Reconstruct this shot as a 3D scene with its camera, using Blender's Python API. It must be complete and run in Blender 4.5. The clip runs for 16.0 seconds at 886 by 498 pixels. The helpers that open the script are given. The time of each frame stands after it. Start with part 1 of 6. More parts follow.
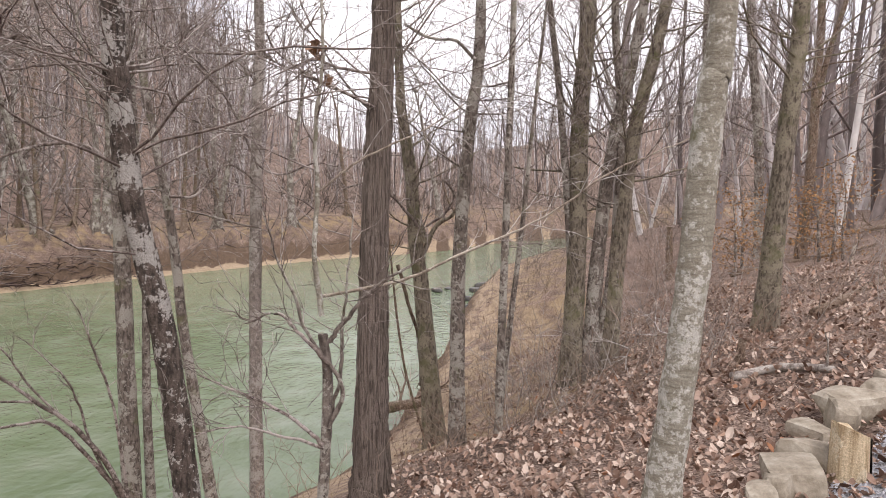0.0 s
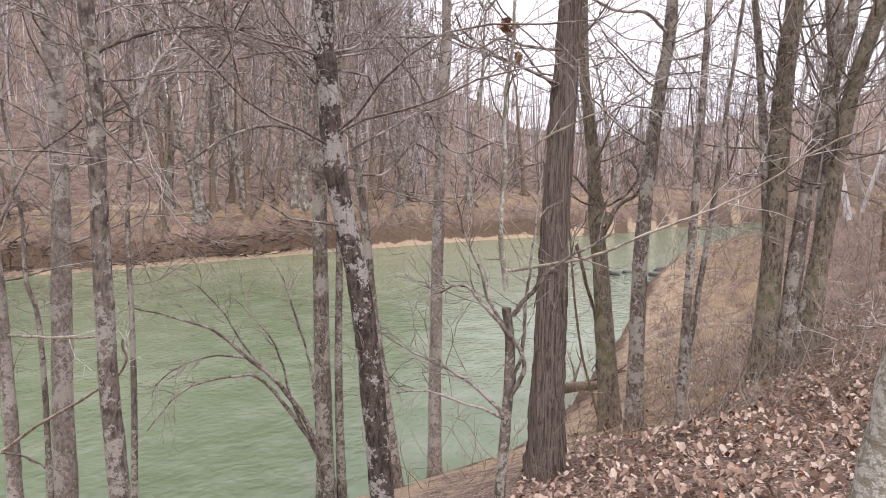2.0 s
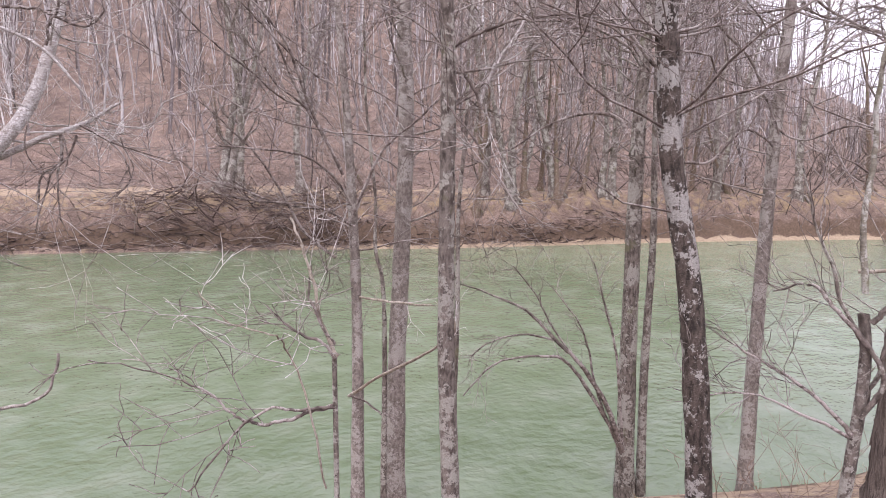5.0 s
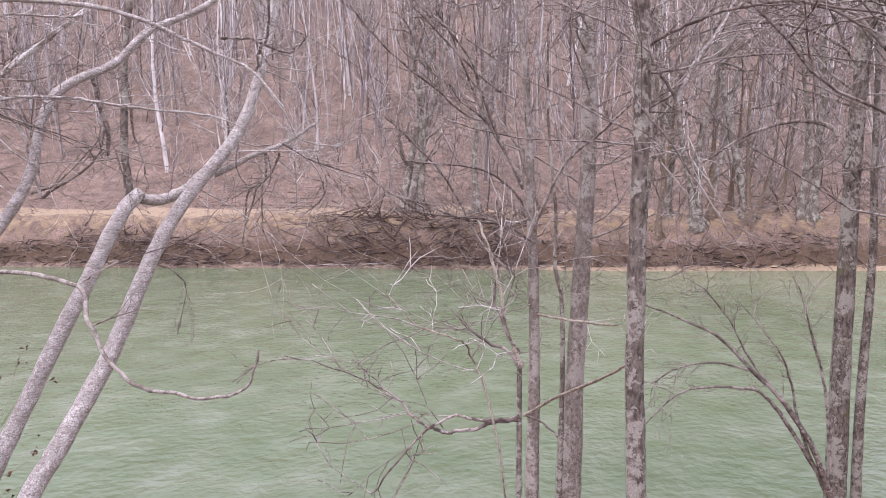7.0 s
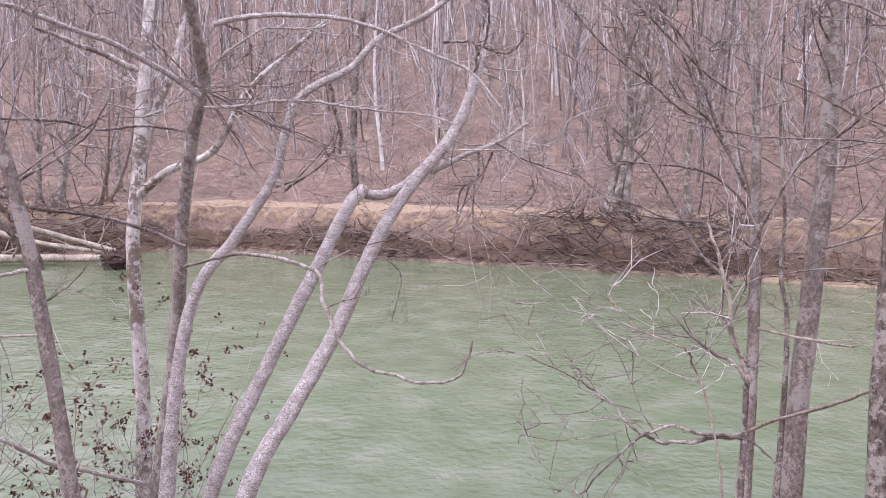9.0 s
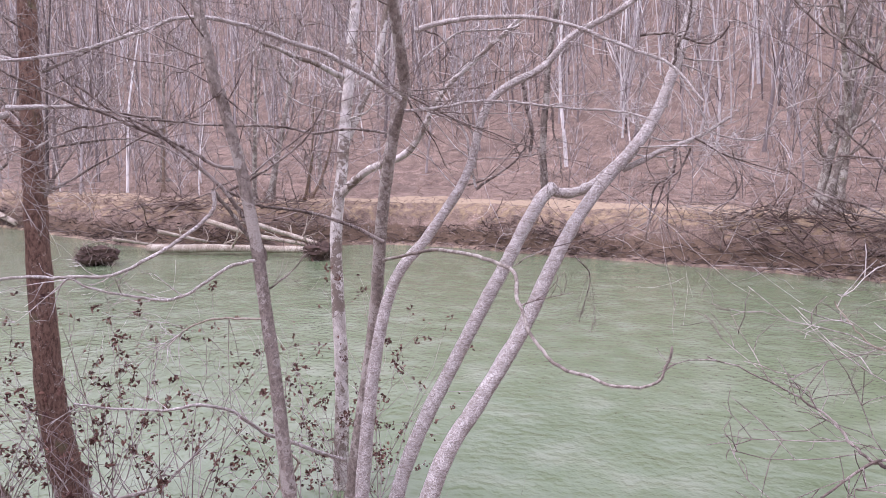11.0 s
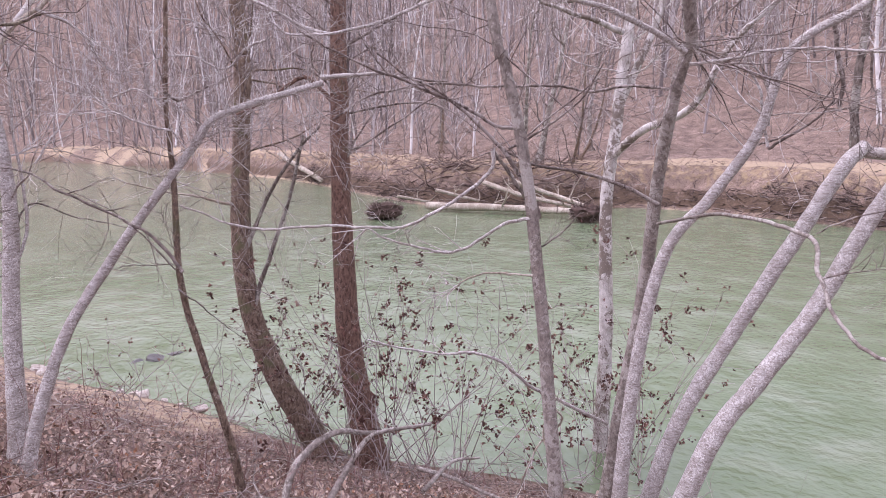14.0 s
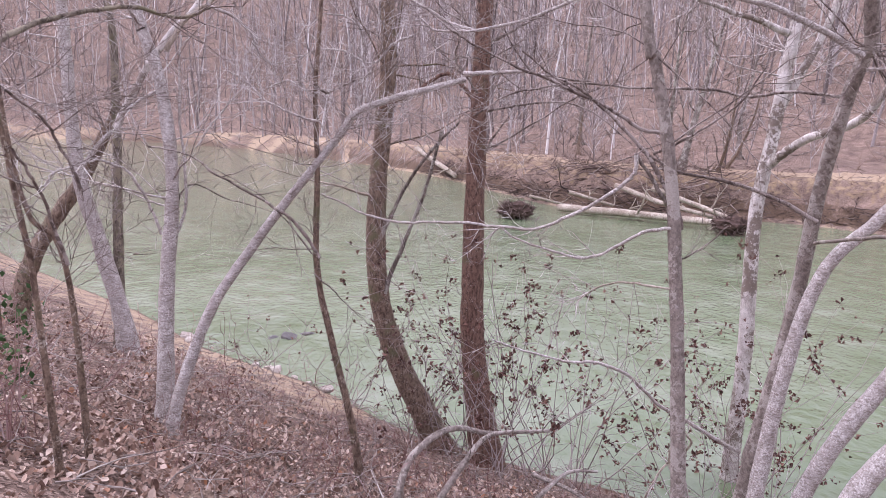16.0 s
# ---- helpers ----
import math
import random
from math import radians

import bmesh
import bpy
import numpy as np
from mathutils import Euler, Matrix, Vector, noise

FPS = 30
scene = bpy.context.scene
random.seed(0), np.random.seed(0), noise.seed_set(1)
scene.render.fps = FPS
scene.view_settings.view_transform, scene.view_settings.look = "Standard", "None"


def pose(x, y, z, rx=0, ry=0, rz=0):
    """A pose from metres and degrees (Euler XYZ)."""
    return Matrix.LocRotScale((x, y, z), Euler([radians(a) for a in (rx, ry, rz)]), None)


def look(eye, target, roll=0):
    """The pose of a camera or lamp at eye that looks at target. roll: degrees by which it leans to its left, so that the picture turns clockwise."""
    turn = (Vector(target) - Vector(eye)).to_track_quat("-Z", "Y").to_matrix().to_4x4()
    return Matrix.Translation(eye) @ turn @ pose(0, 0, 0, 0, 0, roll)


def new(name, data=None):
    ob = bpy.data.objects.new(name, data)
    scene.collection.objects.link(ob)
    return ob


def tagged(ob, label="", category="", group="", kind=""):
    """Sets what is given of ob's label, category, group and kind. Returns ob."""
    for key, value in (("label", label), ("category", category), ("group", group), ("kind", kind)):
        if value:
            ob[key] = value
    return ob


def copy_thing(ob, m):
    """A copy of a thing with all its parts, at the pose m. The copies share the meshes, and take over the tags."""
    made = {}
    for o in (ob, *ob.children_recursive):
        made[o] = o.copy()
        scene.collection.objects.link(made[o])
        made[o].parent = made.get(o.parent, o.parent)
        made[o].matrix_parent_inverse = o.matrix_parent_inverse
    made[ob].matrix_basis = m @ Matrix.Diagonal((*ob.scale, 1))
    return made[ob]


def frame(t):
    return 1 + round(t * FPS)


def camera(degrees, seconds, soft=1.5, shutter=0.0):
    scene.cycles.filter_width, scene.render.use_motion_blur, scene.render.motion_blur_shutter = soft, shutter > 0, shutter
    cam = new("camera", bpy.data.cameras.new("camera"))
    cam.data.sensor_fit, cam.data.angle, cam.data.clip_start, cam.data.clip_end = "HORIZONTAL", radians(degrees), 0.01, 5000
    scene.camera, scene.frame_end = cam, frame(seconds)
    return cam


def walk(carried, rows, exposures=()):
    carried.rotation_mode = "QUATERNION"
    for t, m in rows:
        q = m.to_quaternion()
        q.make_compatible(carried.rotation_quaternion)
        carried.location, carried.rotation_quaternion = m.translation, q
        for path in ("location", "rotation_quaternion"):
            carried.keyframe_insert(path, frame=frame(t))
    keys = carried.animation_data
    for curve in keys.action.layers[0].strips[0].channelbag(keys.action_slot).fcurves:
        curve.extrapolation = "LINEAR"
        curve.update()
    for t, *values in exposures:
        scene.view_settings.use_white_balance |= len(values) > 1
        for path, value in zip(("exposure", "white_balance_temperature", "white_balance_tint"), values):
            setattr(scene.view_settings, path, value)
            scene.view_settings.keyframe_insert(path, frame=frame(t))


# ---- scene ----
cam = camera(64.9, 16.0, 0.65)
PATH = [
    (0, pose(-0.000, 0.000, 5.000, 84.53, -0.47, 0.00)),
    (0.5, pose(-0.012, -0.007, 4.996, 83.65, -0.37, 3.39)),
    (1, pose(-0.026, -0.023, 4.990, 83.10, -0.64, 6.96)),
    (1.5, pose(-0.040, -0.038, 4.983, 82.83, -0.92, 10.06)),
    (2, pose(-0.054, -0.049, 4.978, 82.82, -0.35, 14.36)),
    (2.5, pose(-0.069, -0.067, 4.973, 83.30, 0.17, 18.05)),
    (3, pose(-0.085, -0.066, 4.966, 82.89, 1.12, 21.53)),
    (3.5, pose(-0.099, -0.080, 4.958, 82.78, 0.76, 24.94)),
    (4, pose(-0.116, -0.108, 4.954, 82.60, -0.30, 29.36)),
    (4.5, pose(-0.147, -0.134, 4.950, 81.82, -0.60, 34.48)),
    (4.7, pose(-0.156, -0.139, 4.951, 81.79, -0.52, 36.40)),
    (6.8, pose(-0.307, -0.081, 4.862, 83.24, 0.24, 51.59)),
    (7, pose(-0.308, -0.091, 4.858, 83.63, 0.30, 53.22)),
    (7.5, pose(-0.303, -0.126, 4.862, 83.90, 0.16, 58.08)),
    (8, pose(-0.304, -0.142, 4.860, 84.16, -0.30, 62.47)),
    (8.5, pose(-0.309, -0.162, 4.855, 83.96, -0.54, 65.66)),
    (9, pose(-0.331, -0.169, 4.849, 83.62, -0.42, 69.70)),
    (9.2, pose(-0.332, -0.170, 4.849, 83.59, -0.47, 71.71)),
    (11.3, pose(-0.326, -0.263, 4.867, 83.42, -0.15, 86.46)),
    (11.5, pose(-0.333, -0.261, 4.855, 83.53, -0.33, 88.03)),
    (12, pose(-0.321, -0.272, 4.852, 82.28, 0.55, 93.52)),
    (12.5, pose(-0.318, -0.272, 4.845, 78.44, 0.86, 96.68)),
    (13, pose(-0.329, -0.272, 4.844, 78.91, 1.68, 100.00)),
    (13.5, pose(-0.334, -0.291, 4.841, 79.50, 1.41, 103.30)),
    (14, pose(-0.331, -0.318, 4.847, 80.35, 0.74, 106.10)),
    (14.5, pose(-0.352, -0.345, 4.847, 81.89, -0.30, 109.87)),
    (15, pose(-0.354, -0.358, 4.857, 82.66, -1.28, 112.24)),
    (15.5, pose(-0.373, -0.360, 4.856, 81.95, -1.77, 115.11)),
    (16, pose(-0.391, -0.365, 4.848, 80.15, -1.53, 117.14)),
]
walk(cam, PATH, [(0.0, 0.66, 6600, 16), (3.5, 0.89, 6260, 21), (7.0, 0.93, 6070, 28), (12.0, 0.95, 5930, 32), (16.0, 0.95, 5980, 32)])

# ---- light: an overcast winter sky ----
world = bpy.data.worlds.new("overcast_sky")
scene.world = world
world.use_nodes = True
_n, _l = world.node_tree.nodes, world.node_tree.links
_n.clear()
_out = _n.new("ShaderNodeOutputWorld")
_bg = _n.new("ShaderNodeBackground")
_sky = _n.new("ShaderNodeTexSky")
_sky.sky_type, _sky.sun_disc = "NISHITA", False
_sky.sun_elevation, _sky.sun_rotation = radians(42), radians(200)
_sky.air_density, _sky.dust_density = 1.0, 3.0
_dim = _n.new("ShaderNodeMix"); _dim.data_type = "RGBA"; _dim.blend_type = "MULTIPLY"
_dim.inputs[0].default_value = 1.0
_dim.inputs[7].default_value = (0.08, 0.08, 0.08, 1)
_tc = _n.new("ShaderNodeTexCoord")
_map = _n.new("ShaderNodeMapping"); _map.inputs["Scale"].default_value = (1, 1, 3.5)
_cl = _n.new("ShaderNodeTexNoise"); _cl.inputs["Scale"].default_value = 2.2; _cl.inputs["Detail"].default_value = 6
_ramp = _n.new("ShaderNodeValToRGB")
_ramp.color_ramp.elements[0].position, _ramp.color_ramp.elements[1].position = 0.32, 0.62
_ramp.color_ramp.elements[0].color = (0.70, 0.72, 0.80, 1)
_ramp.color_ramp.elements[1].color = (1.0, 0.99, 1.0, 1)
_mix = _n.new("ShaderNodeMix"); _mix.data_type = "RGBA"; _mix.inputs[0].default_value = 0.85
_l.new(_tc.outputs["Generated"], _map.inputs[0]); _l.new(_map.outputs[0], _cl.inputs[0])
_l.new(_cl.outputs[0], _ramp.inputs[0]); _l.new(_sky.outputs[0], _dim.inputs[6])
_l.new(_dim.outputs[2], _mix.inputs[6]); _l.new(_ramp.outputs[0], _mix.inputs[7])
_l.new(_mix.outputs[2], _bg.inputs[0]); _l.new(_bg.outputs[0], _out.inputs[0])
_bg.inputs[1].default_value = 1.15

sun = new("sun", bpy.data.lights.new("sun", "SUN"))
sun.data.energy, sun.data.angle, sun.data.color = 1.0, radians(25), (1.0, 0.97, 0.93)
sun.matrix_world = look((20, -40, 60), (0, 0, 0))
# ---- materials ----
def material(name, rough=0.85):
    m = bpy.data.materials.new(name)
    m.use_nodes = True
    b = m.node_tree.nodes["Principled BSDF"]
    b.inputs["Roughness"].default_value = rough
    b.inputs["Specular IOR Level"].default_value = 0.25
    return m, m.node_tree.nodes, m.node_tree.links, b


def coords(n, l, scale=(1, 1, 1)):
    tc = n.new("ShaderNodeTexCoord")
    mp = n.new("ShaderNodeMapping")
    mp.inputs["Scale"].default_value = scale
    l.new(tc.outputs["Object"], mp.inputs[0])
    return mp.outputs[0]


def noise_tex(n, l, vec, scale, detail=4, rough=0.55):
    t = n.new("ShaderNodeTexNoise")
    t.inputs["Scale"].default_value, t.inputs["Detail"].default_value, t.inputs["Roughness"].default_value = scale, detail, rough
    l.new(vec, t.inputs["Vector"])
    return t.outputs["Fac"]


def ramp(n, l, fac, *stops):
    r = n.new("ShaderNodeValToRGB")
    e = r.color_ramp.elements
    while len(e) < len(stops):
        e.new(0.5)
    for k, (pos, col) in enumerate(stops):
        e[k].position, e[k].color = pos, (*col, 1)
    l.new(fac, r.inputs[0])
    return r.outputs[0]


def blend(n, l, fac, a, b, mode="MIX"):
    m = n.new("ShaderNodeMix")
    m.data_type, m.blend_type = "RGBA", mode
    for sock, v in ((m.inputs[0], fac), (m.inputs[6], a), (m.inputs[7], b)):
        if hasattr(v, "is_linked"):
            l.new(v, sock)
        elif isinstance(v, (int, float)):
            sock.default_value = v
        else:
            sock.default_value = (*v, 1)
    return m.outputs[2]


def relief(n, l, b, height, strength, distance):
    bp = n.new("ShaderNodeBump")
    bp.inputs["Strength"].default_value, bp.inputs["Distance"].default_value = strength, distance
    l.new(height, bp.inputs["Height"])
    l.new(bp.outputs[0], b.inputs["Normal"])


def bark(name, base, dark, patch, patch_at=0.56, patch_scale=9.0, furrow=(26, 26, 5), moss=0.0, depth=0.012, soft=0.035, clump=0.9):
    """Bark: furrows drawn out along the stem, lichen patches, fine speckle and moss in places."""
    m, n, l, b = material(name, 0.9)
    v = coords(n, l)
    vf = coords(n, l, furrow)
    fur = noise_tex(n, l, vf, 1.0, 5, 0.65)
    col = ramp(n, l, fur, (0.38, dark), (0.58, base))
    pt = noise_tex(n, l, v, patch_scale, 6, 0.75)
    wide = noise_tex(n, l, v, patch_scale * 0.17, 3, 0.5)
    mixed = n.new("ShaderNodeMath"); mixed.operation = "MULTIPLY_ADD"; mixed.inputs[1].default_value = clump
    l.new(wide, mixed.inputs[0]); l.new(pt, mixed.inputs[2])
    mask = ramp(n, l, mixed.outputs[0], (patch_at + clump * 0.5 - soft, (0, 0, 0)), (patch_at + clump * 0.5 + soft, (0.9, 0.9, 0.9)))
    col = blend(n, l, mask, col, patch)
    sp = noise_tex(n, l, v, 85.0, 3, 0.7)
    col = blend(n, l, 0.5, col, ramp(n, l, sp, (0.34, (0.5, 0.5, 0.5)), (0.66, (1.25, 1.25, 1.25))), "MULTIPLY")
    if moss:
        ms = noise_tex(n, l, v, 4.0, 4, 0.6)
        col = blend(n, l, ramp(n, l, ms, (0.62 - moss * 0.3, (0, 0, 0)), (0.75 - moss * 0.3, (0.8, 0.8, 0.8))), col, (0.15, 0.145, 0.075))
    l.new(col, b.inputs["Base Color"])
    hsum = n.new("ShaderNodeMath"); hsum.operation = "ADD"
    l.new(fur, hsum.inputs[0]); l.new(sp, hsum.inputs[1])
    relief(n, l, b, hsum.outputs[0], 0.8, depth)
    return m


BARK = {
    "grey": bark("bark_grey", (0.255, 0.214, 0.182), (0.085, 0.068, 0.057), (0.45, 0.42, 0.365), 0.54, 20.0, (30, 30, 12), 0.1, 0.014),
    "smooth": bark("bark_smooth_grey", (0.325, 0.28, 0.245), (0.17, 0.142, 0.12), (0.46, 0.42, 0.375), 0.55, 22.0, (26, 26, 20), 0, 0.006),
    "dark": bark("bark_dark_lichen", (0.15, 0.118, 0.098), (0.045, 0.036, 0.03), (0.50, 0.47, 0.43), 0.574, 38.0, (36, 36, 14), 0, 0.02),
    "shag": bark("bark_shaggy", (0.30, 0.243, 0.205), (0.105, 0.083, 0.068), (0.36, 0.31, 0.265), 0.66, 20.0, (64, 64, 2.4), 0, 0.045),
    "pale": bark("bark_pale_smooth", (0.325, 0.30, 0.24), (0.22, 0.195, 0.15), (0.56, 0.54, 0.485), 0.53, 24.0, (10, 10, 44), 0.15, 0.006, 0.03, 0.55),
    "mossy": bark("bark_mossy", (0.28, 0.238, 0.185), (0.09, 0.072, 0.055), (0.34, 0.30, 0.22), 0.57, 26.0, (28, 28, 9), 0.3, 0.02),
    "white": bark("bark_white_lenticelled", (0.53, 0.485, 0.45), (0.29, 0.245, 0.215), (0.78, 0.75, 0.72), 0.55, 64.0, (18, 18, 70), 0, 0.010, 0.03, 0.35),
    "brown": bark("bark_brown", (0.28, 0.205, 0.15), (0.10, 0.066, 0.048), (0.50, 0.435, 0.36), 0.60, 55.0, (34, 34, 16), 0.22, 0.018, 0.03, 0.45),
    "red": bark("bark_red_brown", (0.25, 0.155, 0.115), (0.095, 0.054, 0.041), (0.50, 0.42, 0.36), 0.625, 60.0, (34, 34, 16), 0.08, 0.018, 0.03, 0.4),
    "sycamore": bark("bark_sycamore", (0.74, 0.70, 0.66), (0.42, 0.375, 0.33), (0.21, 0.165, 0.13), 0.555, 14.0, (10, 10, 7), 0, 0.008),
    "twig": bark("bark_twig", (0.225, 0.182, 0.158), (0.085, 0.066, 0.056), (0.42, 0.37, 0.335), 0.57, 24.0, (20, 20, 20), 0, 0.004),
    "finetwig": bark("bark_fine_twig", (0.255, 0.208, 0.182), (0.11, 0.085, 0.073), (0.42, 0.375, 0.34), 0.56, 24.0, (20, 20, 20), 0, 0.003),
    "paletwig": bark("bark_pale_twig", (0.52, 0.47, 0.435), (0.24, 0.20, 0.175), (0.70, 0.66, 0.63), 0.54, 24.0, (20, 20, 20), 0, 0.004),
    "drift": bark("wood_driftwood", (0.45, 0.385, 0.31), (0.22, 0.175, 0.135), (0.55, 0.49, 0.41), 0.57, 12.0, (26, 26, 6), 0, 0.01),
}


def woods_mat():
    m, n, l, b = material("bark_far_woods", 0.95)
    g = n.new("ShaderNodeNewGeometry")
    col = ramp(n, l, g.outputs["Random Per Island"], (0.0, (0.09, 0.071, 0.066)), (0.42, (0.285, 0.243, 0.232)), (0.78, (0.48, 0.435, 0.425)), (0.95, (0.78, 0.75, 0.73)))
    sp = noise_tex(n, l, coords(n, l), 3.0, 4, 0.6)
    col = blend(n, l, 0.5, col, ramp(n, l, sp, (0.3, (0.6, 0.6, 0.6)), (0.7, (1.3, 1.3, 1.3))), "MULTIPLY")
    l.new(col, b.inputs["Base Color"])
    return m


WOODS = woods_mat()


def ground_mat():
    """Leaf litter, bare sand and tan dead grass, mixed by two painted-on attributes of the sheet."""
    m, n, l, b = material("leaf_litter_ground", 0.95)
    v = coords(n, l)
    vo = n.new("ShaderNodeTexVoronoi")
    vo.inputs["Scale"].default_value = 48.0
    l.new(v, vo.inputs["Vector"])
    cell = n.new("ShaderNodeSeparateColor"); l.new(vo.outputs["Color"], cell.inputs[0])
    leaf = ramp(n, l, cell.outputs[0], (0.0, (0.085, 0.056, 0.044)), (0.35, (0.185, 0.138, 0.113)), (0.7, (0.275, 0.212, 0.177)), (1.0, (0.42, 0.345, 0.295)))
    big = noise_tex(n, l, v, 0.35, 5, 0.6)
    leaf = blend(n, l, 0.65, leaf, ramp(n, l, big, (0.3, (0.62, 0.58, 0.56)), (0.7, (1.25, 1.2, 1.15))), "MULTIPLY")
    mids = noise_tex(n, l, v, 1.3, 6, 0.7)
    leaf = blend(n, l, 0.7, leaf, ramp(n, l, mids, (0.36, (0.5, 0.46, 0.44)), (0.64, (1.35, 1.3, 1.25))), "MULTIPLY")
    fine = noise_tex(n, l, v, 9.0, 6, 0.7)
    sand = ramp(n, l, fine, (0.25, (0.24, 0.17, 0.115)), (0.5, (0.39, 0.295, 0.20)), (0.75, (0.52, 0.42, 0.30)))
    straw = noise_tex(n, l, coords(n, l, (30, 30, 8)), 1.0, 4, 0.7)
    grass = ramp(n, l, straw, (0.3, (0.17, 0.115, 0.065)), (0.6, (0.36, 0.27, 0.165)), (0.8, (0.46, 0.37, 0.24)))
    mat_attr = n.new("ShaderNodeAttribute"); mat_attr.attribute_name = "cover"
    sep = n.new("ShaderNodeSeparateColor"); l.new(mat_attr.outputs["Color"], sep.inputs[0])
    mid = noise_tex(n, l, v, 2.2, 5, 0.65)

    def edge(sock):
        a = n.new("ShaderNodeMath"); a.operation = "ADD"; l.new(sock, a.inputs[0]); l.new(mid, a.inputs[1])
        return ramp(n, l, a.outputs[0], (0.85, (0, 0, 0)), (1.15, (1, 1, 1)))
    col = blend(n, l, edge(sep.outputs[1]), leaf, grass)
    col = blend(n, l, edge(sep.outputs[0]), col, sand)
    mud = ramp(n, l, fine, (0.3, (0.085, 0.058, 0.04)), (0.7, (0.19, 0.13, 0.09)))
    col = blend(n, l, edge(sep.outputs[2]), col, mud)
    l.new(col, b.inputs["Base Color"])
    add = n.new("ShaderNodeMath"); add.operation = "ADD"
    l.new(vo.outputs["Distance"], add.inputs[0]); l.new(fine, add.inputs[1])
    relief(n, l, b, add.outputs[0], 0.6, 0.02)
    return m


def water_mat():
    """Turbid green river: soft pale boils in the colour, broad swells and fine ripples in the relief."""
    m, n, l, b = material("river_water", 0.06)
    b.inputs["IOR"].default_value = 1.33
    b.inputs["Specular IOR Level"].default_value = 0.5
    v = coords(n, l)
    spin = n.new("ShaderNodeMapping"); spin.inputs["Rotation"].default_value = (0, 0, radians(-66))
    turn = n.new("ShaderNodeMapping"); turn.inputs["Scale"].default_value = (1.0, 1.05, 1)
    l.new(v, spin.inputs[0]); l.new(spin.outputs[0], turn.inputs[0])
    warp = n.new("ShaderNodeTexNoise"); warp.inputs["Scale"].default_value = 0.45
    l.new(turn.outputs[0], warp.inputs["Vector"])
    bent = n.new("ShaderNodeVectorMath"); bent.operation = "MULTIPLY_ADD"; bent.inputs[1].default_value = (0.25, 0.25, 0)
    l.new(warp.outputs["Color"], bent.inputs[0]); l.new(turn.outputs[0], bent.inputs[2])
    wide = noise_tex(n, l, turn.outputs[0], 0.16, 3, 0.5)
    boil = noise_tex(n, l, bent.outputs[0], 0.8, 3, 0.5)
    col = ramp(n, l, boil, (0.34, (0.138, 0.184, 0.098)), (0.52, (0.162, 0.207, 0.121)), (0.72, (0.218, 0.256, 0.174)))
    col = blend(n, l, 0.6, col, ramp(n, l, wide, (0.3, (0.82, 0.86, 0.80)), (0.7, (1.14, 1.10, 1.14))), "MULTIPLY")
    l.new(col, b.inputs["Base Color"])
    r1 = noise_tex(n, l, bent.outputs[0], 1.5, 2, 0.45)
    r2 = noise_tex(n, l, bent.outputs[0], 5.5, 2, 0.5)
    calm = ramp(n, l, wide, (0.38, (0.45, 0.45, 0.45)), (0.62, (0.9, 0.9, 0.9)))
    # shallow riffle where the river comes round the bend
    sep = n.new("ShaderNodeSeparateXYZ"); l.new(v, sep.inputs[0])
    rif = n.new("ShaderNodeMapRange"); l.new(sep.outputs["Y"], rif.inputs["Value"])
    for key, val in (("From Min", 22.0), ("From Max", 40.0), ("To Min", 0.0), ("To Max", 3.0)):
        rif.inputs[key].default_value = val
    both = n.new("ShaderNodeMath"); both.operation = "ADD"
    l.new(calm, both.inputs[0]); l.new(rif.outputs["Result"], both.inputs[1])
    k = n.new("ShaderNodeMath"); k.operation = "MULTIPLY_ADD"
    l.new(r2, k.inputs[0]); l.new(both.outputs[0], k.inputs[1]); l.new(r1, k.inputs[2])
    relief(n, l, b, k.outputs[0], 0.85, 0.05)
    return m


def mottled(name, a, b_, c, scale=6.0, rough=0.85, bump=0.02):
    m, n, l, b = material(name, rough)
    v = coords(n, l)
    f = noise_tex(n, l, v, scale, 6, 0.65)
    g = noise_tex(n, l, v, scale * 7, 3, 0.6)
    oi = n.new("ShaderNodeObjectInfo")
    col = ramp(n, l, f, (0.3, a), (0.5, b_), (0.72, c))
    col = blend(n, l, 0.4, col, ramp(n, l, g, (0.3, (0.6, 0.6, 0.6)), (0.7, (1.2, 1.2, 1.2))), "MULTIPLY")
    col = blend(n, l, 0.35, col, ramp(n, l, oi.outputs["Random"], (0.0, (0.7, 0.68, 0.66)), (1.0, (1.15, 1.15, 1.15))), "MULTIPLY")
    l.new(col, b.inputs["Base Color"])
    relief(n, l, b, f, 0.7, bump)
    return m


def island_mat(name, *stops, rough=0.85):
    m, n, l, b = material(name, rough)
    g = n.new("ShaderNodeNewGeometry")
    col = ramp(n, l, g.outputs["Random Per Island"], *stops)
    sp = noise_tex(n, l, coords(n, l), 25.0, 3, 0.6)
    col = blend(n, l, 0.5, col, ramp(n, l, sp, (0.3, (0.65, 0.65, 0.65)), (0.7, (1.2, 1.2, 1.2))), "MULTIPLY")
    l.new(col, b.inputs["Base Color"])
    return m


GROUND, WATER = ground_mat(), water_mat()
LEAF = island_mat("fallen_leaf", (0.0, (0.10, 0.055, 0.038)), (0.3, (0.30, 0.20, 0.15)), (0.65, (0.47, 0.345, 0.275)), (0.93, (0.68, 0.57, 0.48)), (1.0, (0.34, 0.15, 0.07)))
DEADLEAF = island_mat("withered_leaf", (0.0, (0.07, 0.035, 0.03)), (0.5, (0.14, 0.075, 0.06)), (1.0, (0.22, 0.12, 0.09)))
BEECH = island_mat("orange_beech_leaf", (0.0, (0.30, 0.16, 0.07)), (0.5, (0.42, 0.23, 0.10)), (1.0, (0.50, 0.31, 0.16)))
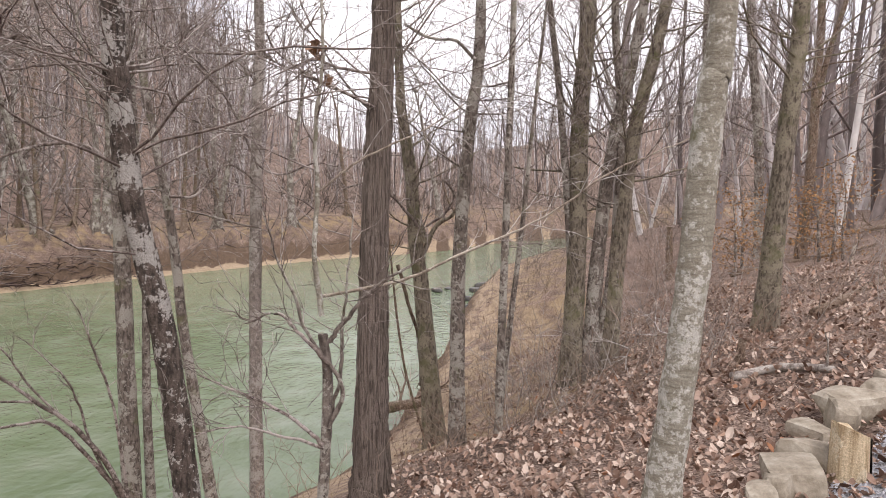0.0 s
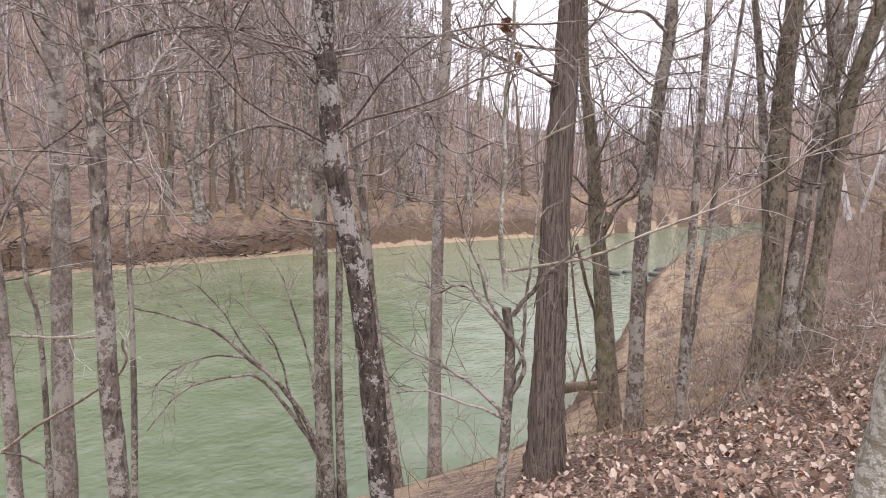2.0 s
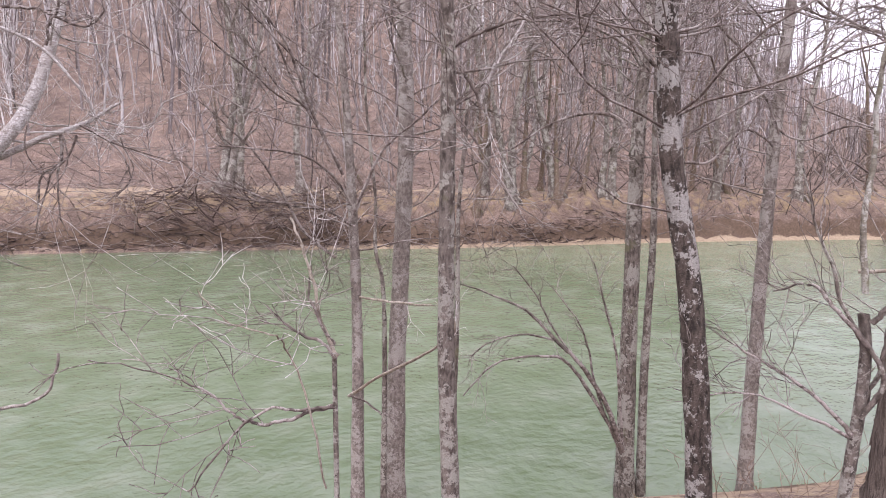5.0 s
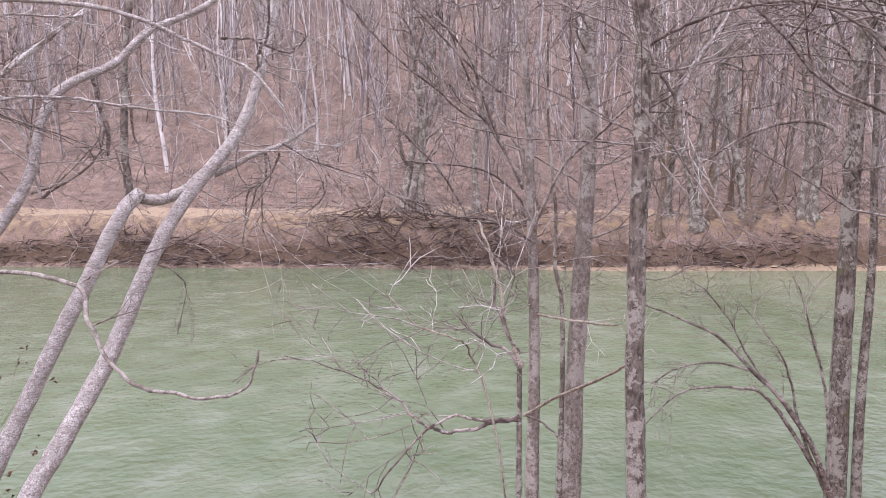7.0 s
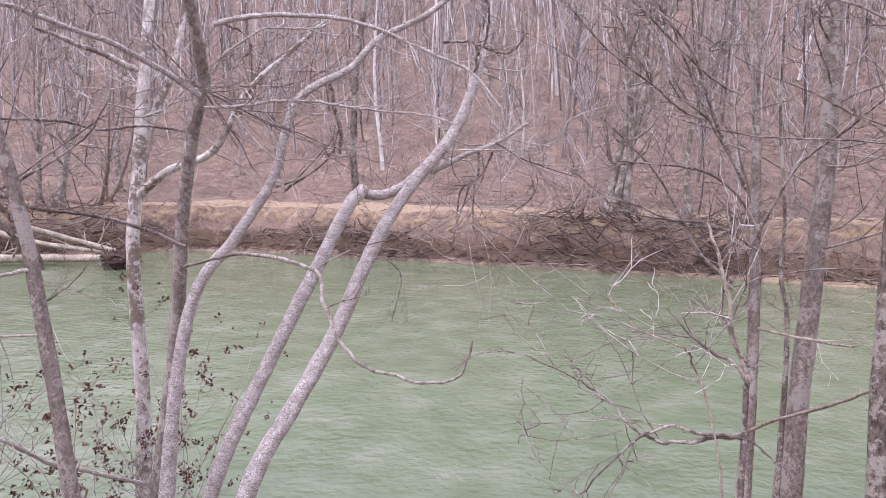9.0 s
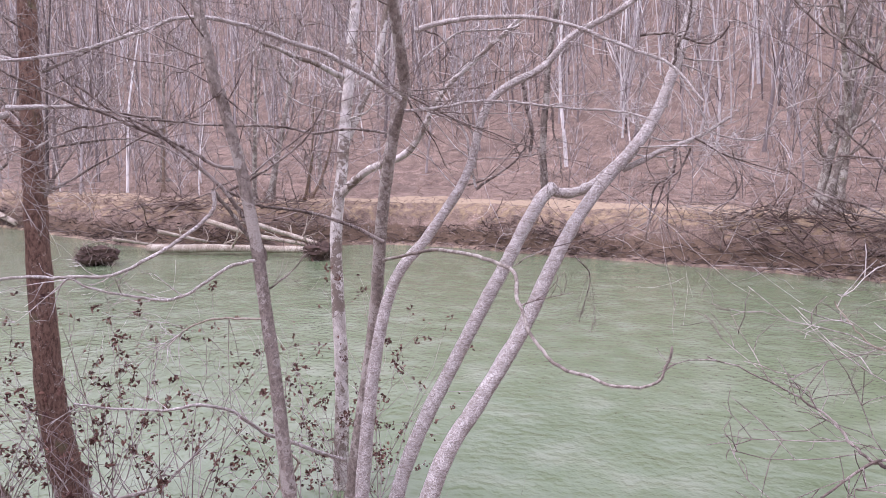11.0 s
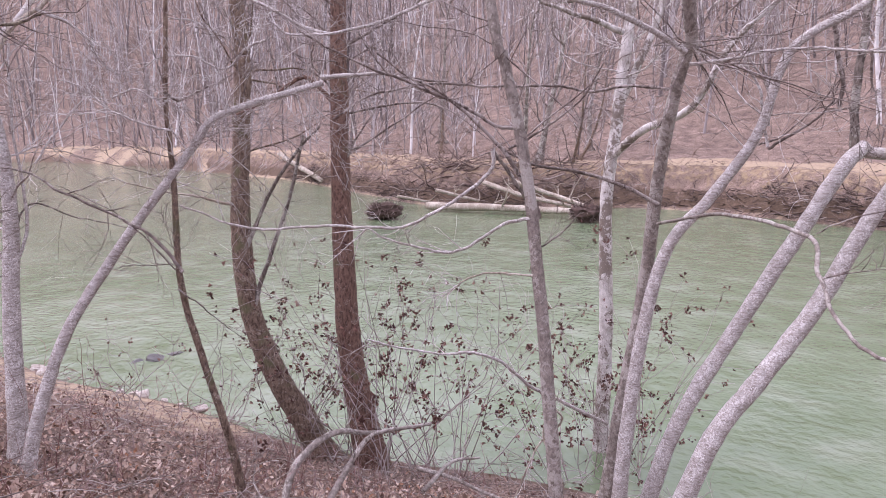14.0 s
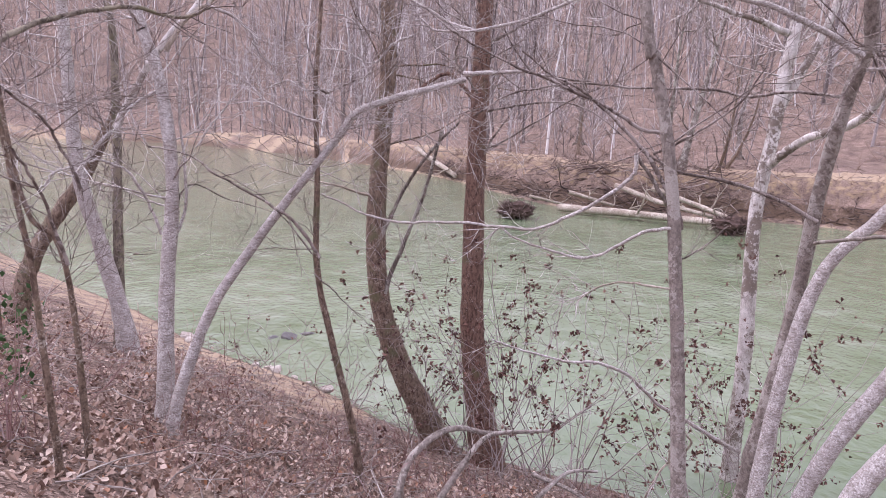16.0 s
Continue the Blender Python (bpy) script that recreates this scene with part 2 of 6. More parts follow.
STEM = island_mat("bramble_stem", (0.0, (0.16, 0.105, 0.075)), (0.5, (0.30, 0.21, 0.155)), (1.0, (0.44, 0.35, 0.28)))
REDSTEM = island_mat("red_bramble_stem", (0.0, (0.17, 0.08, 0.07)), (0.5, (0.28, 0.17, 0.15)), (1.0, (0.42, 0.33, 0.31)))
DEBRIS = island_mat("flood_debris_stick", (0.0, (0.06, 0.04, 0.033)), (0.6, (0.17, 0.12, 0.10)), (1.0, (0.36, 0.30, 0.26)))
ROOTDARK = island_mat("dark_root", (0.0, (0.03, 0.02, 0.017)), (0.6, (0.085, 0.058, 0.048)), (0.9, (0.19, 0.14, 0.12)), (1.0, (0.40, 0.33, 0.29)))
BRUSH = island_mat("red_brown_brush", (0.0, (0.07, 0.042, 0.034)), (0.5, (0.16, 0.10, 0.08)), (1.0, (0.34, 0.26, 0.22)))
GREYBRUSH = island_mat("grey_brown_brush", (0.0, (0.06, 0.045, 0.036)), (0.5, (0.14, 0.11, 0.09)), (1.0, (0.30, 0.25, 0.21)))
PALESTEM = island_mat("pale_pinkish_stem", (0.0, (0.20, 0.15, 0.135)), (0.5, (0.36, 0.30, 0.28)), (1.0, (0.54, 0.48, 0.45)))
STRAW = island_mat("dead_grass", (0.0, (0.22, 0.15, 0.085)), (0.5, (0.36, 0.265, 0.16)), (1.0, (0.48, 0.38, 0.25)))
STONE = mottled("sandstone", (0.20, 0.165, 0.12), (0.34, 0.295, 0.23), (0.47, 0.425, 0.35), 7.0)
PEBBLE = mottled("river_stone", (0.28, 0.24, 0.20), (0.42, 0.37, 0.32), (0.58, 0.54, 0.49), 8.0)
GRAVEL = island_mat("gravel_chip", (0.0, (0.28, 0.28, 0.30)), (0.5, (0.46, 0.46, 0.48)), (1.0, (0.66, 0.66, 0.68)))
GRAVELBED = mottled("gravel_bed", (0.25, 0.25, 0.26), (0.40, 0.40, 0.41), (0.52, 0.52, 0.53), 40.0)
SPLIT = bark("split_log_wood", (0.70, 0.575, 0.39), (0.40, 0.285, 0.165), (0.74, 0.64, 0.47), 0.55, 7.0, (34, 34, 1.6), 0, 0.012)
WHITEPAINT = mottled("white_siding", (0.70, 0.70, 0.70), (0.78, 0.78, 0.78), (0.82, 0.82, 0.82), 2.0, 0.6, 0.002)
DARKROCK = mottled("wet_dark_rock", (0.05, 0.048, 0.045), (0.10, 0.095, 0.09), (0.17, 0.16, 0.15), 6.0, 0.5)
BEECH_DARK = island_mat("brown_dead_leaf", (0.0, (0.16, 0.085, 0.05)), (0.5, (0.27, 0.16, 0.10)), (1.0, (0.36, 0.24, 0.17)))
GREYSTEM = island_mat("grey_stem", (0.0, (0.17, 0.14, 0.12)), (0.5, (0.31, 0.27, 0.24)), (1.0, (0.48, 0.44, 0.40)))
DEBRIS_MUD = mottled("muddy_roots", (0.04, 0.027, 0.022), (0.085, 0.055, 0.045), (0.15, 0.10, 0.08), 5.0, 0.9, 0.08)
GREENLEAF = island_mat("evergreen_leaf", (0.0, (0.035, 0.075, 0.025)), (0.5, (0.06, 0.11, 0.04)), (1.0, (0.10, 0.16, 0.06)))
# ---- mesh helpers ----
class Soup:
    """Collects quads, then becomes one mesh."""

    def __init__(self):
        self.v, self.f, self.n = [], [], 0

    def add(self, verts, quads):
        self.v.append(np.asarray(verts, float))
        self.f.append(np.asarray(quads, int) + self.n)
        self.n += len(verts)

    def mesh(self, name, mat, smooth=True):
        me = bpy.data.meshes.new(name)
        v, q = np.concatenate(self.v), np.concatenate(self.f)
        me.vertices.add(len(v)); me.loops.add(q.size); me.polygons.add(len(q))
        me.vertices.foreach_set("co", v.astype(np.float32).ravel())
        me.loops.foreach_set("vertex_index", q.astype(np.int32).ravel())
        me.polygons.foreach_set("loop_start", np.arange(0, q.size, q.shape[1], dtype=np.int32))
        me.polygons.foreach_set("use_smooth", np.full(len(q), smooth))
        me.materials.append(mat)
        me.update(calc_edges=True)
        me.validate()
        return me


def spline(pts, steps):
    """A Catmull-Rom curve through a few control points."""
    p = np.asarray(pts, float)
    if len(p) == 2:
        s = np.linspace(0, 1, steps + 1)[:, None]
        return p[0] * (1 - s) + p[1] * s
    e = np.vstack([2 * p[0] - p[1], p, 2 * p[-1] - p[-2]])
    out = []
    for i in range(1, len(e) - 2):
        t = np.linspace(0, 1, steps, endpoint=False)[:, None]
        a, b, c, d = e[i - 1], e[i], e[i + 1], e[i + 2]
        out.append(0.5 * (2 * b + (c - a) * t + (2 * a - 5 * b + 4 * c - d) * t * t + (3 * b - a - 3 * c + d) * t ** 3))
    out.append(e[-2][None])
    return np.concatenate(out)


def tube(soup, line, radii, sides, rough=0.0, rng=None, ridges=0):
    """A round stem along a line; rough: uneven girth; ridges: plates of bark that stand proud."""
    line = np.asarray(line, float)
    k = len(line)
    radii = np.broadcast_to(radii, (k,)).astype(float)
    d = np.empty_like(line)
    d[1:-1] = line[2:] - line[:-2]
    d[0], d[-1] = line[1] - line[0], line[-1] - line[-2]
    d /= np.sqrt((d * d).sum(1))[:, None] + 1e-9
    a = np.zeros_like(d)
    if abs(d[0, 0]) < 0.8:
        a[:, 1], a[:, 2] = d[:, 2], -d[:, 1]
    else:
        a[:, 0], a[:, 2] = -d[:, 2], d[:, 0]
    a /= np.sqrt((a * a).sum(1))[:, None] + 1e-9
    b = np.stack([d[:, 1] * a[:, 2] - d[:, 2] * a[:, 1], d[:, 2] * a[:, 0] - d[:, 0] * a[:, 2], d[:, 0] * a[:, 1] - d[:, 1] * a[:, 0]], 1)
    ang = np.arange(sides) * (2 * np.pi / sides)
    r = np.repeat(radii[:, None], sides, 1)
    if rough and rng is not None:
        wob = rng.normal(0, 1, (k, sides))
        wob = (wob + np.roll(wob, 1, 0) + np.roll(wob, 1, 1)) / 1.7
        r = r * (1 + rough * wob)
    if ridges:
        ph = np.cumsum(rng.normal(0, 0.25, k))[:, None]
        r = r * (1 + 0.045 * np.sign(np.sin(ridges * ang[None] + ph)) * (0.5 + rng.random((k, sides))))
    v = line[:, None] + r[..., None] * (np.cos(ang)[None, :, None] * a[:, None] + np.sin(ang)[None, :, None] * b[:, None])
    i = np.arange(k - 1)[:, None] * sides
    j = np.arange(sides)[None]
    q = np.stack([i + j, i + (j + 1) % sides, i + sides + (j + 1) % sides, i + sides + j], -1).reshape(-1, 4)
    soup.add(v.reshape(-1, 3), q)


def part(name, me, parent, label=""):
    ob = new(name, me)
    ob.parent = parent
    return tagged(ob, label)


def thing(name, label, category, at=(0, 0, 0), group="", kind=""):
    ob = new(name)
    ob.empty_display_size = 0.2
    ob.location = at
    return tagged(ob, label, category, group, kind)


# ---- the land: two banks, the river bed between them, hills behind ----
NEAR_SHORE = [(20, -230), (-22, -150), (-30, -100), (-25, -62), (-18.5, -36), (-14.1, -22.5), (-12.0, -14.5), (-10.8, -11), (-10.2, -7.7), (-9.3, -4.8), (-9.2, -2.0), (-8.9, 0.4),
              (-8.2, 3.2), (-6.2, 6.3), (-3.2, 9.4), (-1.6, 11.6), (-0.8, 14.8), (0.1, 20.5), (0.9, 27.0), (1.5, 31.5), (3.2, 38.2), (6.5, 43.6), (20, 50), (60, 58), (160, 62)]
FAR_SHORE = [(-40, -250), (-88, -190), (-108, -142), (-104, -102), (-84, -64), (-66, -37), (-50, -20.5), (-43.6, -13), (-44.4, -2), (-42.6, 3.5), (-37.5, 9.4), (-33, 14.8), (-27, 21.5),
             (-22.5, 26.0), (-18.2, 31.4), (-14.6, 36.0), (-10.4, 41), (-6, 45.6), (-1.5, 49), (3.0, 55), (8, 61), (22, 69), (60, 78), (160, 84)]
NS, FS = spline([(*p, 0) for p in NEAR_SHORE], 6)[:, :2], spline([(*p, 0) for p in FAR_SHORE], 6)[:, :2]
RIVER = np.concatenate([NS, FS[::-1]])


def shore_distance(x, y, line):
    best = np.full(x.shape, 1e9)
    for (ax, ay), (bx, by) in zip(line[:-1], line[1:]):
        dx, dy = bx - ax, by - ay
        t = np.clip(((x - ax) * dx + (y - ay) * dy) / (dx * dx + dy * dy + 1e-9), 0, 1)
        best = np.minimum(best, (x - ax - t * dx) ** 2 + (y - ay - t * dy) ** 2)
    return np.sqrt(best)


def in_river(x, y):
    inside = np.zeros(x.shape, bool)
    px, py = RIVER[-1]
    for qx, qy in RIVER:
        cross = ((qy > y) != (py > y)) & (x < (px - qx) * (y - qy) / (py - qy + 1e-12) + qx)
        inside ^= cross
        px, py = qx, qy
    return inside


def ripple(x, y, size, seed=0.0):
    """Smooth uneven ground without a texture: a few crossed waves of odd lengths."""
    u, w = x / size, y / size
    return (np.sin(u * 1.7 + w * 0.6 + seed) + np.sin(w * 2.1 - u * 0.9 + 1.3 + seed * 2) + np.sin(u * 3.3 + 2 * np.sin(w * 1.4 + seed)) * 0.6
            + np.sin(w * 4.1 + 1.5 * np.sin(u * 2.3)) * 0.4) / 3.0


def land(x, y):
    """Height of the ground, and what covers it (sand, dead grass, mud)."""
    x, y = np.asarray(x, float), np.asarray(y, float)
    dn, df = shore_distance(x, y, NS), shore_distance(x, y, FS)
    wet = in_river(x, y)
    near = dn < df
    az = np.degrees(np.arctan2(-x, y))
    dist = np.hypot(x, y)
    # near bank: a cut edge, a slope of leaves, the level path, then a wooded hill behind
    hn = np.interp(dn, [0, 0.35, 1.5, 3.0, 4.5, 6.2, 8.0, 12, 22, 45, 90, 160], [0.02, 0.32, 0.78, 1.5, 2.35, 3.02, 3.36, 3.45, 4.3, 9.5, 24, 42])
    flat = np.interp(dn, [0, 0.35, 1.5, 3.0, 4.5, 6.2, 7.4, 8.0, 12, 22, 45, 90, 160], [0.02, 0.3, 0.62, 1.08, 1.66, 2.6, 3.25, 3.36, 3.45, 4.3, 9.5, 24, 42])
    side = np.interp(y, [-6.2, -3.8, 4.5, 7.5], [0.25, 1.0, 1.0, 0.0])
    hn = hn * (1 - side) + flat * side
    low = np.clip((y - 12) / 12, 0, 1)
    hn_low = np.interp(dn, [0, 0.4, 2, 5, 9, 14, 22, 45, 90, 160], [0.02, 0.45, 1.05, 1.9, 2.9, 3.5, 4.4, 9.5, 24, 42])
    hn = hn * (1 - low) + hn_low * low
    hn = hn + np.clip(dn / 4, 0, 1) * 0.13 * ripple(x, y, 1.6) + np.clip(dn / 2, 0, 1) * 0.05 * ripple(x, y, 0.7, 1.0) + np.clip(dn / 2, 0, 1) * 0.03 * ripple(x, y, 0.35, 2.0)
    ledge = np.clip((y - 11) / 3, 0, 1) * np.clip((40 - y) / 5, 0, 1) * np.clip(dn / 0.8, 0, 1) * np.clip((7 - dn) / 2, 0, 1)
    hn = hn + ledge * (0.22 * np.tanh(3 * ripple(x, y, 1.3, 6.0)) + 0.1 * ripple(x, y, 0.5, 3.0))
    # far bank: a thin beach, an eroded ledge, the level trail, then the wooded hillside
    bite = 0.8 * ripple(x, y, 3.0, 4.0)
    led = np.clip(df + bite * np.clip(df / 2, 0, 1), 0, None)
    hf = np.interp(led, [0, 0.45, 0.8, 1.9, 3.0, 10, 16, 30, 60, 120, 220], [0.02, 0.16, 0.7, 2.0, 2.5, 2.95, 4.4, 9.5, 25, 58, 84])
    reach = np.interp(az, [-60, -32, -22, -14, 0, 8, 14, 20, 26, 100, 125, 170], [0.7, 0.58, 0.46, 0.30, 0.14, 0.18, 0.36, 0.7, 1.0, 1.0, 1.6, 1.6])
    hf = np.where(led > 10, 2.95 + (hf - 2.95) * reach, hf)
    hf = hf + np.clip(led / 3, 0, 1) * 0.18 * ripple(x, y, 2.2, 1.0) + np.clip((led - 12) / 40, 0, 1) * 1.6 * ripple(x, y, 14, 3.0)
    h = np.where(near, hn, hf)
    h = np.where(wet, -0.08 - 0.35 * np.minimum(np.minimum(dn, df), 5.0), h)
    sand = np.where(near, np.interp(dn, [0, 0.3, 1.2, 3.0, 4.2], [0.60, 0.52, 0.42, 0.3, 0.0]) * np.where((y > 6) | (y < -6), 1.0, 0.55),
                    np.interp(led, [0, 0.45, 0.9, 1.4], [0.7, 0.7, 0.35, 0.0]) * np.interp(az, [20, 30, 44, 52, 110, 125], [1.0, 1.0, 0.75, 0.5, 0.5, 0.9])
                    + np.interp(led, [1.3, 2.0, 2.8, 3.4, 4.2, 5.4, 7.2], [0.0, 0.32, 0.3, 0.4, 0.9, 0.8, 0.0]) * np.interp(az, [20, 40, 50], [0.4, 0.6, 1.0]))
    sand = np.where(near, np.maximum(sand, np.interp(dn, [0, 1.0, 3, 6.5], [0.5, 0.38, 0.3, 0.15]) * np.interp(y, [-6.0, -4.4], [1.0, 0.0])), sand)
    grass = np.where(near, np.interp(dn, [0, 1, 4, 6, 8], [0.2, 0.45, 0.40, 0.14, 0.0]) * np.clip((y - 4) / 6, 0, 1), np.interp(led, [1.2, 2, 3.5, 7, 12], [0.25, 0.42, 0.4, 0.3, 0.0]))
    mud = np.where(near, np.interp(dn, [0, 0.35, 0.9], [0.6, 0.5, 0.0]), np.interp(led, [0.3, 0.5, 1.1, 1.5], [0.0, 0.62, 0.5, 0.0]))
    mud = np.where(wet, 0.8, mud)
    return h, sand, grass, mud


def ground_z(x, y):
    return float(land(np.array([x]), np.array([y]))[0][0])


def steps_out(lo, hi, fine, grow):
    out, s = [0.0], fine
    while out[-1] < hi:
        out.append(out[-1] + s); s = s if out[-1] < 16 else s * grow
    back, s = [0.0], fine
    while back[-1] > lo:
        back.append(back[-1] - s); s = s if back[-1] > -16 else s * grow
    return np.array(back[:0:-1] + out)


def build_ground():
    gx, gy = steps_out(-2500, 2500, 0.34, 1.055), steps_out(-2500, 2500, 0.34, 1.055)
    x, y = np.meshgrid(gx, gy, indexing="ij")
    h, sand, grass, mud = land(x, y)
    # the coarse sheet dips under the finer strip of the far river bank
    df = shore_distance(x, y, FS)
    far = ~in_river(x, y) & (df < shore_distance(x, y, NS))
    h = h - np.where(far, np.interp(df, [0, 0.5, 10.5, 12.5], [0.3, 0.9, 0.7, 0.0]) * np.interp(np.degrees(np.arctan2(-x, y)), [5, 8, 121, 124], [0, 1, 1, 0]), 0)
    a, b = x.shape
    i, j = np.meshgrid(np.arange(a - 1), np.arange(b - 1), indexing="ij")
    q = np.stack([i * b + j, (i + 1) * b + j, (i + 1) * b + j + 1, i * b + j + 1], -1).reshape(-1, 4)
    s = Soup()
    s.add(np.stack([x, y, h], -1).reshape(-1, 3), q)
    me = s.mesh("ground", GROUND)
    at = me.color_attributes.new("cover", "FLOAT_COLOR", "POINT")
    at.data.foreach_set("color", np.stack([sand, grass, mud, np.ones_like(sand)], -1).astype(np.float32).ravel())
    tagged(new("ground", me), "leaf-littered river banks and wooded hillsides of brown earth", "ground", kind="structure")


def build_riverbank():
    """The eroded far bank at a finer grain: undercut edge, slumps and the trail on top."""
    seg = np.linalg.norm(np.diff(FS, axis=0), axis=1)
    cum = np.concatenate([[0], np.cumsum(seg)])
    s0, s1 = (cum[np.argmin(np.hypot(FS[:, 0] - px_, FS[:, 1] - py_))] for px_, py_ in ((-84, -64), (-1.5, 49)))
    s = np.arange(s0, s1, 0.3)
    cx, cy = np.interp(s, cum, FS[:, 0]), np.interp(s, cum, FS[:, 1])
    dx, dy = np.gradient(cx), np.gradient(cy)
    for _ in range(12):
        dx, dy = (np.roll(dx, 1) + dx + np.roll(dx, -1)) / 3, (np.roll(dy, 1) + dy + np.roll(dy, -1)) / 3
        dx[0], dx[-1], dy[0], dy[-1] = dx[1], dx[-2], dy[1], dy[-2]
    ln = np.hypot(dx, dy)
    w = np.concatenate([np.arange(-0.5, 3.6, 0.16), np.arange(3.7, 13.2, 0.5)])
    x = cx[:, None] - (dy / ln)[:, None] * w[None]
    y = cy[:, None] + (dx / ln)[:, None] * w[None]
    h, sand, grass, mud = land(x, y)
    worn = np.interp(w, [0.3, 0.7, 2.2, 3.2], [0, 1, 1, 0])[None]
    h = h + worn * (0.22 * ripple(x, y, 0.55, 2.0) + 0.14 * ripple(x, y, 0.24, 5.0)) + np.interp(w, [3, 4, 12], [0, 0.05, 0.05])[None] * ripple(x, y, 0.8, 7.0)
    h[:, -1] -= 0.6
    b = len(w)
    i, j = np.meshgrid(np.arange(len(s) - 1), np.arange(b - 1), indexing="ij")
    q = np.stack([i * b + j, (i + 1) * b + j, (i + 1) * b + j + 1, i * b + j + 1], -1).reshape(-1, 4)
    sp = Soup()
    sp.add(np.stack([x, y, h], -1).reshape(-1, 3), q)
    me = sp.mesh("riverbank", GROUND)
    at = me.color_attributes.new("cover", "FLOAT_COLOR", "POINT")
    at.data.foreach_set("color", np.stack([sand, grass, mud, np.ones_like(sand)], -1).astype(np.float32).ravel())
    tagged(new("riverbank", me), "eroded brown earth bank with a tan trail along its top", "river bank", kind="structure")


def build_water():
    gx, gy = steps_out(-1200, 400, 0.35, 1.03), steps_out(-1200, 400, 0.35, 1.03)
    x, y = np.meshgrid(gx, gy, indexing="ij")
    z = 0.003 * ripple(x, y, 0.9) + 0.006 * ripple(x, y, 2.7, 5.0)
    a, b = x.shape
    i, j = np.meshgrid(np.arange(a - 1), np.arange(b - 1), indexing="ij")
    q = np.stack([i * b + j, (i + 1) * b + j, (i + 1) * b + j + 1, i * b + j + 1], -1).reshape(-1, 4)
    cx, cy = x.reshape(-1)[q].mean(1), y.reshape(-1)[q].mean(1)
    wet = in_river(cx, cy) | (np.minimum(shore_distance(cx, cy, NS), shore_distance(cx, cy, FS)) < np.maximum(1.5, np.hypot(cx, cy) * 0.05))
    s = Soup()
    s.add(np.stack([x, y, z], -1).reshape(-1, 3), q[wet])
    tagged(new("river", s.mesh("river", WATER)), "murky green river with low ripples", "water", kind="structure")


build_ground()
build_riverbank()
build_water()
# ---- bare trees ----
def unit(v):
    return v / (np.linalg.norm(v) + 1e-9)


def wander(rng, start, way, length, n, bend, lift):
    """A crooked line: each step turns a little, and lifts or droops."""
    pts, d, step = [np.asarray(start, float)], unit(np.asarray(way, float)), length / n
    for _ in range(n):
        d = unit(d + rng.normal(0, bend, 3) + np.array([0, 0, lift]))
        pts.append(pts[-1] + d * step)
    return np.array(pts)


def branch(soup, rng, start, way, length, r, level, sides=5, lift=0.06, bend=0.16, kids=6, finer=None):
    """A limb with its side branches and twigs, all in one mesh."""
    n = max(3, int(5 + length * 2)) if level > 1 else 4 if level == 1 else 3
    line = wander(rng, start, way, length, n, bend, lift)
    tube(soup, line, np.linspace(r, max(r * 0.22, 0.0016), n + 1), sides)
    if level == 0:
        return
    for _ in range(kids):
        k = rng.integers(max(1, n // 4), n + 1)
        d = unit(line[k] - line[k - 1])
        side = unit(np.cross(d, rng.normal(0, 1, 3)))
        f = 1 - k / (n + 2.0)
        branch(soup if finer is None else finer, rng, line[k], d * 0.75 + side * rng.uniform(0.5, 1.0), length * rng.uniform(0.28, 0.55) * (0.5 + f), max(r * (0.2 + 0.35 * f), 0.0022),
               level - 1, max(3, sides - 1), lift, bend * 1.15, max(3, kids - 2))


def variant(seed, height, girth, limbs, twigs, sides=5, spread=1.0):
    """One bare far tree as arrays, standing at the origin."""
    rng, s = np.random.default_rng(seed), Soup()
    lean = rng.normal(0, 0.05, 2)
    n = 6
    line = wander(rng, (0, 0, -0.4), (lean[0], lean[1], 1), height, n, 0.05, 0.06)
    tube(s, line, girth * np.linspace(1.0, 0.12, n + 1) ** 0.8, sides)
    for _ in range(limbs):
        t = rng.uniform(0.15, 0.98)
        k = t * n
        i = int(k)
        p = line[i] * (1 - k + i) + line[min(i + 1, n)] * (k - i)
        a = rng.uniform(0, 2 * np.pi)
        ln = spread * (height * rng.uniform(0.10, 0.26) * (1.15 - t) + 0.7)
        l2 = wander(rng, p, (np.cos(a), np.sin(a), rng.uniform(0.6, 2.2)), ln, 3, 0.17, 0.12)
        r = girth * (1.05 - t) * 0.36 + 0.012
        tube(s, l2, np.linspace(r, 0.012, 4), 3)
        for _ in range(twigs):
            j = rng.integers(1, 4)
            d = unit(l2[j] - l2[j - 1])
            l3 = wander(rng, l2[j], d + rng.normal(0, 0.6, 3) + np.array([0, 0, 0.4]), ln * rng.uniform(0.25, 0.65), 1, 0.2, 0.1)
            tube(s, l3, (0.015, 0.006), 3)
    return np.concatenate(s.v), np.concatenate(s.f)


FULL = [variant(100 + k, h, g, lb, tw) for k, (h, g, lb, tw) in enumerate(
    [(16, 0.15, 26, 7), (13, 0.11, 24, 7), (18, 0.19, 26, 7), (10, 0.07, 22, 7), (8, 0.045, 18, 7), (6, 0.03, 16, 7)])]
LIGHT = [variant(200 + k, h, g, lb, tw, 4) for k, (h, g, lb, tw) in enumerate(
    [(17, 0.16, 13, 4), (15, 0.12, 13, 4), (19, 0.20, 14, 4), (13, 0.10, 13, 4), (16, 0.13, 12, 4), (20, 0.17, 12, 4)])]


SLIM = [variant(300 + k, h, g, lb, tw, 3) for k, (h, g, lb, tw) in enumerate(
    [(16, 0.11, 8, 2), (14, 0.08, 8, 2), (18, 0.13, 8, 2), (12, 0.06, 7, 2), (17, 0.10, 9, 2), (15, 0.09, 8, 3)])]

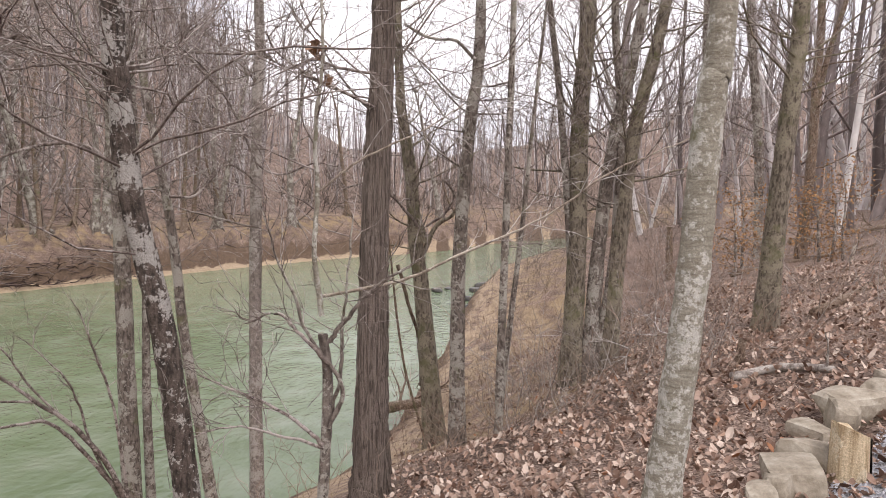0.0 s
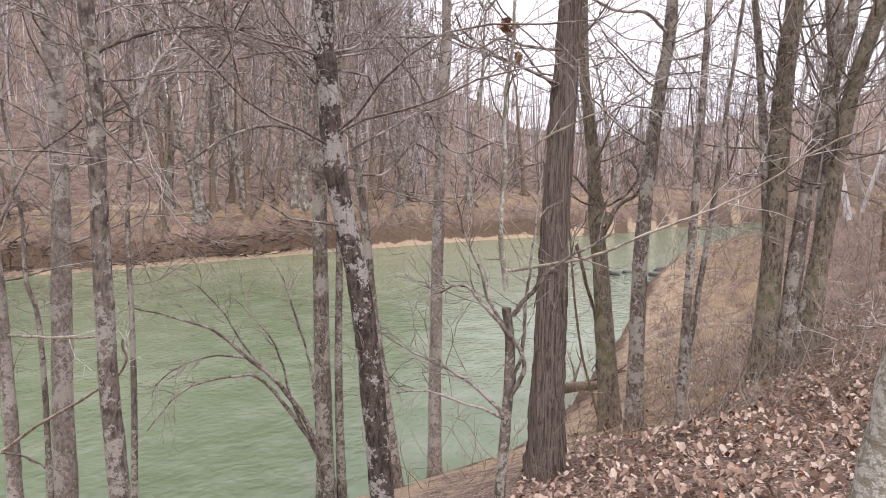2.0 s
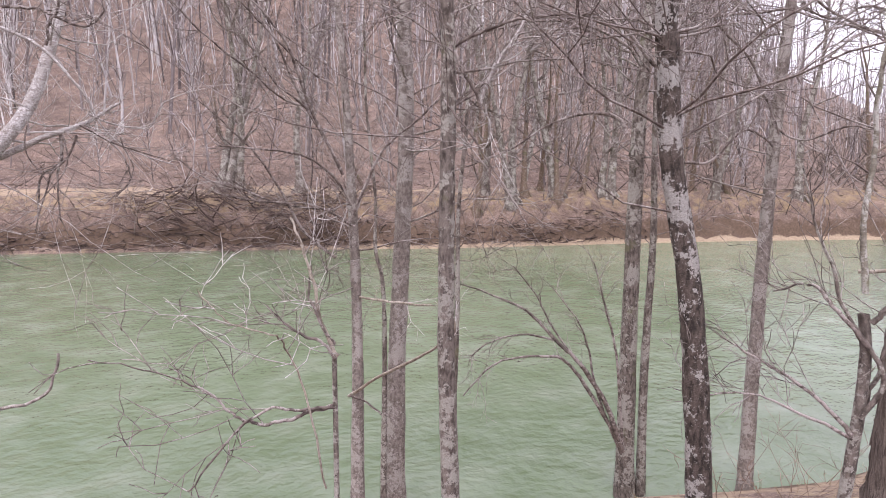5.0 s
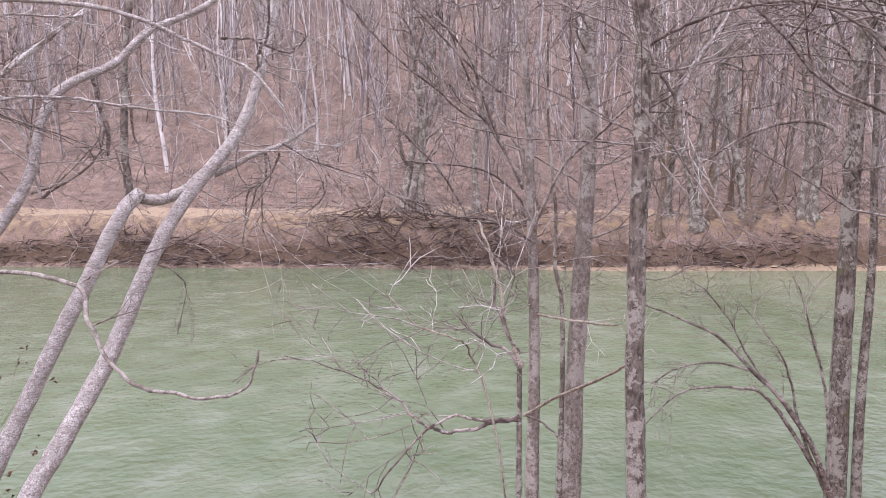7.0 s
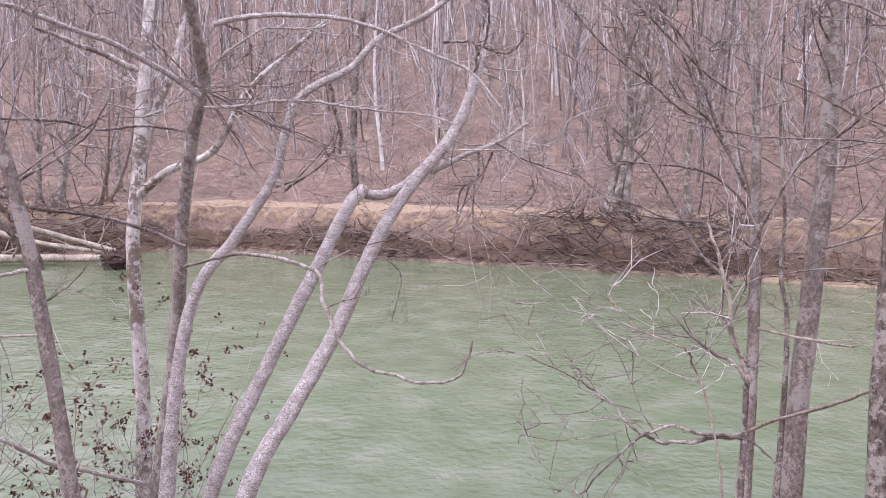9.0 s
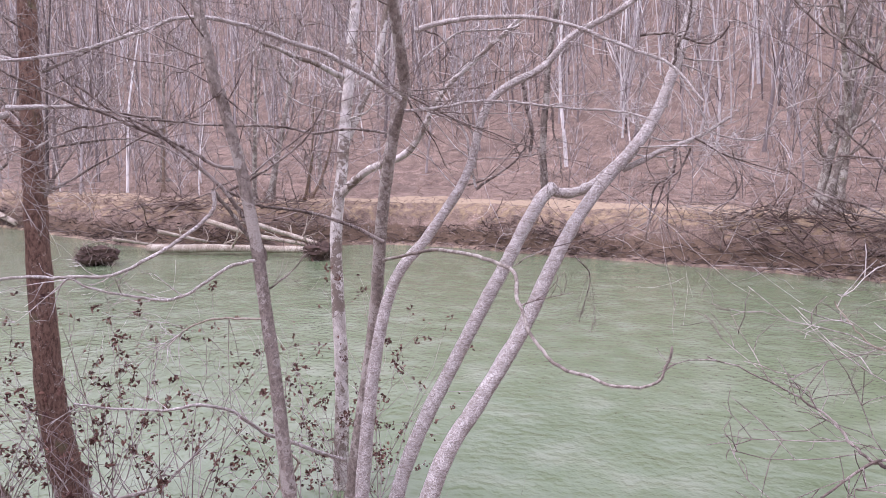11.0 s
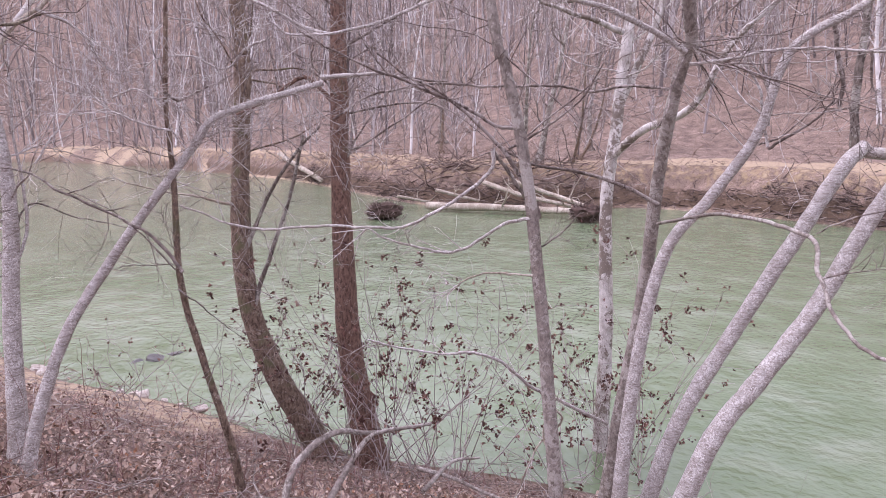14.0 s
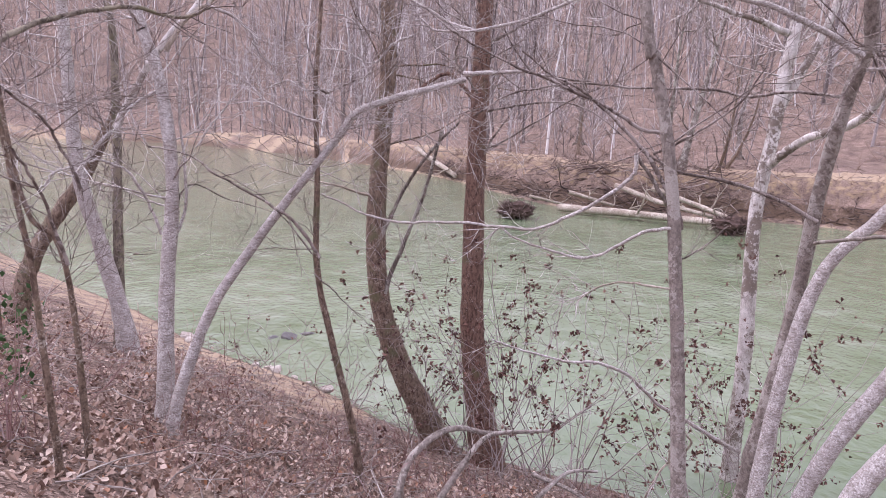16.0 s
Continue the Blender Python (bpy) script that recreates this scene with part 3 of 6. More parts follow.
POLE = [variant(500 + k, h, g, 7, 1, 3, 1.1) for k, (h, g) in enumerate([(17, 0.10), (14, 0.07), (19, 0.13), (16, 0.09), (12, 0.05)])]
FAR_SLIM = [variant(400 + k, h, g, 8, 1, 3, 1.3) for k, (h, g) in enumerate([(16, 0.20), (13, 0.12), (19, 0.26), (10, 0.10), (17, 0.17)])]


def stand(name, label, spots, mat, seed, kinds):
    """Far woods: bare trees set on the ground, joined into one."""
    rng, s = np.random.default_rng(seed), Soup()
    x, y = np.array([p[0] for p in spots]), np.array([p[1] for p in spots])
    z = land(x, y)[0]
    low = np.interp(np.degrees(np.arctan2(-x, y)), [-30, -18, -12, -4, 6, 10, 16], [1.0, 1.0, 0.9, 0.7, 0.68, 0.78, 1.0])
    for k in range(len(spots)):
        v, q = kinds[rng.integers(len(kinds))]
        a, sc = rng.uniform(0, 2 * np.pi), rng.uniform(0.55, 1.25) * low[k]
        tx, ty = rng.normal(0, 0.07, 2)
        c, sn = np.cos(a), np.sin(a)
        w = v * sc
        w = np.stack([w[:, 0] * c - w[:, 1] * sn + x[k] + tx * w[:, 2], w[:, 0] * sn + w[:, 1] * c + y[k] + ty * w[:, 2], w[:, 2] + z[k]], -1)
        s.add(w, q)
    tagged(new(name, s.mesh(name, mat)), label, "woods", kind="stuff")


def spots_far(rng, n, d0, d1, az0, az1, reach=260, power=1.0):
    """Random places on the far side of the river, d0 to d1 from its shore, within a fan seen from the path."""
    out = []
    for _ in range(300):
        if len(out) >= n:
            break
        az = np.radians(rng.uniform(az0, az1, 4000))
        r = rng.uniform(0, 1, 4000) ** power * reach + 20
        x, y = -np.sin(az) * r, np.cos(az) * r
        df, dn = shore_distance(x, y, FS[::3]), shore_distance(x, y, NS[::3])
        ok = (df < dn) & (df > d0) & (df < d1)
        x, y = x[ok], y[ok]
        ok = ~in_river(x, y)
        out += list(zip(x[ok], y[ok]))
    return out[:n]


def spots_near(rng, n, xr, yr, clear):
    out = []
    for _ in range(300):
        if len(out) >= n:
            break
        x, y = rng.uniform(*xr, 2000), rng.uniform(*yr, 2000)
        ok = ~in_river(x, y)
        ok &= (shore_distance(x, y, NS) < shore_distance(x, y, FS)) & (shore_distance(x, y, NS) > clear)
        out += list(zip(x[ok], y[ok]))
    return out[:n]


_rng = np.random.default_rng(5)
stand("woods", "bare grey-brown winter woods on the hillside across the river", spots_far(_rng, 230, 20, 90, -6, 140, 200, 0.7), WOODS, 1, LIGHT)
stand("woods", "close-set slim bare trees on the hillside across the river", spots_far(_rng, 980, 24, 115, 18, 128, 170, 0.8), WOODS, 11, SLIM)
stand("woods", "dense upper stand of pole-thin bare trees on the hillside", spots_far(_rng, 1250, 28, 120, 14, 135, 190, 0.75), WOODS, 17, POLE)
stand("woods", "far bare woods along the bend of the river", spots_far(_rng, 560, 3, 110, 112, 165, 330, 0.6), WOODS, 12, FAR_SLIM)
stand("woods", "bare crowns of trees beyond the bend of the river", spots_far(_rng, 260, 3, 70, 108, 160, 260, 0.6), WOODS, 15, LIGHT)
stand("woods", "far bare woods where the valley bends", spots_far(_rng, 520, 6, 170, -40, 22, 260, 0.8), WOODS, 13, FAR_SLIM)
stand("woods", "pole-thin bare trees on the slopes above the bend", spots_far(_rng, 620, 14, 210, -38, 26, 330, 0.7), WOODS, 18, POLE)
stand("woods", "bare trees at the foot of the hillside across the river", spots_far(_rng, 85, 11, 30, -8, 140, 260, 0.8), WOODS, 2, FULL[:5])
stand("woods", "thin bare saplings beside the trail across the river", spots_far(_rng, 70, 4, 14, -4, 130), WOODS, 4, FULL[3:])
stand("woods", "bare winter woods on the hill beside the path", spots_near(_rng, 200, (4, 130), (17, 170), 6), WOODS, 3, LIGHT)
stand("woods", "slim bare trees on the hill beside the path", spots_near(_rng, 420, (10, 170), (24, 200), 12), WOODS, 14, FAR_SLIM)
stand("woods", "bare saplings and trees near the path", spots_near(_rng, 45, (5, 40), (14, 48), 4), WOODS, 6, FULL)
stand("woods", "bare winter trees along the near bank downstream", spots_near(_rng, 30, (-22, 20), (-120, -30), 3), WOODS, 7, LIGHT)


TREES = []


def tree(name, kind, label, line, r0, r1, ext, limbs, zlo, ln):
    """A bare tree of the near bank: a tapered stem through the given line, carried down into the ground and up out of sight, and its limbs."""
    rng = np.random.default_rng(1000 + len(TREES))
    p = [np.array(q) for q in line]
    if name != "limb":
        g = ground_z(p[0][0], p[0][1])
        d = unit(p[0] - p[1])
        if p[0][2] > g - 0.1 and len(p) > 2:
            k = p[0] + unit(d + np.array([0, 0, -0.7])) * min(3.0, (p[0][2] - g + 0.12) / max(0.35, -unit(d + np.array([0, 0, -0.7]))[2]))
            p.insert(0, k)
        if ext > 0.3:
            u = unit(p[-1] - p[-2])
            p.append(p[-1] + unit(u + np.array([rng.normal(0, 0.1), rng.normal(0, 0.1), 0.5])) * ext * 0.5)
            p.append(p[-1] + unit(u + np.array([rng.normal(0, 0.2), rng.normal(0, 0.2), 0.9])) * ext * 0.5)
    crv = spline(p, 10)
    z0 = crv[0]
    t = np.concatenate([[0], np.cumsum(np.linalg.norm(np.diff(crv, axis=0), axis=1))])
    seen = t[-1] - (ext if ext > 0.3 else 0)
    rad = np.interp(t, [0, seen, t[-1] + 1e-3], [r0, r1, r1 if ext < 0.3 else max(0.012, r1 * 0.25)])
    rad = rad * (1 + 0.5 * np.exp(-t / (3.0 * r0 + 0.05)))
    crv = crv + np.cumsum(rng.normal(0, 1, crv.shape), 0) * r0 * 0.012
    root = thing(name, label, "tree", z0, "trees of the near bank")
    s = Soup()
    shag = kind == "shag"
    if shag:
        fine = np.linspace(0, t[-1], 150)
        crv = np.stack([np.interp(fine, t, crv[:, k]) for k in range(3)], 1)
        rad = np.interp(fine, t, rad)
        t = fine
    tube(s, crv - z0, rad, 26 if shag else 14 if r0 > 0.05 else 9, 0.05 if shag else 0.035, rng, 11 if shag else 0)
    part("trunk", s.mesh("trunk", BARK[kind]), root)
    hi = np.where((crv[:, 2] > zlo) & (crv[:, 2] < 5.0 + 0.36 * np.hypot(crv[:, 0], crv[:, 1])))[0]
    twigs = Soup()
    fine = BARK["paletwig"] if kind in ("white", "sycamore", "pale") else BARK["finetwig"]
    for _ in range(int(limbs * (2.2 if p[0][1] > 7.5 else 1.6)) if len(hi) else 0):
        k = int(rng.choice(hi))
        k = min(max(k, 1), len(crv) - 1)
        d = unit(crv[k] - crv[k - 1])
        side = unit(np.cross(d, rng.normal(0, 1, 3)))
        s = Soup()
        r = min(rad[k] * rng.uniform(0.07, 0.2), 0.0014 * np.hypot(crv[k][0], crv[k][1]) + 0.003)
        f = 1.0 - 0.4 * t[k] / t[-1]
        branch(s, rng, crv[k] - z0, side + d * rng.uniform(0.0, 0.7), ln * rng.uniform(0.6, 1.3) * f, r, 2, 4, 0.06, 0.15, 6, twigs)
        part("limb", s.mesh("limb", BARK[kind] if r > 0.012 and kind not in ("dark", "red") else fine), root)
    if twigs.n:
        tagged(part("twig_spray", twigs.mesh("twig_spray", fine), root), "fine bare twigs", kind="stuff")
    if shag:
        for _ in range(110):
            k = int(rng.integers(2, 90))
            a = rng.uniform(0, 2 * np.pi)
            c, o = crv[k] - z0, np.array([np.cos(a), np.sin(a), 0]) * rad[k]
            ln2, w = rng.uniform(0.18, 0.5), rng.uniform(0.010, 0.022)
            side = np.array([-np.sin(a), np.cos(a), 0]) * w
            up = unit(crv[min(k + 3, len(crv) - 1)] - crv[k])
            low, top = c + o * rng.uniform(1.10, 1.25) - up * ln2 * 0.5, c + o * 1.0 + up * ln2 * 0.5
            mid = c + o * 1.06
            v = []
            for q, ww in ((low, 0.6), (mid, 1.0), (top, 0.7)):
                v += [q - side * ww, q + side * ww, q + side * ww - o * 0.08, q - side * ww - o * 0.08]
            qd = [[i * 4 + j, i * 4 + (j + 1) % 4, i * 4 + 4 + (j + 1) % 4, i * 4 + 4 + j] for i in range(2) for j in range(4)] + [[0, 1, 2, 3], [8, 9, 10, 11]]
            s = Soup(); s.add(v, qd)
            part("bark_plate", s.mesh("bark_plate", BARK[kind], False), root)
    TREES.append((root, crv, rad))
    return root


def limb(kind, line, r0, r1, kids=4):
    """A long limb, hung on the tree whose stem is nearest to where it starts."""
    rng = np.random.default_rng(5000 + int(1000 * abs(line[0][0] + line[-1][2])))
    p0 = np.array(line[0])
    root = min(TREES, key=lambda q: np.min(np.linalg.norm(q[1] - p0, axis=1) - q[2]))[0]
    z0 = np.array(root.location)
    crv = spline(line, 7)
    crv = crv + np.cumsum(rng.normal(0, 1, crv.shape), 0) * 0.004
    s = Soup()
    tube(s, crv - z0, np.linspace(r0, r1, len(crv)), 8, 0.04, rng)
    ob = part("limb", s.mesh("limb", BARK[kind]), root)
    s = Soup()
    for _ in range(int(kids * 1.5)):
        k = int(rng.integers(len(crv) // 3, len(crv)))
        d = unit(crv[k] - crv[k - 1])
        branch(s, rng, crv[k] - z0, d * 0.8 + unit(np.cross(d, rng.normal(0, 1, 3))) * 0.8, rng.uniform(0.2, 0.6), min(max(r1 * 0.7, 0.0025), 0.006), 1, 4, 0.03, 0.22, 4)
    if s.n:
        tagged(part("twig_spray", s.mesh("twig_spray", BARK["paletwig" if kind in ("white", "sycamore", "drift") else "finetwig"]), ob), "fine bare twigs", kind="stuff")


# ---- the trees of the near bank: stem lines in metres, girth at foot and top ----
tree("tree", "pale", "slender pale smooth-barked tree with lichen on the leafy bank",
     [(1.08, 3.28, 3.45), (1.15, 3.25, 4.27), (1.19, 3.24, 4.94), (1.22, 3.23, 5.45), (1.25, 3.22, 5.82)], 0.088, 0.063, 6, 6, 6.2, 1.6)
tree("tree", "dark", "dark-barked tree mottled with white lichen beside the river",
     [(-1.39, 3.73, 2.98), (-1.45, 3.70, 3.75), (-1.52, 3.68, 4.29), (-1.63, 3.63, 4.92), (-1.67, 3.62, 5.53), (-1.68, 3.61, 5.83)], 0.080, 0.057, 6, 12, 4.6, 2.4)
tree("tree", "shag", "large tree with shaggy peeling grey bark on the bank",
     [(-0.76, 7.33, 1.26), (-0.73, 7.33, 2.77), (-0.68, 7.33, 4.79), (-0.62, 7.34, 5.90), (-0.59, 7.34, 6.63)], 0.182, 0.116, 8, 12, 5.6, 3.0)
tree("tree", "grey", "straight slim grey tree at the water edge",
     [(-4.06, 8.88, -0.02), (-4.09, 8.87, 2.07), (-4.09, 8.87, 4.84), (-4.04, 8.89, 6.37), (-4.02, 8.90, 7.12)], 0.134, 0.077, 6, 12, 4.0, 2.6)
tree("tree", "grey", "thin grey tree beside its twin at the water edge",
     [(-3.90, 9.06, -0.07), (-3.93, 9.05, 2.04), (-3.90, 9.06, 3.63), (-3.94, 9.05, 5.23)], 0.072, 0.036, 3, 8, 3.5, 1.8)
tree("tree", "smooth", "straight slender grey tree on the sandy bank",
     [(-2.67, 9.79, -0.16), (-2.68, 9.79, 1.11), (-2.66, 9.79, 3.59), (-2.59, 9.81, 6.00), (-2.55, 9.82, 7.15)], 0.103, 0.067, 6, 12, 4.2, 2.4)
tree("tree", "mossy", "brown mossy tree with a many-branched top on the sandy bank",
     [(-0.10, 10.62, 0.99), (-0.30, 10.62, 3.18), (-0.42, 10.62, 4.15), (-0.49, 10.61, 5.18), (-0.65, 10.61, 6.34)], 0.164, 0.071, 3, 14, 3.9, 2.0)
tree("tree", "grey", "leaning grey tree with dark patches on the sandy bank",
     [(0.22, 9.52, 1.09), (0.22, 9.51, 2.53), (0.24, 9.51, 4.10), (0.36, 9.51, 5.80), (0.47, 9.50, 6.77)], 0.117, 0.076, 6, 10, 5.0, 2.2)
tree("tree", "grey", "thin grey sapling pair on the leafy slope",
     [(0.72, 8.57, 1.09), (0.75, 8.57, 2.91), (0.81, 8.56, 5.51), (0.84, 8.56, 7.17)], 0.061, 0.034, 4, 9, 4.0, 1.6)
tree("tree", "grey", "thin crooked grey sapling on the leafy slope",
     [(0.76, 8.87, 2.01), (0.89, 8.86, 3.29), (1.01, 8.84, 4.46), (1.11, 8.83, 5.66)], 0.048, 0.025, 3, 9, 4.0, 1.6)
tree("tree", "mossy", "one stem of a clump of tall brown-grey trees",
     [(1.96, 10.32, 2.25), (2.02, 10.30, 3.95), (2.01, 10.31, 6.02), (2.08, 10.29, 7.62)], 0.154, 0.113, 6, 10, 4.5, 2.4)
tree("tree", "grey", "one stem of a clump of tall brown-grey trees",
     [(2.21, 10.27, 2.34), (2.29, 10.25, 3.96), (2.45, 10.21, 5.61), (2.81, 10.12, 7.58)], 0.119, 0.072, 6, 10, 4.5, 2.4)
tree("tree", "mossy", "one stem of a clump of tall brown-grey trees",
     [(2.49, 10.20, 2.51), (2.61, 10.17, 4.22), (2.77, 10.13, 5.85), (3.11, 10.03, 7.56)], 0.135, 0.079, 6, 10, 4.5, 2.4)
tree("tree", "grey", "one stem of a clump of tall brown-grey trees",
     [(2.35, 10.23, 2.43), (2.55, 10.19, 4.14), (2.56, 10.18, 6.02), (2.43, 10.21, 7.61)], 0.093, 0.056, 6, 10, 4.5, 2.4)
tree("tree", "grey", "one stem of a clump of tall brown-grey trees",
     [(2.03, 10.30, 2.33), (1.88, 10.33, 4.37), (1.68, 10.36, 6.43), (1.53, 10.39, 7.64)], 0.077, 0.041, 6, 10, 4.5, 2.4)
tree("tree", "mossy", "stout straight grey-brown tree on the leafy slope",
     [(4.43, 9.41, 2.83), (4.51, 9.37, 4.83), (4.60, 9.33, 6.32), (4.65, 9.30, 7.39)], 0.152, 0.103, 7, 9, 5.5, 2.4)
tree("tree", "brown", "forked brown tree on the wooded slope",
     [(8.70, 16.89, 3.05), (8.82, 16.83, 5.38), (8.84, 16.82, 7.38), (8.85, 16.81, 9.33)], 0.124, 0.086, 6, 10, 5.0, 3.0)
tree("tree", "grey", "dark slender tree on the wooded slope",
     [(8.28, 18.21, 2.14), (8.22, 18.23, 5.40), (8.04, 18.31, 7.58), (7.86, 18.39, 9.72)], 0.134, 0.101, 6, 10, 5.0, 3.0)
tree("tree", "grey", "slender tree on the wooded slope",
     [(7.71, 20.60, 1.75), (7.79, 20.58, 5.44), (7.59, 20.65, 8.70), (7.56, 20.66, 10.29)], 0.118, 0.089, 6, 10, 5.0, 3.0)
tree("tree", "drift", "bleached crooked dead sapling",
     [(8.56, 14.69, 1.91), (8.50, 14.72, 2.70), (8.62, 14.65, 3.32), (8.69, 14.61, 3.80)], 0.067, 0.036, 0.2, 3, 4.4, 0.6)
tree("stump", "brown", "broken brown stump among dead leaves",
     [(5.65, 17.09, 2.51), (5.62, 17.10, 3.00), (5.59, 17.11, 3.95)], 0.091, 0.069, 0.02, 0, 9, 0.5)
tree("tree", "grey", "thin grey tree leaning over the water",
     [(-2.90, 8.71, 0.35), (-3.07, 8.65, 1.83), (-3.23, 8.59, 3.07), (-3.35, 8.55, 4.49), (-3.50, 8.48, 5.57), (-3.59, 8.45, 6.54)], 0.078, 0.046, 5, 10, 4.0, 2.0)
tree("tree", "grey", "lichen-spotted grey tree with a torn pale branch scar",
     [(-2.80, 3.20, 2.88), (-2.82, 3.18, 3.76), (-2.82, 3.18, 4.59), (-2.82, 3.18, 5.25), (-2.84, 3.17, 5.88)], 0.065, 0.042, 6, 10, 4.4, 2.0)
tree("tree", "smooth", "slim grey tree leaning a little at the water edge",
     [(-6.03, 6.15, 0.86), (-6.00, 6.18, 2.59), (-5.94, 6.23, 4.03), (-5.91, 6.26, 5.54), (-5.92, 6.25, 6.80)], 0.126, 0.083, 6, 12, 4.0, 2.4)
tree("tree", "smooth", "slender dark grey tree with many fine upright twigs",
     [(-6.08, 5.53, 1.14), (-6.07, 5.54, 2.89), (-6.10, 5.51, 4.29), (-6.14, 5.47, 5.51), (-6.20, 5.40, 6.67)], 0.085, 0.035, 4, 18, 2.6, 2.2)
tree("tree", "grey", "thin dark stem at the water edge",
     [(-5.72, 5.62, 1.17), (-5.70, 5.63, 2.78), (-5.72, 5.62, 3.42), (-5.77, 5.56, 3.80), (-5.77, 5.56, 4.42)], 0.042, 0.018, 2, 8, 3.0, 1.5)
tree("tree", "grey", "thin grey stem at the water edge",
     [(-4.87, 5.84, 1.24), (-4.82, 5.87, 3.06), (-4.82, 5.88, 4.29), (-4.76, 5.92, 5.18)], 0.038, 0.021, 2, 8, 3.4, 1.5)
tree("leaning_tree", "white", "pale grey tree leaning far out over the river",
     [(-6.99, 0.34, 1.84), (-7.19, 0.78, 2.48), (-7.36, 1.23, 3.12), (-7.50, 1.72, 4.06), (-7.63, 2.14, 4.64), (-7.70, 2.68, 5.26), (-7.82, 3.02, 5.98), (-7.96, 3.32, 6.92)], 0.099, 0.052, 4, 12, 4.6, 1.8)
tree("leaning_tree", "white", "pale grey forked tree leaning out over the river",
     [(-7.50, 0.05, 1.71), (-7.72, 0.59, 2.76), (-7.88, 1.21, 3.86), (-8.07, 1.57, 4.45), (-8.27, 1.79, 4.63)], 0.083, 0.073, 0.05, 0, 9, 1)
tree("tree", "sycamore", "tall white sycamore on the far shore",
     [(-21.58, 33.07, -0.15), (-21.22, 33.30, 3.60), (-20.65, 33.66, 7.65), (-20.15, 33.95, 11.90), (-19.92, 34.08, 13.69)], 0.144, 0.092, 5, 10, 5.0, 3.5)
tree("cut_shrub", "grey", "cut grey shrub stem with long pale shoots",
     [(-0.72, 4.00, 2.88), (-0.69, 4.01, 3.35), (-0.67, 4.01, 3.85), (-0.70, 4.01, 4.11)], 0.039, 0.029, 0.02, 0, 9, 1)
tree("cut_sapling", "grey", "thin cut sapling with bent pale twigs",
     [(-2.39, 1.86, 3.57), (-2.39, 1.86, 3.82), (-2.39, 1.86, 4.05)], 0.015, 0.011, 0.02, 0, 9, 1)
tree("leaning_tree", "white", "smooth pale tree with an elbow leaning over the river",
     [(-7.20, -0.40, 1.94), (-7.24, -0.27, 3.00), (-7.27, -0.07, 3.75), (-7.29, 0.31, 4.25), (-7.29, 0.66, 4.82), (-7.30, 0.82, 5.40), (-7.31, 1.03, 5.65), (-7.27, 1.41, 5.86), (-7.23, 1.71, 6.17), (-7.10, 2.22, 6.45)], 0.081, 0.028, 1.5, 12, 4.4, 1.8)
tree("tree", "smooth", "smooth grey tree at the water edge with long side branches",
     [(-8.01, -0.68, 0.15), (-7.96, -0.52, 1.53), (-7.92, -0.30, 3.04), (-7.62, -0.19, 4.31), (-7.32, -0.09, 5.04), (-7.11, 0.02, 5.54), (-6.91, 0.03, 5.76)], 0.087, 0.055, 5, 10, 5.5, 2.2)
tree("tree", "sycamore", "white mottled sycamore rising from the shallows",
     [(-10.60, -0.85, -0.05), (-10.60, -0.81, 1.77), (-10.60, -0.86, 3.68), (-10.61, -0.75, 4.83), (-10.61, -0.66, 5.77), (-10.61, -0.61, 6.30)], 0.117, 0.075, 5, 8, 5.2, 1.8)
tree("tree", "smooth", "slender grey tree with a forked elbow and long arching twigs",
     [(-5.68, -0.91, 1.53), (-5.67, -1.01, 2.90), (-5.65, -1.11, 3.93), (-5.63, -1.22, 4.76), (-5.61, -1.36, 5.38), (-5.59, -1.42, 5.62)], 0.063, 0.039, 5, 8, 4.6, 1.8)
tree("tree", "red", "straight red-brown tree at the water edge",
     [(-8.43, -3.68, 0.33), (-8.35, -3.88, 1.71), (-8.32, -3.94, 2.61), (-8.30, -3.97, 4.15), (-8.31, -3.96, 5.46), (-8.32, -3.94, 6.08)], 0.176, 0.097, 6, 9, 4.4, 2.2)
tree("tree", "brown", "bent brown tree with a swollen foot at the water edge",
     [(-8.48, -4.30, 0.25), (-8.32, -4.60, 1.00), (-8.15, -4.90, 1.68), (-8.02, -5.12, 2.53), (-7.98, -5.18, 3.65), (-8.02, -5.12, 4.83), (-8.05, -5.07, 6.08)], 0.169, 0.092, 6, 10, 4.4, 2.2)
tree("tree", "brown", "thin crooked dark sapling on the leafy bank",
     [(-5.89, -4.12, 1.86), (-5.78, -4.28, 2.72), (-5.69, -4.40, 3.50), (-5.69, -4.39, 4.40), (-5.68, -4.40, 5.17), (-5.72, -4.35, 6.15)], 0.043, 0.017, 2, 12, 3.6, 1.0)
tree("leaning_tree", "white", "pale tree leaning out with an arched crown on the bank",
     [(-4.81, -5.34, 2.30), (-5.04, -5.14, 3.11), (-5.33, -4.83, 3.75), (-5.60, -4.51, 4.30), (-5.82, -4.22, 4.76), (-5.91, -4.09, 4.97), (-6.11, -3.77, 5.12), (-6.41, -3.21, 5.30)], 0.059, 0.027, 0.2, 18, 4.3, 1.5)
tree("tree", "white", "pale tree with peeling bark and straight shoots",
     [(-4.89, -5.60, 2.29), (-4.94, -5.56, 3.46), (-4.99, -5.51, 4.30), (-4.94, -5.56, 5.17), (-4.85, -5.63, 5.60), (-4.80, -5.67, 5.88)], 0.083, 0.047, 4, 15, 4.0, 1.8)
tree("tree", "white", "leaning pale brown tree at the water edge",
     [(-6.51, -8.28, 2.32), (-6.33, -8.41, 3.33), (-6.18, -8.52, 4.21), (-6.14, -8.55, 5.60), (-6.13, -8.55, 6.26)], 0.114, 0.065, 5, 10, 4.0, 2.2)
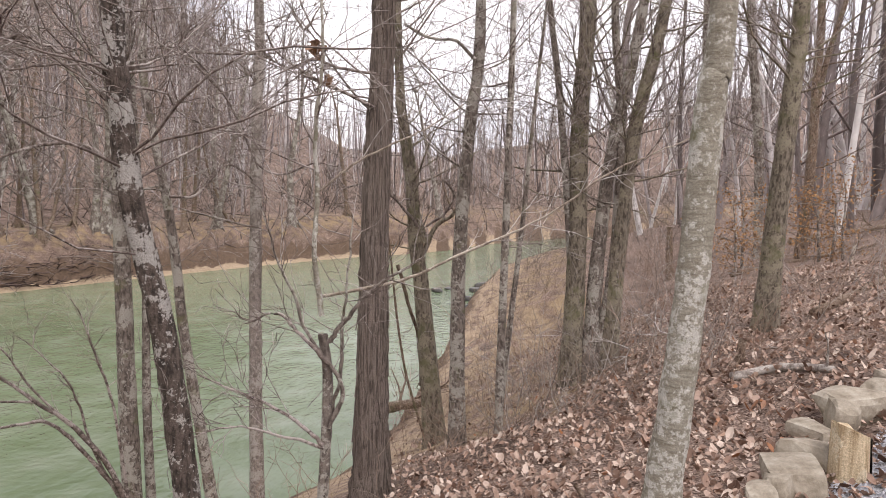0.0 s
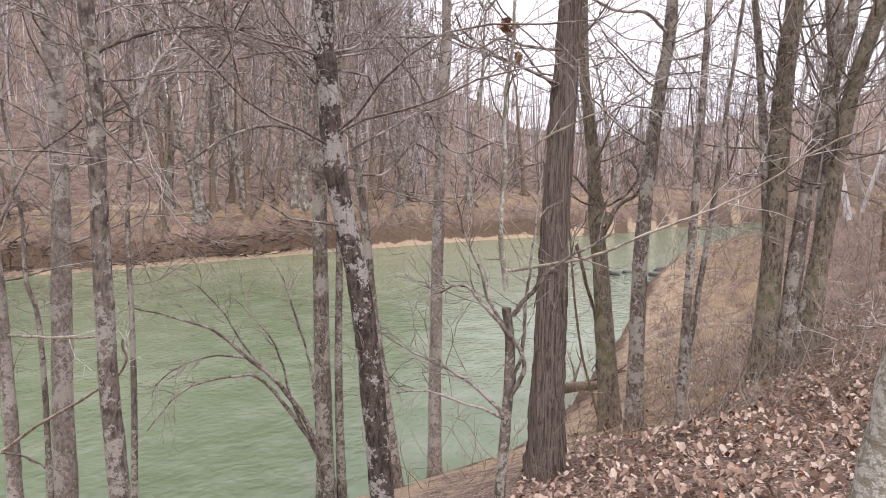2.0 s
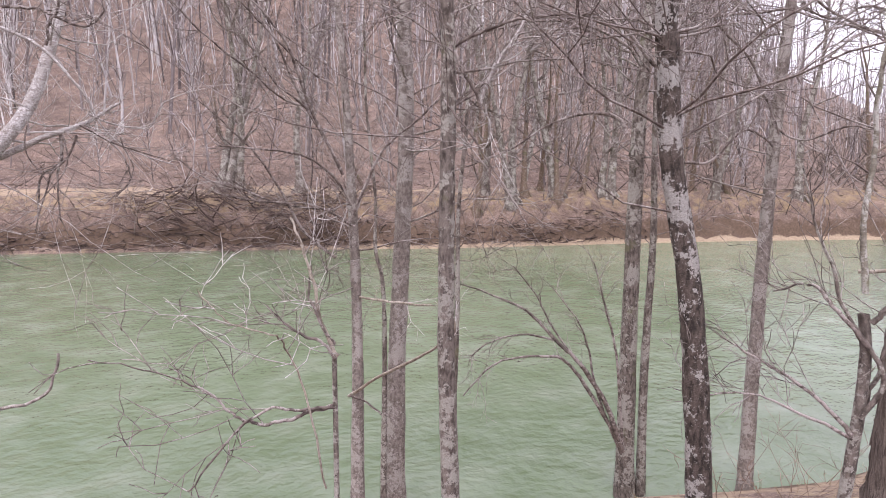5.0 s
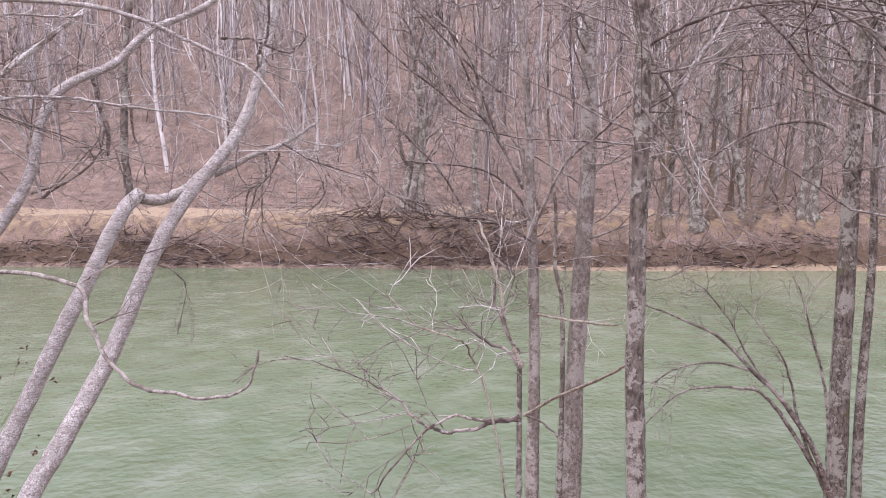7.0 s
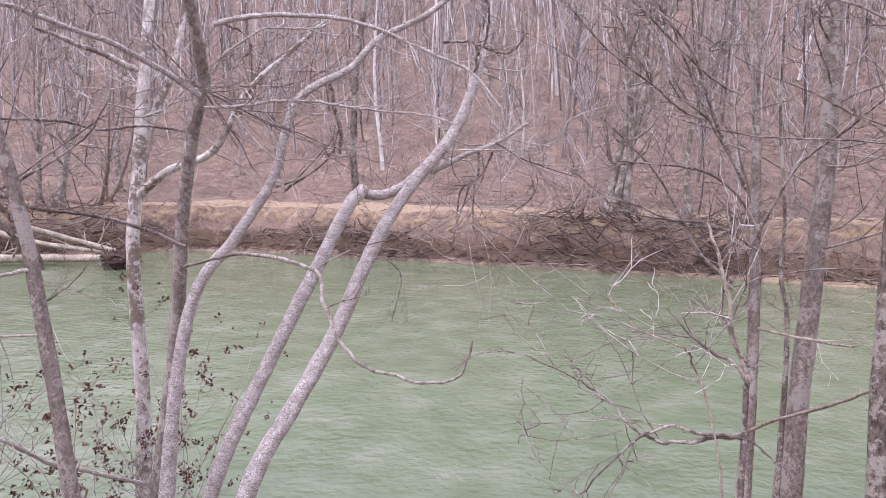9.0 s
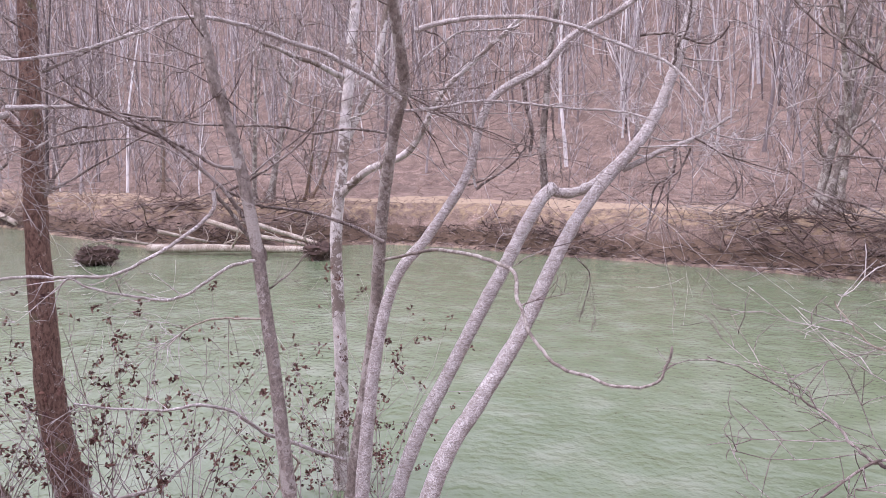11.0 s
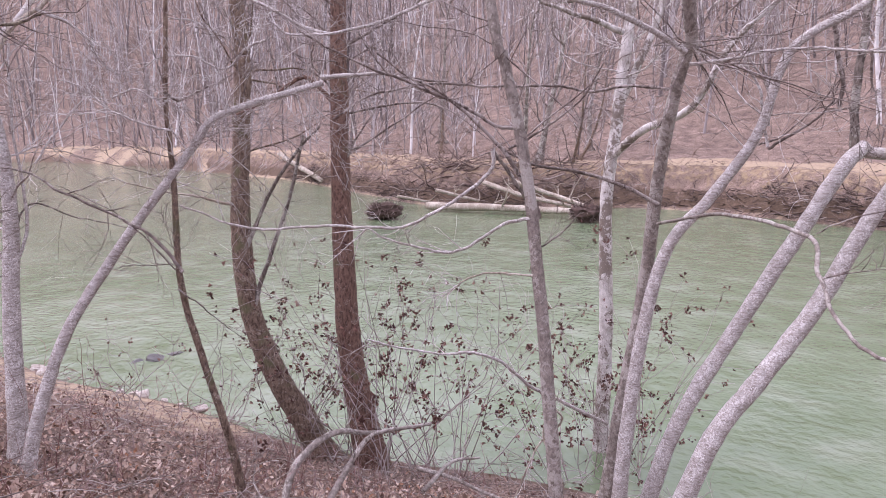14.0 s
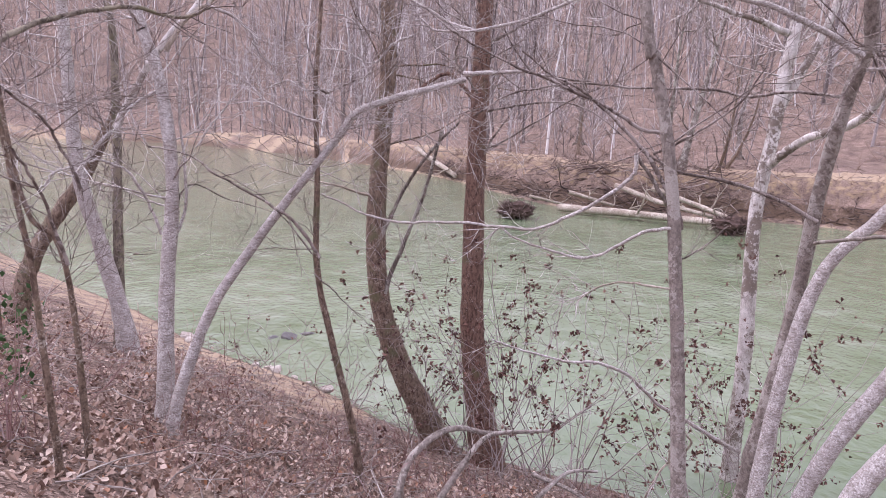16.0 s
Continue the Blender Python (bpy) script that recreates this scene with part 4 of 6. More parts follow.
tree("tree", "mossy", "dark slender tree at the water edge",
     [(-6.56, -8.36, 2.34), (-6.59, -8.34, 3.61), (-6.62, -8.31, 4.93), (-6.60, -8.33, 6.33)], 0.076, 0.043, 4, 10, 4.0, 2.0)
tree("tree", "brown", "brown limb stem leaning out to the water",
     [(-5.84, -9.11, 2.96), (-6.05, -8.97, 3.46), (-6.38, -8.75, 4.04), (-6.62, -8.57, 4.64)], 0.124, 0.074, 0.6, 4, 3.5, 1.5)
tree("tree", "brown", "thin dark sapling on the leafy bank",
     [(-2.68, -3.89, 2.77), (-2.64, -3.91, 3.60), (-2.62, -3.93, 4.08), (-2.58, -3.95, 4.44), (-2.53, -3.98, 4.92)], 0.022, 0.013, 2, 8, 3.6, 1.2)
tree("tree", "brown", "thin bare sapling on the leafy bank",
     [(-3.03, -4.13, 2.49), (-3.00, -4.15, 3.68), (-2.95, -4.19, 4.13), (-2.84, -4.26, 4.30), (-2.77, -4.30, 4.78)], 0.025, 0.011, 2, 8, 3.6, 1.2)
tree("tree", "red", "red-brown tree on the sandy bank",
     [(-4.33, -7.33, 2.66), (-4.35, -7.32, 3.35), (-4.42, -7.27, 4.34), (-4.48, -7.24, 5.92)], 0.062, 0.047, 5, 8, 4.0, 2.0)

# single long limbs that stand out
limb("twig", [(-4.11, 8.50, 5.23), (-4.23, 8.44, 5.38), (-4.42, 8.24, 5.42), (-4.67, 7.99, 5.37), (-4.90, 7.74, 5.24), (-5.21, 7.43, 4.96), (-5.74, 6.92, 4.68)], 0.0301, 0.0069, 6)
limb("twig", [(-4.72, 7.91, 5.34), (-4.82, 7.85, 4.91), (-4.90, 7.80, 4.36)], 0.0091, 0.0046, 2)
limb("twig", [(-4.08, 8.51, 6.22), (-4.38, 8.26, 6.44), (-4.72, 7.96, 6.55), (-5.04, 7.65, 6.55), (-5.23, 7.42, 6.46), (-5.54, 7.07, 6.36)], 0.0205, 0.0068, 6)
limb("grey", [(-5.92, 7.03, 5.30), (-5.63, 7.25, 5.52), (-5.52, 7.34, 5.91), (-5.28, 7.50, 6.34), (-5.08, 7.63, 6.76)], 0.0211, 0.0105, 5)
limb("grey", [(-5.49, 6.60, 4.90), (-5.30, 6.75, 5.04), (-5.25, 6.79, 5.35), (-5.27, 6.77, 5.48)], 0.0199, 0.0149, 2)
limb("twig", [(-5.95, 6.21, 5.63), (-5.17, 6.09, 5.25), (-4.58, 6.04, 4.79), (-4.17, 6.08, 4.35)], 0.0126, 0.0042, 3)
limb("drift", [(-2.38, 1.87, 4.05), (-2.41, 1.83, 4.23), (-2.45, 1.78, 4.46), (-2.49, 1.74, 4.64)], 0.0098, 0.0049, 3)
limb("twig", [(-2.38, 1.86, 4.04), (-2.44, 1.79, 4.15), (-2.52, 1.71, 4.22), (-2.57, 1.64, 4.30)], 0.0086, 0.0037, 3)
limb("twig", [(-2.39, 1.86, 4.10), (-2.44, 1.80, 4.22), (-2.46, 1.78, 4.34), (-2.45, 1.79, 4.46)], 0.0073, 0.0037, 3)
limb("twig", [(-2.39, 1.86, 3.82), (-2.47, 1.77, 3.80), (-2.55, 1.66, 3.73), (-2.61, 1.57, 3.74), (-2.67, 1.49, 3.80), (-2.73, 1.40, 3.90), (-2.81, 1.25, 3.99), (-2.92, 1.00, 4.09)], 0.0099, 0.0025, 7)
limb("twig", [(-2.39, 1.86, 3.81), (-2.48, 1.75, 3.80), (-2.56, 1.64, 3.80), (-2.66, 1.51, 3.68), (-2.74, 1.37, 3.48)], 0.0074, 0.0037, 4)
limb("drift", [(-2.43, 1.82, 3.44), (-2.40, 1.69, 3.88), (-2.46, 1.62, 4.10), (-2.42, 1.50, 4.21), (-2.52, 1.35, 4.29), (-2.57, 1.28, 4.40)], 0.0050, 0.0025, 5)
limb("drift", [(-6.15, 5.46, 1.97), (-5.41, 5.21, 2.44), (-4.50, 4.83, 2.95), (-3.91, 4.54, 3.33), (-3.78, 4.39, 3.61)], 0.0190, 0.0095, 2)
limb("drift", [(-6.06, 5.54, 3.21), (-5.27, 5.34, 3.30), (-4.64, 5.23, 3.38)], 0.0163, 0.0093, 2)
limb("twig", [(-5.99, 5.33, 2.05), (-5.83, 5.49, 1.96), (-5.70, 5.63, 1.78)], 0.0123, 0.0082, 2)
limb("twig", [(-3.93, 8.47, 0.86), (-4.12, 8.27, 1.58), (-4.39, 8.05, 2.10), (-4.69, 7.80, 2.47), (-4.98, 7.53, 2.86), (-5.37, 7.17, 3.10), (-5.65, 6.86, 3.23)], 0.0381, 0.0073, 8)
limb("twig", [(-3.95, 8.46, 0.94), (-4.31, 8.18, 1.68), (-4.56, 7.96, 2.10), (-4.75, 7.76, 2.19), (-5.04, 7.49, 2.19), (-5.27, 7.24, 2.07), (-5.51, 6.97, 1.70)], 0.0286, 0.0073, 8)
limb("twig", [(-3.93, 8.47, 0.86), (-4.03, 8.31, 2.26), (-4.14, 8.18, 2.90), (-4.25, 8.03, 3.48)], 0.0222, 0.0073, 8)
limb("twig", [(-4.81, 8.03, 2.37), (-5.17, 7.69, 2.45), (-5.44, 7.41, 2.37), (-5.61, 7.19, 2.21)], 0.0157, 0.0072, 8)
limb("twig", [(-4.47, 8.21, 2.03), (-4.77, 7.93, 2.58), (-4.94, 7.74, 3.03), (-5.16, 7.51, 3.42)], 0.0159, 0.0072, 8)
limb("twig", [(-3.95, 8.46, 0.82), (-4.21, 8.23, 1.69), (-4.33, 8.08, 2.42), (-4.40, 7.96, 2.75), (-4.67, 7.72, 3.22)], 0.0191, 0.0073, 8)
limb("grey", [(-0.65, 3.93, 4.08), (-0.57, 3.94, 4.17), (-0.43, 3.96, 4.33), (-0.27, 3.96, 4.45), (-0.11, 3.97, 4.55)], 0.0151, 0.0060, 4)
limb("pale", [(-0.69, 3.93, 4.23), (-0.73, 3.92, 4.63), (-0.72, 3.93, 4.86), (-0.71, 3.93, 5.30), (-0.68, 3.93, 5.71), (-0.67, 3.93, 6.04)], 0.0166, 0.0075, 7)
limb("twig", [(-0.66, 3.93, 3.96), (-0.81, 3.91, 4.13), (-0.93, 3.89, 4.24), (-1.11, 3.85, 4.17)], 0.0152, 0.0046, 5)
limb("twig", [(-0.69, 3.93, 3.47), (-0.83, 3.91, 3.61), (-1.01, 3.87, 3.75), (-1.22, 3.82, 3.85), (-1.36, 3.78, 3.92)], 0.0140, 0.0031, 8)
limb("twig", [(-0.69, 3.93, 3.45), (-0.91, 3.89, 3.53), (-1.15, 3.84, 3.60), (-1.37, 3.78, 3.56)], 0.0109, 0.0031, 7)
limb("grey", [(-0.65, 3.98, 3.56), (-0.58, 3.99, 3.80), (-0.76, 3.97, 4.08), (-0.88, 3.95, 4.40), (-0.96, 3.93, 4.61), (-1.04, 3.92, 4.89)], 0.0156, 0.0047, 7)
limb("grey", [(-0.67, 4.03, 3.54), (-0.60, 4.04, 3.82), (-0.58, 4.04, 4.14), (-0.57, 4.04, 4.41), (-0.54, 4.05, 4.78)], 0.0142, 0.0047, 6)
limb("drift", [(-0.76, 4.13, 4.31), (-0.29, 4.19, 4.40), (0.02, 4.20, 4.53), (0.33, 4.19, 4.67), (0.67, 4.15, 4.84), (1.00, 4.08, 5.08), (1.27, 4.00, 5.20), (1.47, 3.93, 5.30)], 0.0102, 0.0034, 6)
limb("drift", [(-0.76, 4.08, 4.91), (-0.55, 4.11, 5.07), (-0.32, 4.14, 5.20), (-0.05, 4.15, 5.32), (0.15, 4.15, 5.47)], 0.0083, 0.0033, 4)
limb("drift", [(1.20, 3.29, 4.32), (1.18, 3.61, 4.21), (1.10, 4.05, 4.02), (1.01, 4.28, 3.81)], 0.0038, 0.0019, 3)
limb("grey", [(0.41, 9.29, 6.60), (0.13, 9.30, 6.85), (-0.20, 9.30, 6.88), (-0.53, 9.28, 7.05)], 0.0239, 0.0159, 3)
limb("twig", [(-1.44, 6.85, 6.83), (-1.24, 6.89, 6.42), (-0.81, 6.95, 6.06), (-0.54, 6.98, 5.87)], 0.0100, 0.0067, 3)
limb("twig", [(-1.71, 3.62, 5.61), (-1.87, 3.54, 5.66), (-2.00, 3.47, 5.67), (-2.12, 3.39, 5.67)], 0.0053, 0.0027, 3)
limb("mossy", [(-0.28, 10.60, 4.08), (-0.43, 10.59, 4.68), (-0.54, 10.59, 5.19), (-0.63, 10.58, 5.86)], 0.0604, 0.0259, 6)
limb("mossy", [(-0.31, 10.60, 3.90), (-0.12, 10.60, 4.34), (0.13, 10.60, 4.51), (0.30, 10.60, 4.86)], 0.0432, 0.0173, 6)
limb("brown", [(-0.69, 10.78, 3.71), (-0.54, 10.79, 3.08), (-0.38, 10.79, 2.54), (-0.33, 10.79, 1.72)], 0.0308, 0.0220, 2)
limb("brown", [(-0.19, 10.50, 0.82), (-0.54, 10.49, 2.08), (-0.72, 10.48, 3.31), (-0.80, 10.47, 4.17)], 0.0220, 0.0132, 3)
limb("white", [(-7.78, 2.43, 4.83), (-7.65, 2.76, 5.01), (-7.49, 3.14, 5.19), (-7.36, 3.41, 5.39)], 0.0378, 0.0151, 6)
limb("twig", [(-6.87, 2.81, 5.14), (-6.73, 3.11, 4.95), (-6.49, 3.54, 4.79)], 0.0107, 0.0036, 4)
limb("twig", [(-6.92, 2.69, 5.03), (-6.92, 2.70, 4.74), (-7.02, 2.46, 4.41)], 0.0089, 0.0036, 3)
limb("twig", [(-6.72, 3.12, 5.03), (-6.68, 3.19, 4.74), (-6.77, 3.02, 4.48)], 0.0072, 0.0036, 3)
limb("twig", [(-7.03, 2.43, 5.17), (-7.03, 2.42, 4.88), (-6.97, 2.57, 4.60)], 0.0071, 0.0035, 3)
limb("smooth", [(-7.40, -0.19, 3.92), (-6.60, 0.04, 4.10), (-5.89, 0.24, 4.22), (-5.07, 0.46, 4.28), (-4.44, 0.57, 4.28), (-4.24, 0.57, 4.13), (-4.13, 0.63, 3.97), (-4.00, 0.74, 3.85), (-3.86, 0.89, 3.82), (-3.71, 1.02, 3.81), (-3.65, 1.19, 3.86), (-3.63, 1.23, 4.04)], 0.0160, 0.0066, 1)
limb("twig", [(-4.44, 0.57, 4.28), (-4.32, 0.67, 4.37), (-4.13, 1.04, 4.51), (-4.08, 1.18, 4.66)], 0.0041, 0.0018, 2)
limb("white", [(-7.00, 0.13, 6.13), (-6.88, 0.39, 6.17), (-6.74, 0.73, 6.19), (-6.58, 1.12, 6.17), (-6.38, 1.51, 6.06), (-6.18, 1.85, 5.87), (-5.96, 2.15, 5.70), (-5.76, 2.36, 5.38)], 0.0268, 0.0096, 7)
limb("white", [(-7.00, 0.02, 5.39), (-6.89, 0.27, 5.41), (-6.76, 0.58, 5.46), (-6.61, 0.97, 5.46), (-6.40, 1.45, 5.39), (-6.19, 1.79, 5.36), (-5.99, 2.06, 5.23)], 0.0154, 0.0077, 6)
limb("white", [(-7.03, -0.01, 5.50), (-6.93, -0.33, 5.69), (-6.82, -0.68, 5.85), (-6.68, -1.07, 5.96), (-6.53, -1.39, 6.03), (-6.35, -1.77, 6.06), (-6.15, -2.09, 5.89), (-5.86, -2.60, 5.68), (-5.63, -3.07, 5.60), (-5.53, -3.25, 5.70)], 0.0278, 0.0086, 10)
limb("white", [(-8.28, 1.76, 4.59), (-8.22, 1.98, 4.57), (-8.16, 2.20, 4.65), (-8.11, 2.36, 4.78), (-8.05, 2.54, 4.95)], 0.0618, 0.0515, 2)
limb("grey", [(-8.29, 1.71, 4.50), (-8.30, 1.69, 5.07), (-8.29, 1.74, 5.89), (-8.26, 1.83, 6.81), (-8.24, 1.92, 7.90)], 0.0487, 0.0232, 8)
limb("sycamore", [(-10.49, -0.73, 4.50), (-10.10, -0.38, 4.80), (-9.70, 0.11, 5.01), (-9.49, 0.33, 5.27), (-9.27, 0.61, 5.80), (-9.22, 1.06, 6.28), (-9.14, 1.58, 6.71)], 0.0603, 0.0248, 6)
limb("twig", [(-7.56, 0.69, 4.68), (-7.53, 0.90, 4.79), (-7.48, 1.18, 5.09)], 0.0120, 0.0034, 4)
limb("twig", [(-7.34, 1.79, 3.95), (-7.30, 1.93, 3.71), (-7.33, 1.84, 3.24)], 0.0073, 0.0036, 4)
limb("sycamore", [(-10.66, -0.76, 5.07), (-10.67, -0.46, 5.73), (-10.67, -0.22, 6.29), (-10.67, -0.04, 7.17)], 0.0613, 0.0368, 5)
limb("grey", [(-7.93, -5.08, 2.56), (-8.01, -4.95, 3.03), (-8.11, -4.78, 3.56), (-8.21, -4.61, 4.09), (-8.30, -4.44, 4.82)], 0.0343, 0.0197, 5)
limb("grey", [(-7.91, -5.10, 3.39), (-8.08, -4.82, 4.11), (-8.26, -4.51, 4.62), (-8.38, -4.27, 4.88)], 0.0289, 0.0144, 5)
limb("grey", [(-5.62, -1.12, 4.09), (-5.61, -1.15, 4.24), (-5.59, -1.27, 4.46), (-5.57, -1.39, 4.65), (-5.56, -1.44, 4.70)], 0.0173, 0.0126, 2)
limb("white", [(-5.51, -1.42, 4.70), (-5.51, -1.45, 4.54), (-5.47, -1.60, 4.40), (-5.40, -1.85, 4.25), (-5.32, -2.10, 4.13), (-5.24, -2.30, 4.12), (-5.14, -2.53, 4.14), (-4.88, -2.81, 4.16), (-4.71, -3.10, 4.20), (-4.61, -3.26, 4.26), (-4.45, -3.46, 4.39)], 0.0153, 0.0068, 5)
limb("white", [(-5.62, -1.14, 4.17), (-5.58, -1.32, 4.13), (-5.55, -1.49, 4.01), (-5.49, -1.71, 3.92), (-5.42, -1.96, 3.96), (-5.33, -2.20, 4.04), (-5.29, -2.31, 4.11)], 0.0139, 0.0070, 3)
limb("twig", [(-5.67, -1.13, 4.07), (-5.67, -1.10, 3.96), (-5.69, -0.94, 4.06), (-5.71, -0.76, 4.24)], 0.0095, 0.0041, 2)
limb("drift", [(-5.62, -1.14, 3.73), (-5.56, -1.46, 3.76), (-5.51, -1.66, 3.71), (-5.47, -1.80, 3.59)], 0.0093, 0.0046, 5)
limb("drift", [(-5.69, -0.97, 1.71), (-5.70, -0.89, 1.97), (-5.69, -0.99, 2.22), (-5.68, -1.08, 2.42), (-5.69, -0.97, 2.72)], 0.0116, 0.0066, 2)
limb("drift", [(-5.69, -1.01, 2.66), (-5.70, -0.90, 2.52), (-5.68, -1.08, 2.32), (-5.65, -1.23, 1.96), (-5.63, -1.32, 1.71)], 0.0097, 0.0064, 2)
limb("white", [(-7.93, -0.64, 1.58), (-7.29, -1.08, 2.02), (-6.85, -1.31, 2.30), (-6.41, -1.51, 2.68), (-6.16, -1.71, 2.84), (-6.08, -2.01, 2.83), (-5.96, -2.39, 2.92), (-5.87, -2.61, 3.01)], 0.0206, 0.0078, 4)
limb("drift", [(-7.87, -5.22, 3.97), (-7.74, -5.41, 4.03), (-7.60, -5.61, 4.12), (-7.43, -5.82, 4.17), (-7.12, -6.20, 4.30)], 0.0192, 0.0072, 4)
limb("twig", [(-5.64, -4.39, 3.45), (-5.76, -4.22, 3.21), (-5.88, -4.05, 2.98)], 0.0079, 0.0032, 3)
limb("twig", [(-5.62, -4.40, 3.63), (-5.44, -4.62, 4.01), (-5.26, -4.83, 4.26), (-5.03, -5.07, 4.44)], 0.0063, 0.0031, 3)
limb("red", [(-8.32, -3.98, 5.17), (-8.16, -4.32, 5.50), (-7.96, -4.68, 5.25), (-7.73, -5.07, 5.06)], 0.0307, 0.0137, 6)
limb("twig", [(-8.38, -3.85, 5.89), (-8.60, -3.31, 6.21), (-8.73, -2.92, 6.47)], 0.0188, 0.0084, 4)
limb("twig", [(-8.32, -3.99, 5.04), (-8.63, -3.23, 5.19), (-8.80, -2.70, 5.11), (-8.93, -2.17, 4.72)], 0.0149, 0.0064, 5)
limb("drift", [(-4.98, -5.52, 5.47), (-5.09, -5.42, 5.72), (-5.27, -5.25, 5.93), (-5.48, -5.03, 6.25)], 0.0248, 0.0141, 5)
limb("white", [(-4.94, -5.55, 5.12), (-4.79, -5.68, 5.01), (-4.66, -5.79, 4.91)], 0.0183, 0.0082, 5)
limb("white", [(-4.95, -5.55, 3.67), (-5.05, -5.45, 4.09), (-5.04, -5.47, 4.92), (-5.07, -5.44, 5.62)], 0.0170, 0.0085, 5)
limb("twig", [(-4.92, -5.57, 3.46), (-5.07, -5.43, 4.25), (-5.38, -5.14, 4.14), (-5.66, -4.82, 4.03)], 0.0099, 0.0033, 5)
limb("brown", [(8.83, 16.82, 6.85), (9.05, 16.71, 8.14), (9.30, 16.57, 9.27), (9.47, 16.47, 10.74)], 0.0739, 0.0470, 6)
limb("mossy", [(-2.64, -4.26, 5.19), (-3.11, -4.56, 5.39), (-3.46, -4.56, 5.52), (-3.83, -4.53, 5.59), (-4.07, -4.32, 5.55), (-4.22, -4.17, 5.65)], 0.0193, 0.0104, 7)
limb("sycamore", [(-5.01, -6.27, 4.76), (-5.18, -6.14, 5.19), (-5.38, -5.96, 5.60), (-5.59, -5.77, 5.94), (-5.77, -5.59, 6.35)], 0.0354, 0.0245, 7)
limb("white", [(-6.15, -8.42, 4.22), (-6.37, -8.25, 4.61), (-6.51, -8.15, 4.75), (-6.65, -8.04, 5.08)], 0.0285, 0.0171, 5)
limb("sycamore", [(-8.80, -0.63, 5.92), (-8.43, -0.93, 6.04), (-8.05, -1.23, 6.12), (-7.68, -1.41, 6.15)], 0.0379, 0.0152, 4)
limb("twig", [(-5.89, -1.34, 4.86), (-5.80, -1.49, 4.90), (-5.68, -1.73, 5.04), (-5.56, -1.92, 5.14), (-5.42, -2.15, 5.26), (-5.27, -2.37, 5.35), (-5.09, -2.59, 5.49), (-4.94, -2.72, 5.60)], 0.0159, 0.0063, 7)
limb("twig", [(-7.56, -0.12, 5.21), (-7.41, -0.56, 5.26), (-7.24, -0.89, 5.21), (-7.06, -1.17, 5.28), (-6.82, -1.72, 5.27), (-6.58, -2.08, 5.29), (-6.33, -2.36, 5.25), (-6.06, -2.68, 5.16), (-5.80, -2.91, 4.98)], 0.0146, 0.0073, 6)
limb("twig", [(-6.34, -2.01, 5.27), (-6.22, -2.23, 5.30), (-6.09, -2.44, 5.36), (-5.96, -2.56, 5.56), (-5.83, -2.66, 5.81)], 0.0101, 0.0049, 5)
limb("twig", [(-5.88, -1.38, 4.70), (-5.87, -1.16, 4.81), (-5.84, -0.92, 4.98), (-5.80, -0.77, 5.11), (-5.75, -0.67, 5.31)], 0.0114, 0.0044, 4)
limb("twig", [(-7.53, -0.19, 4.10), (-7.25, -0.62, 4.33), (-6.93, -0.99, 4.45), (-6.60, -1.26, 4.51), (-6.27, -1.48, 4.66)], 0.0204, 0.0097, 4)
limb("white", [(-3.36, -3.79, 4.16), (-3.26, -3.82, 4.39), (-3.15, -3.85, 4.54), (-3.02, -3.86, 4.62), (-2.90, -3.87, 4.61), (-2.75, -3.89, 4.56), (-2.64, -3.87, 4.48)], 0.0093, 0.0051, 4)
limb("twig", [(-4.51, -5.24, 4.64), (-4.68, -4.95, 4.58), (-4.73, -4.75, 4.45), (-4.84, -4.48, 4.32), (-4.90, -4.24, 4.19), (-4.92, -4.03, 4.04), (-4.92, -3.80, 3.80)], 0.0078, 0.0141, 3)
limb("twig", [(-2.82, -3.75, 4.46), (-2.72, -3.71, 4.61), (-2.61, -3.67, 4.76), (-2.48, -3.64, 4.87), (-2.36, -3.60, 4.95)], 0.0085, 0.0062, 3)
limb("twig", [(-2.71, -3.76, 4.08), (-2.63, -3.74, 4.30), (-2.55, -3.69, 4.47), (-2.47, -3.64, 4.60), (-2.37, -3.59, 4.71)], 0.0102, 0.0062, 3)
limb("white", [(-5.75, -2.91, 5.64), (-5.68, -3.11, 5.73), (-5.59, -3.32, 5.86), (-5.49, -3.54, 5.94), (-5.42, -3.71, 5.98), (-5.33, -3.88, 6.05)], 0.0146, 0.0101, 8)
limb("white", [(-5.24, -5.28, 5.90), (-5.39, -5.15, 5.83), (-5.52, -5.03, 5.68), (-5.56, -5.01, 5.56), (-5.63, -4.95, 5.45)], 0.0170, 0.0085, 6)
limb("white", [(-6.60, -4.49, 5.53), (-6.52, -4.46, 5.72), (-6.43, -4.46, 5.86), (-6.28, -4.55, 5.93), (-6.10, -4.69, 5.91), (-5.99, -4.77, 5.79)], 0.0122, 0.0058, 7)
limb("white", [(-6.07, -3.59, 5.66), (-6.08, -3.84, 5.60), (-6.09, -4.06, 5.45), (-6.02, -4.36, 5.57), (-5.96, -4.65, 5.56), (-5.96, -4.85, 5.48)], 0.0134, 0.0058, 7)
limb("twig", [(-5.30, -4.11, 5.18), (-5.44, -4.07, 5.12), (-5.64, -3.91, 5.24), (-5.78, -3.83, 5.31), (-5.85, -3.84, 5.44), (-5.98, -3.77, 5.54)], 0.0101, 0.0054, 6)
limb("white", [(-5.32, -4.10, 4.87), (-5.27, -4.30, 4.91), (-5.21, -4.49, 5.01), (-5.20, -4.61, 5.05), (-5.13, -4.80, 5.22), (-5.09, -4.95, 5.29)], 0.0101, 0.0054, 8)
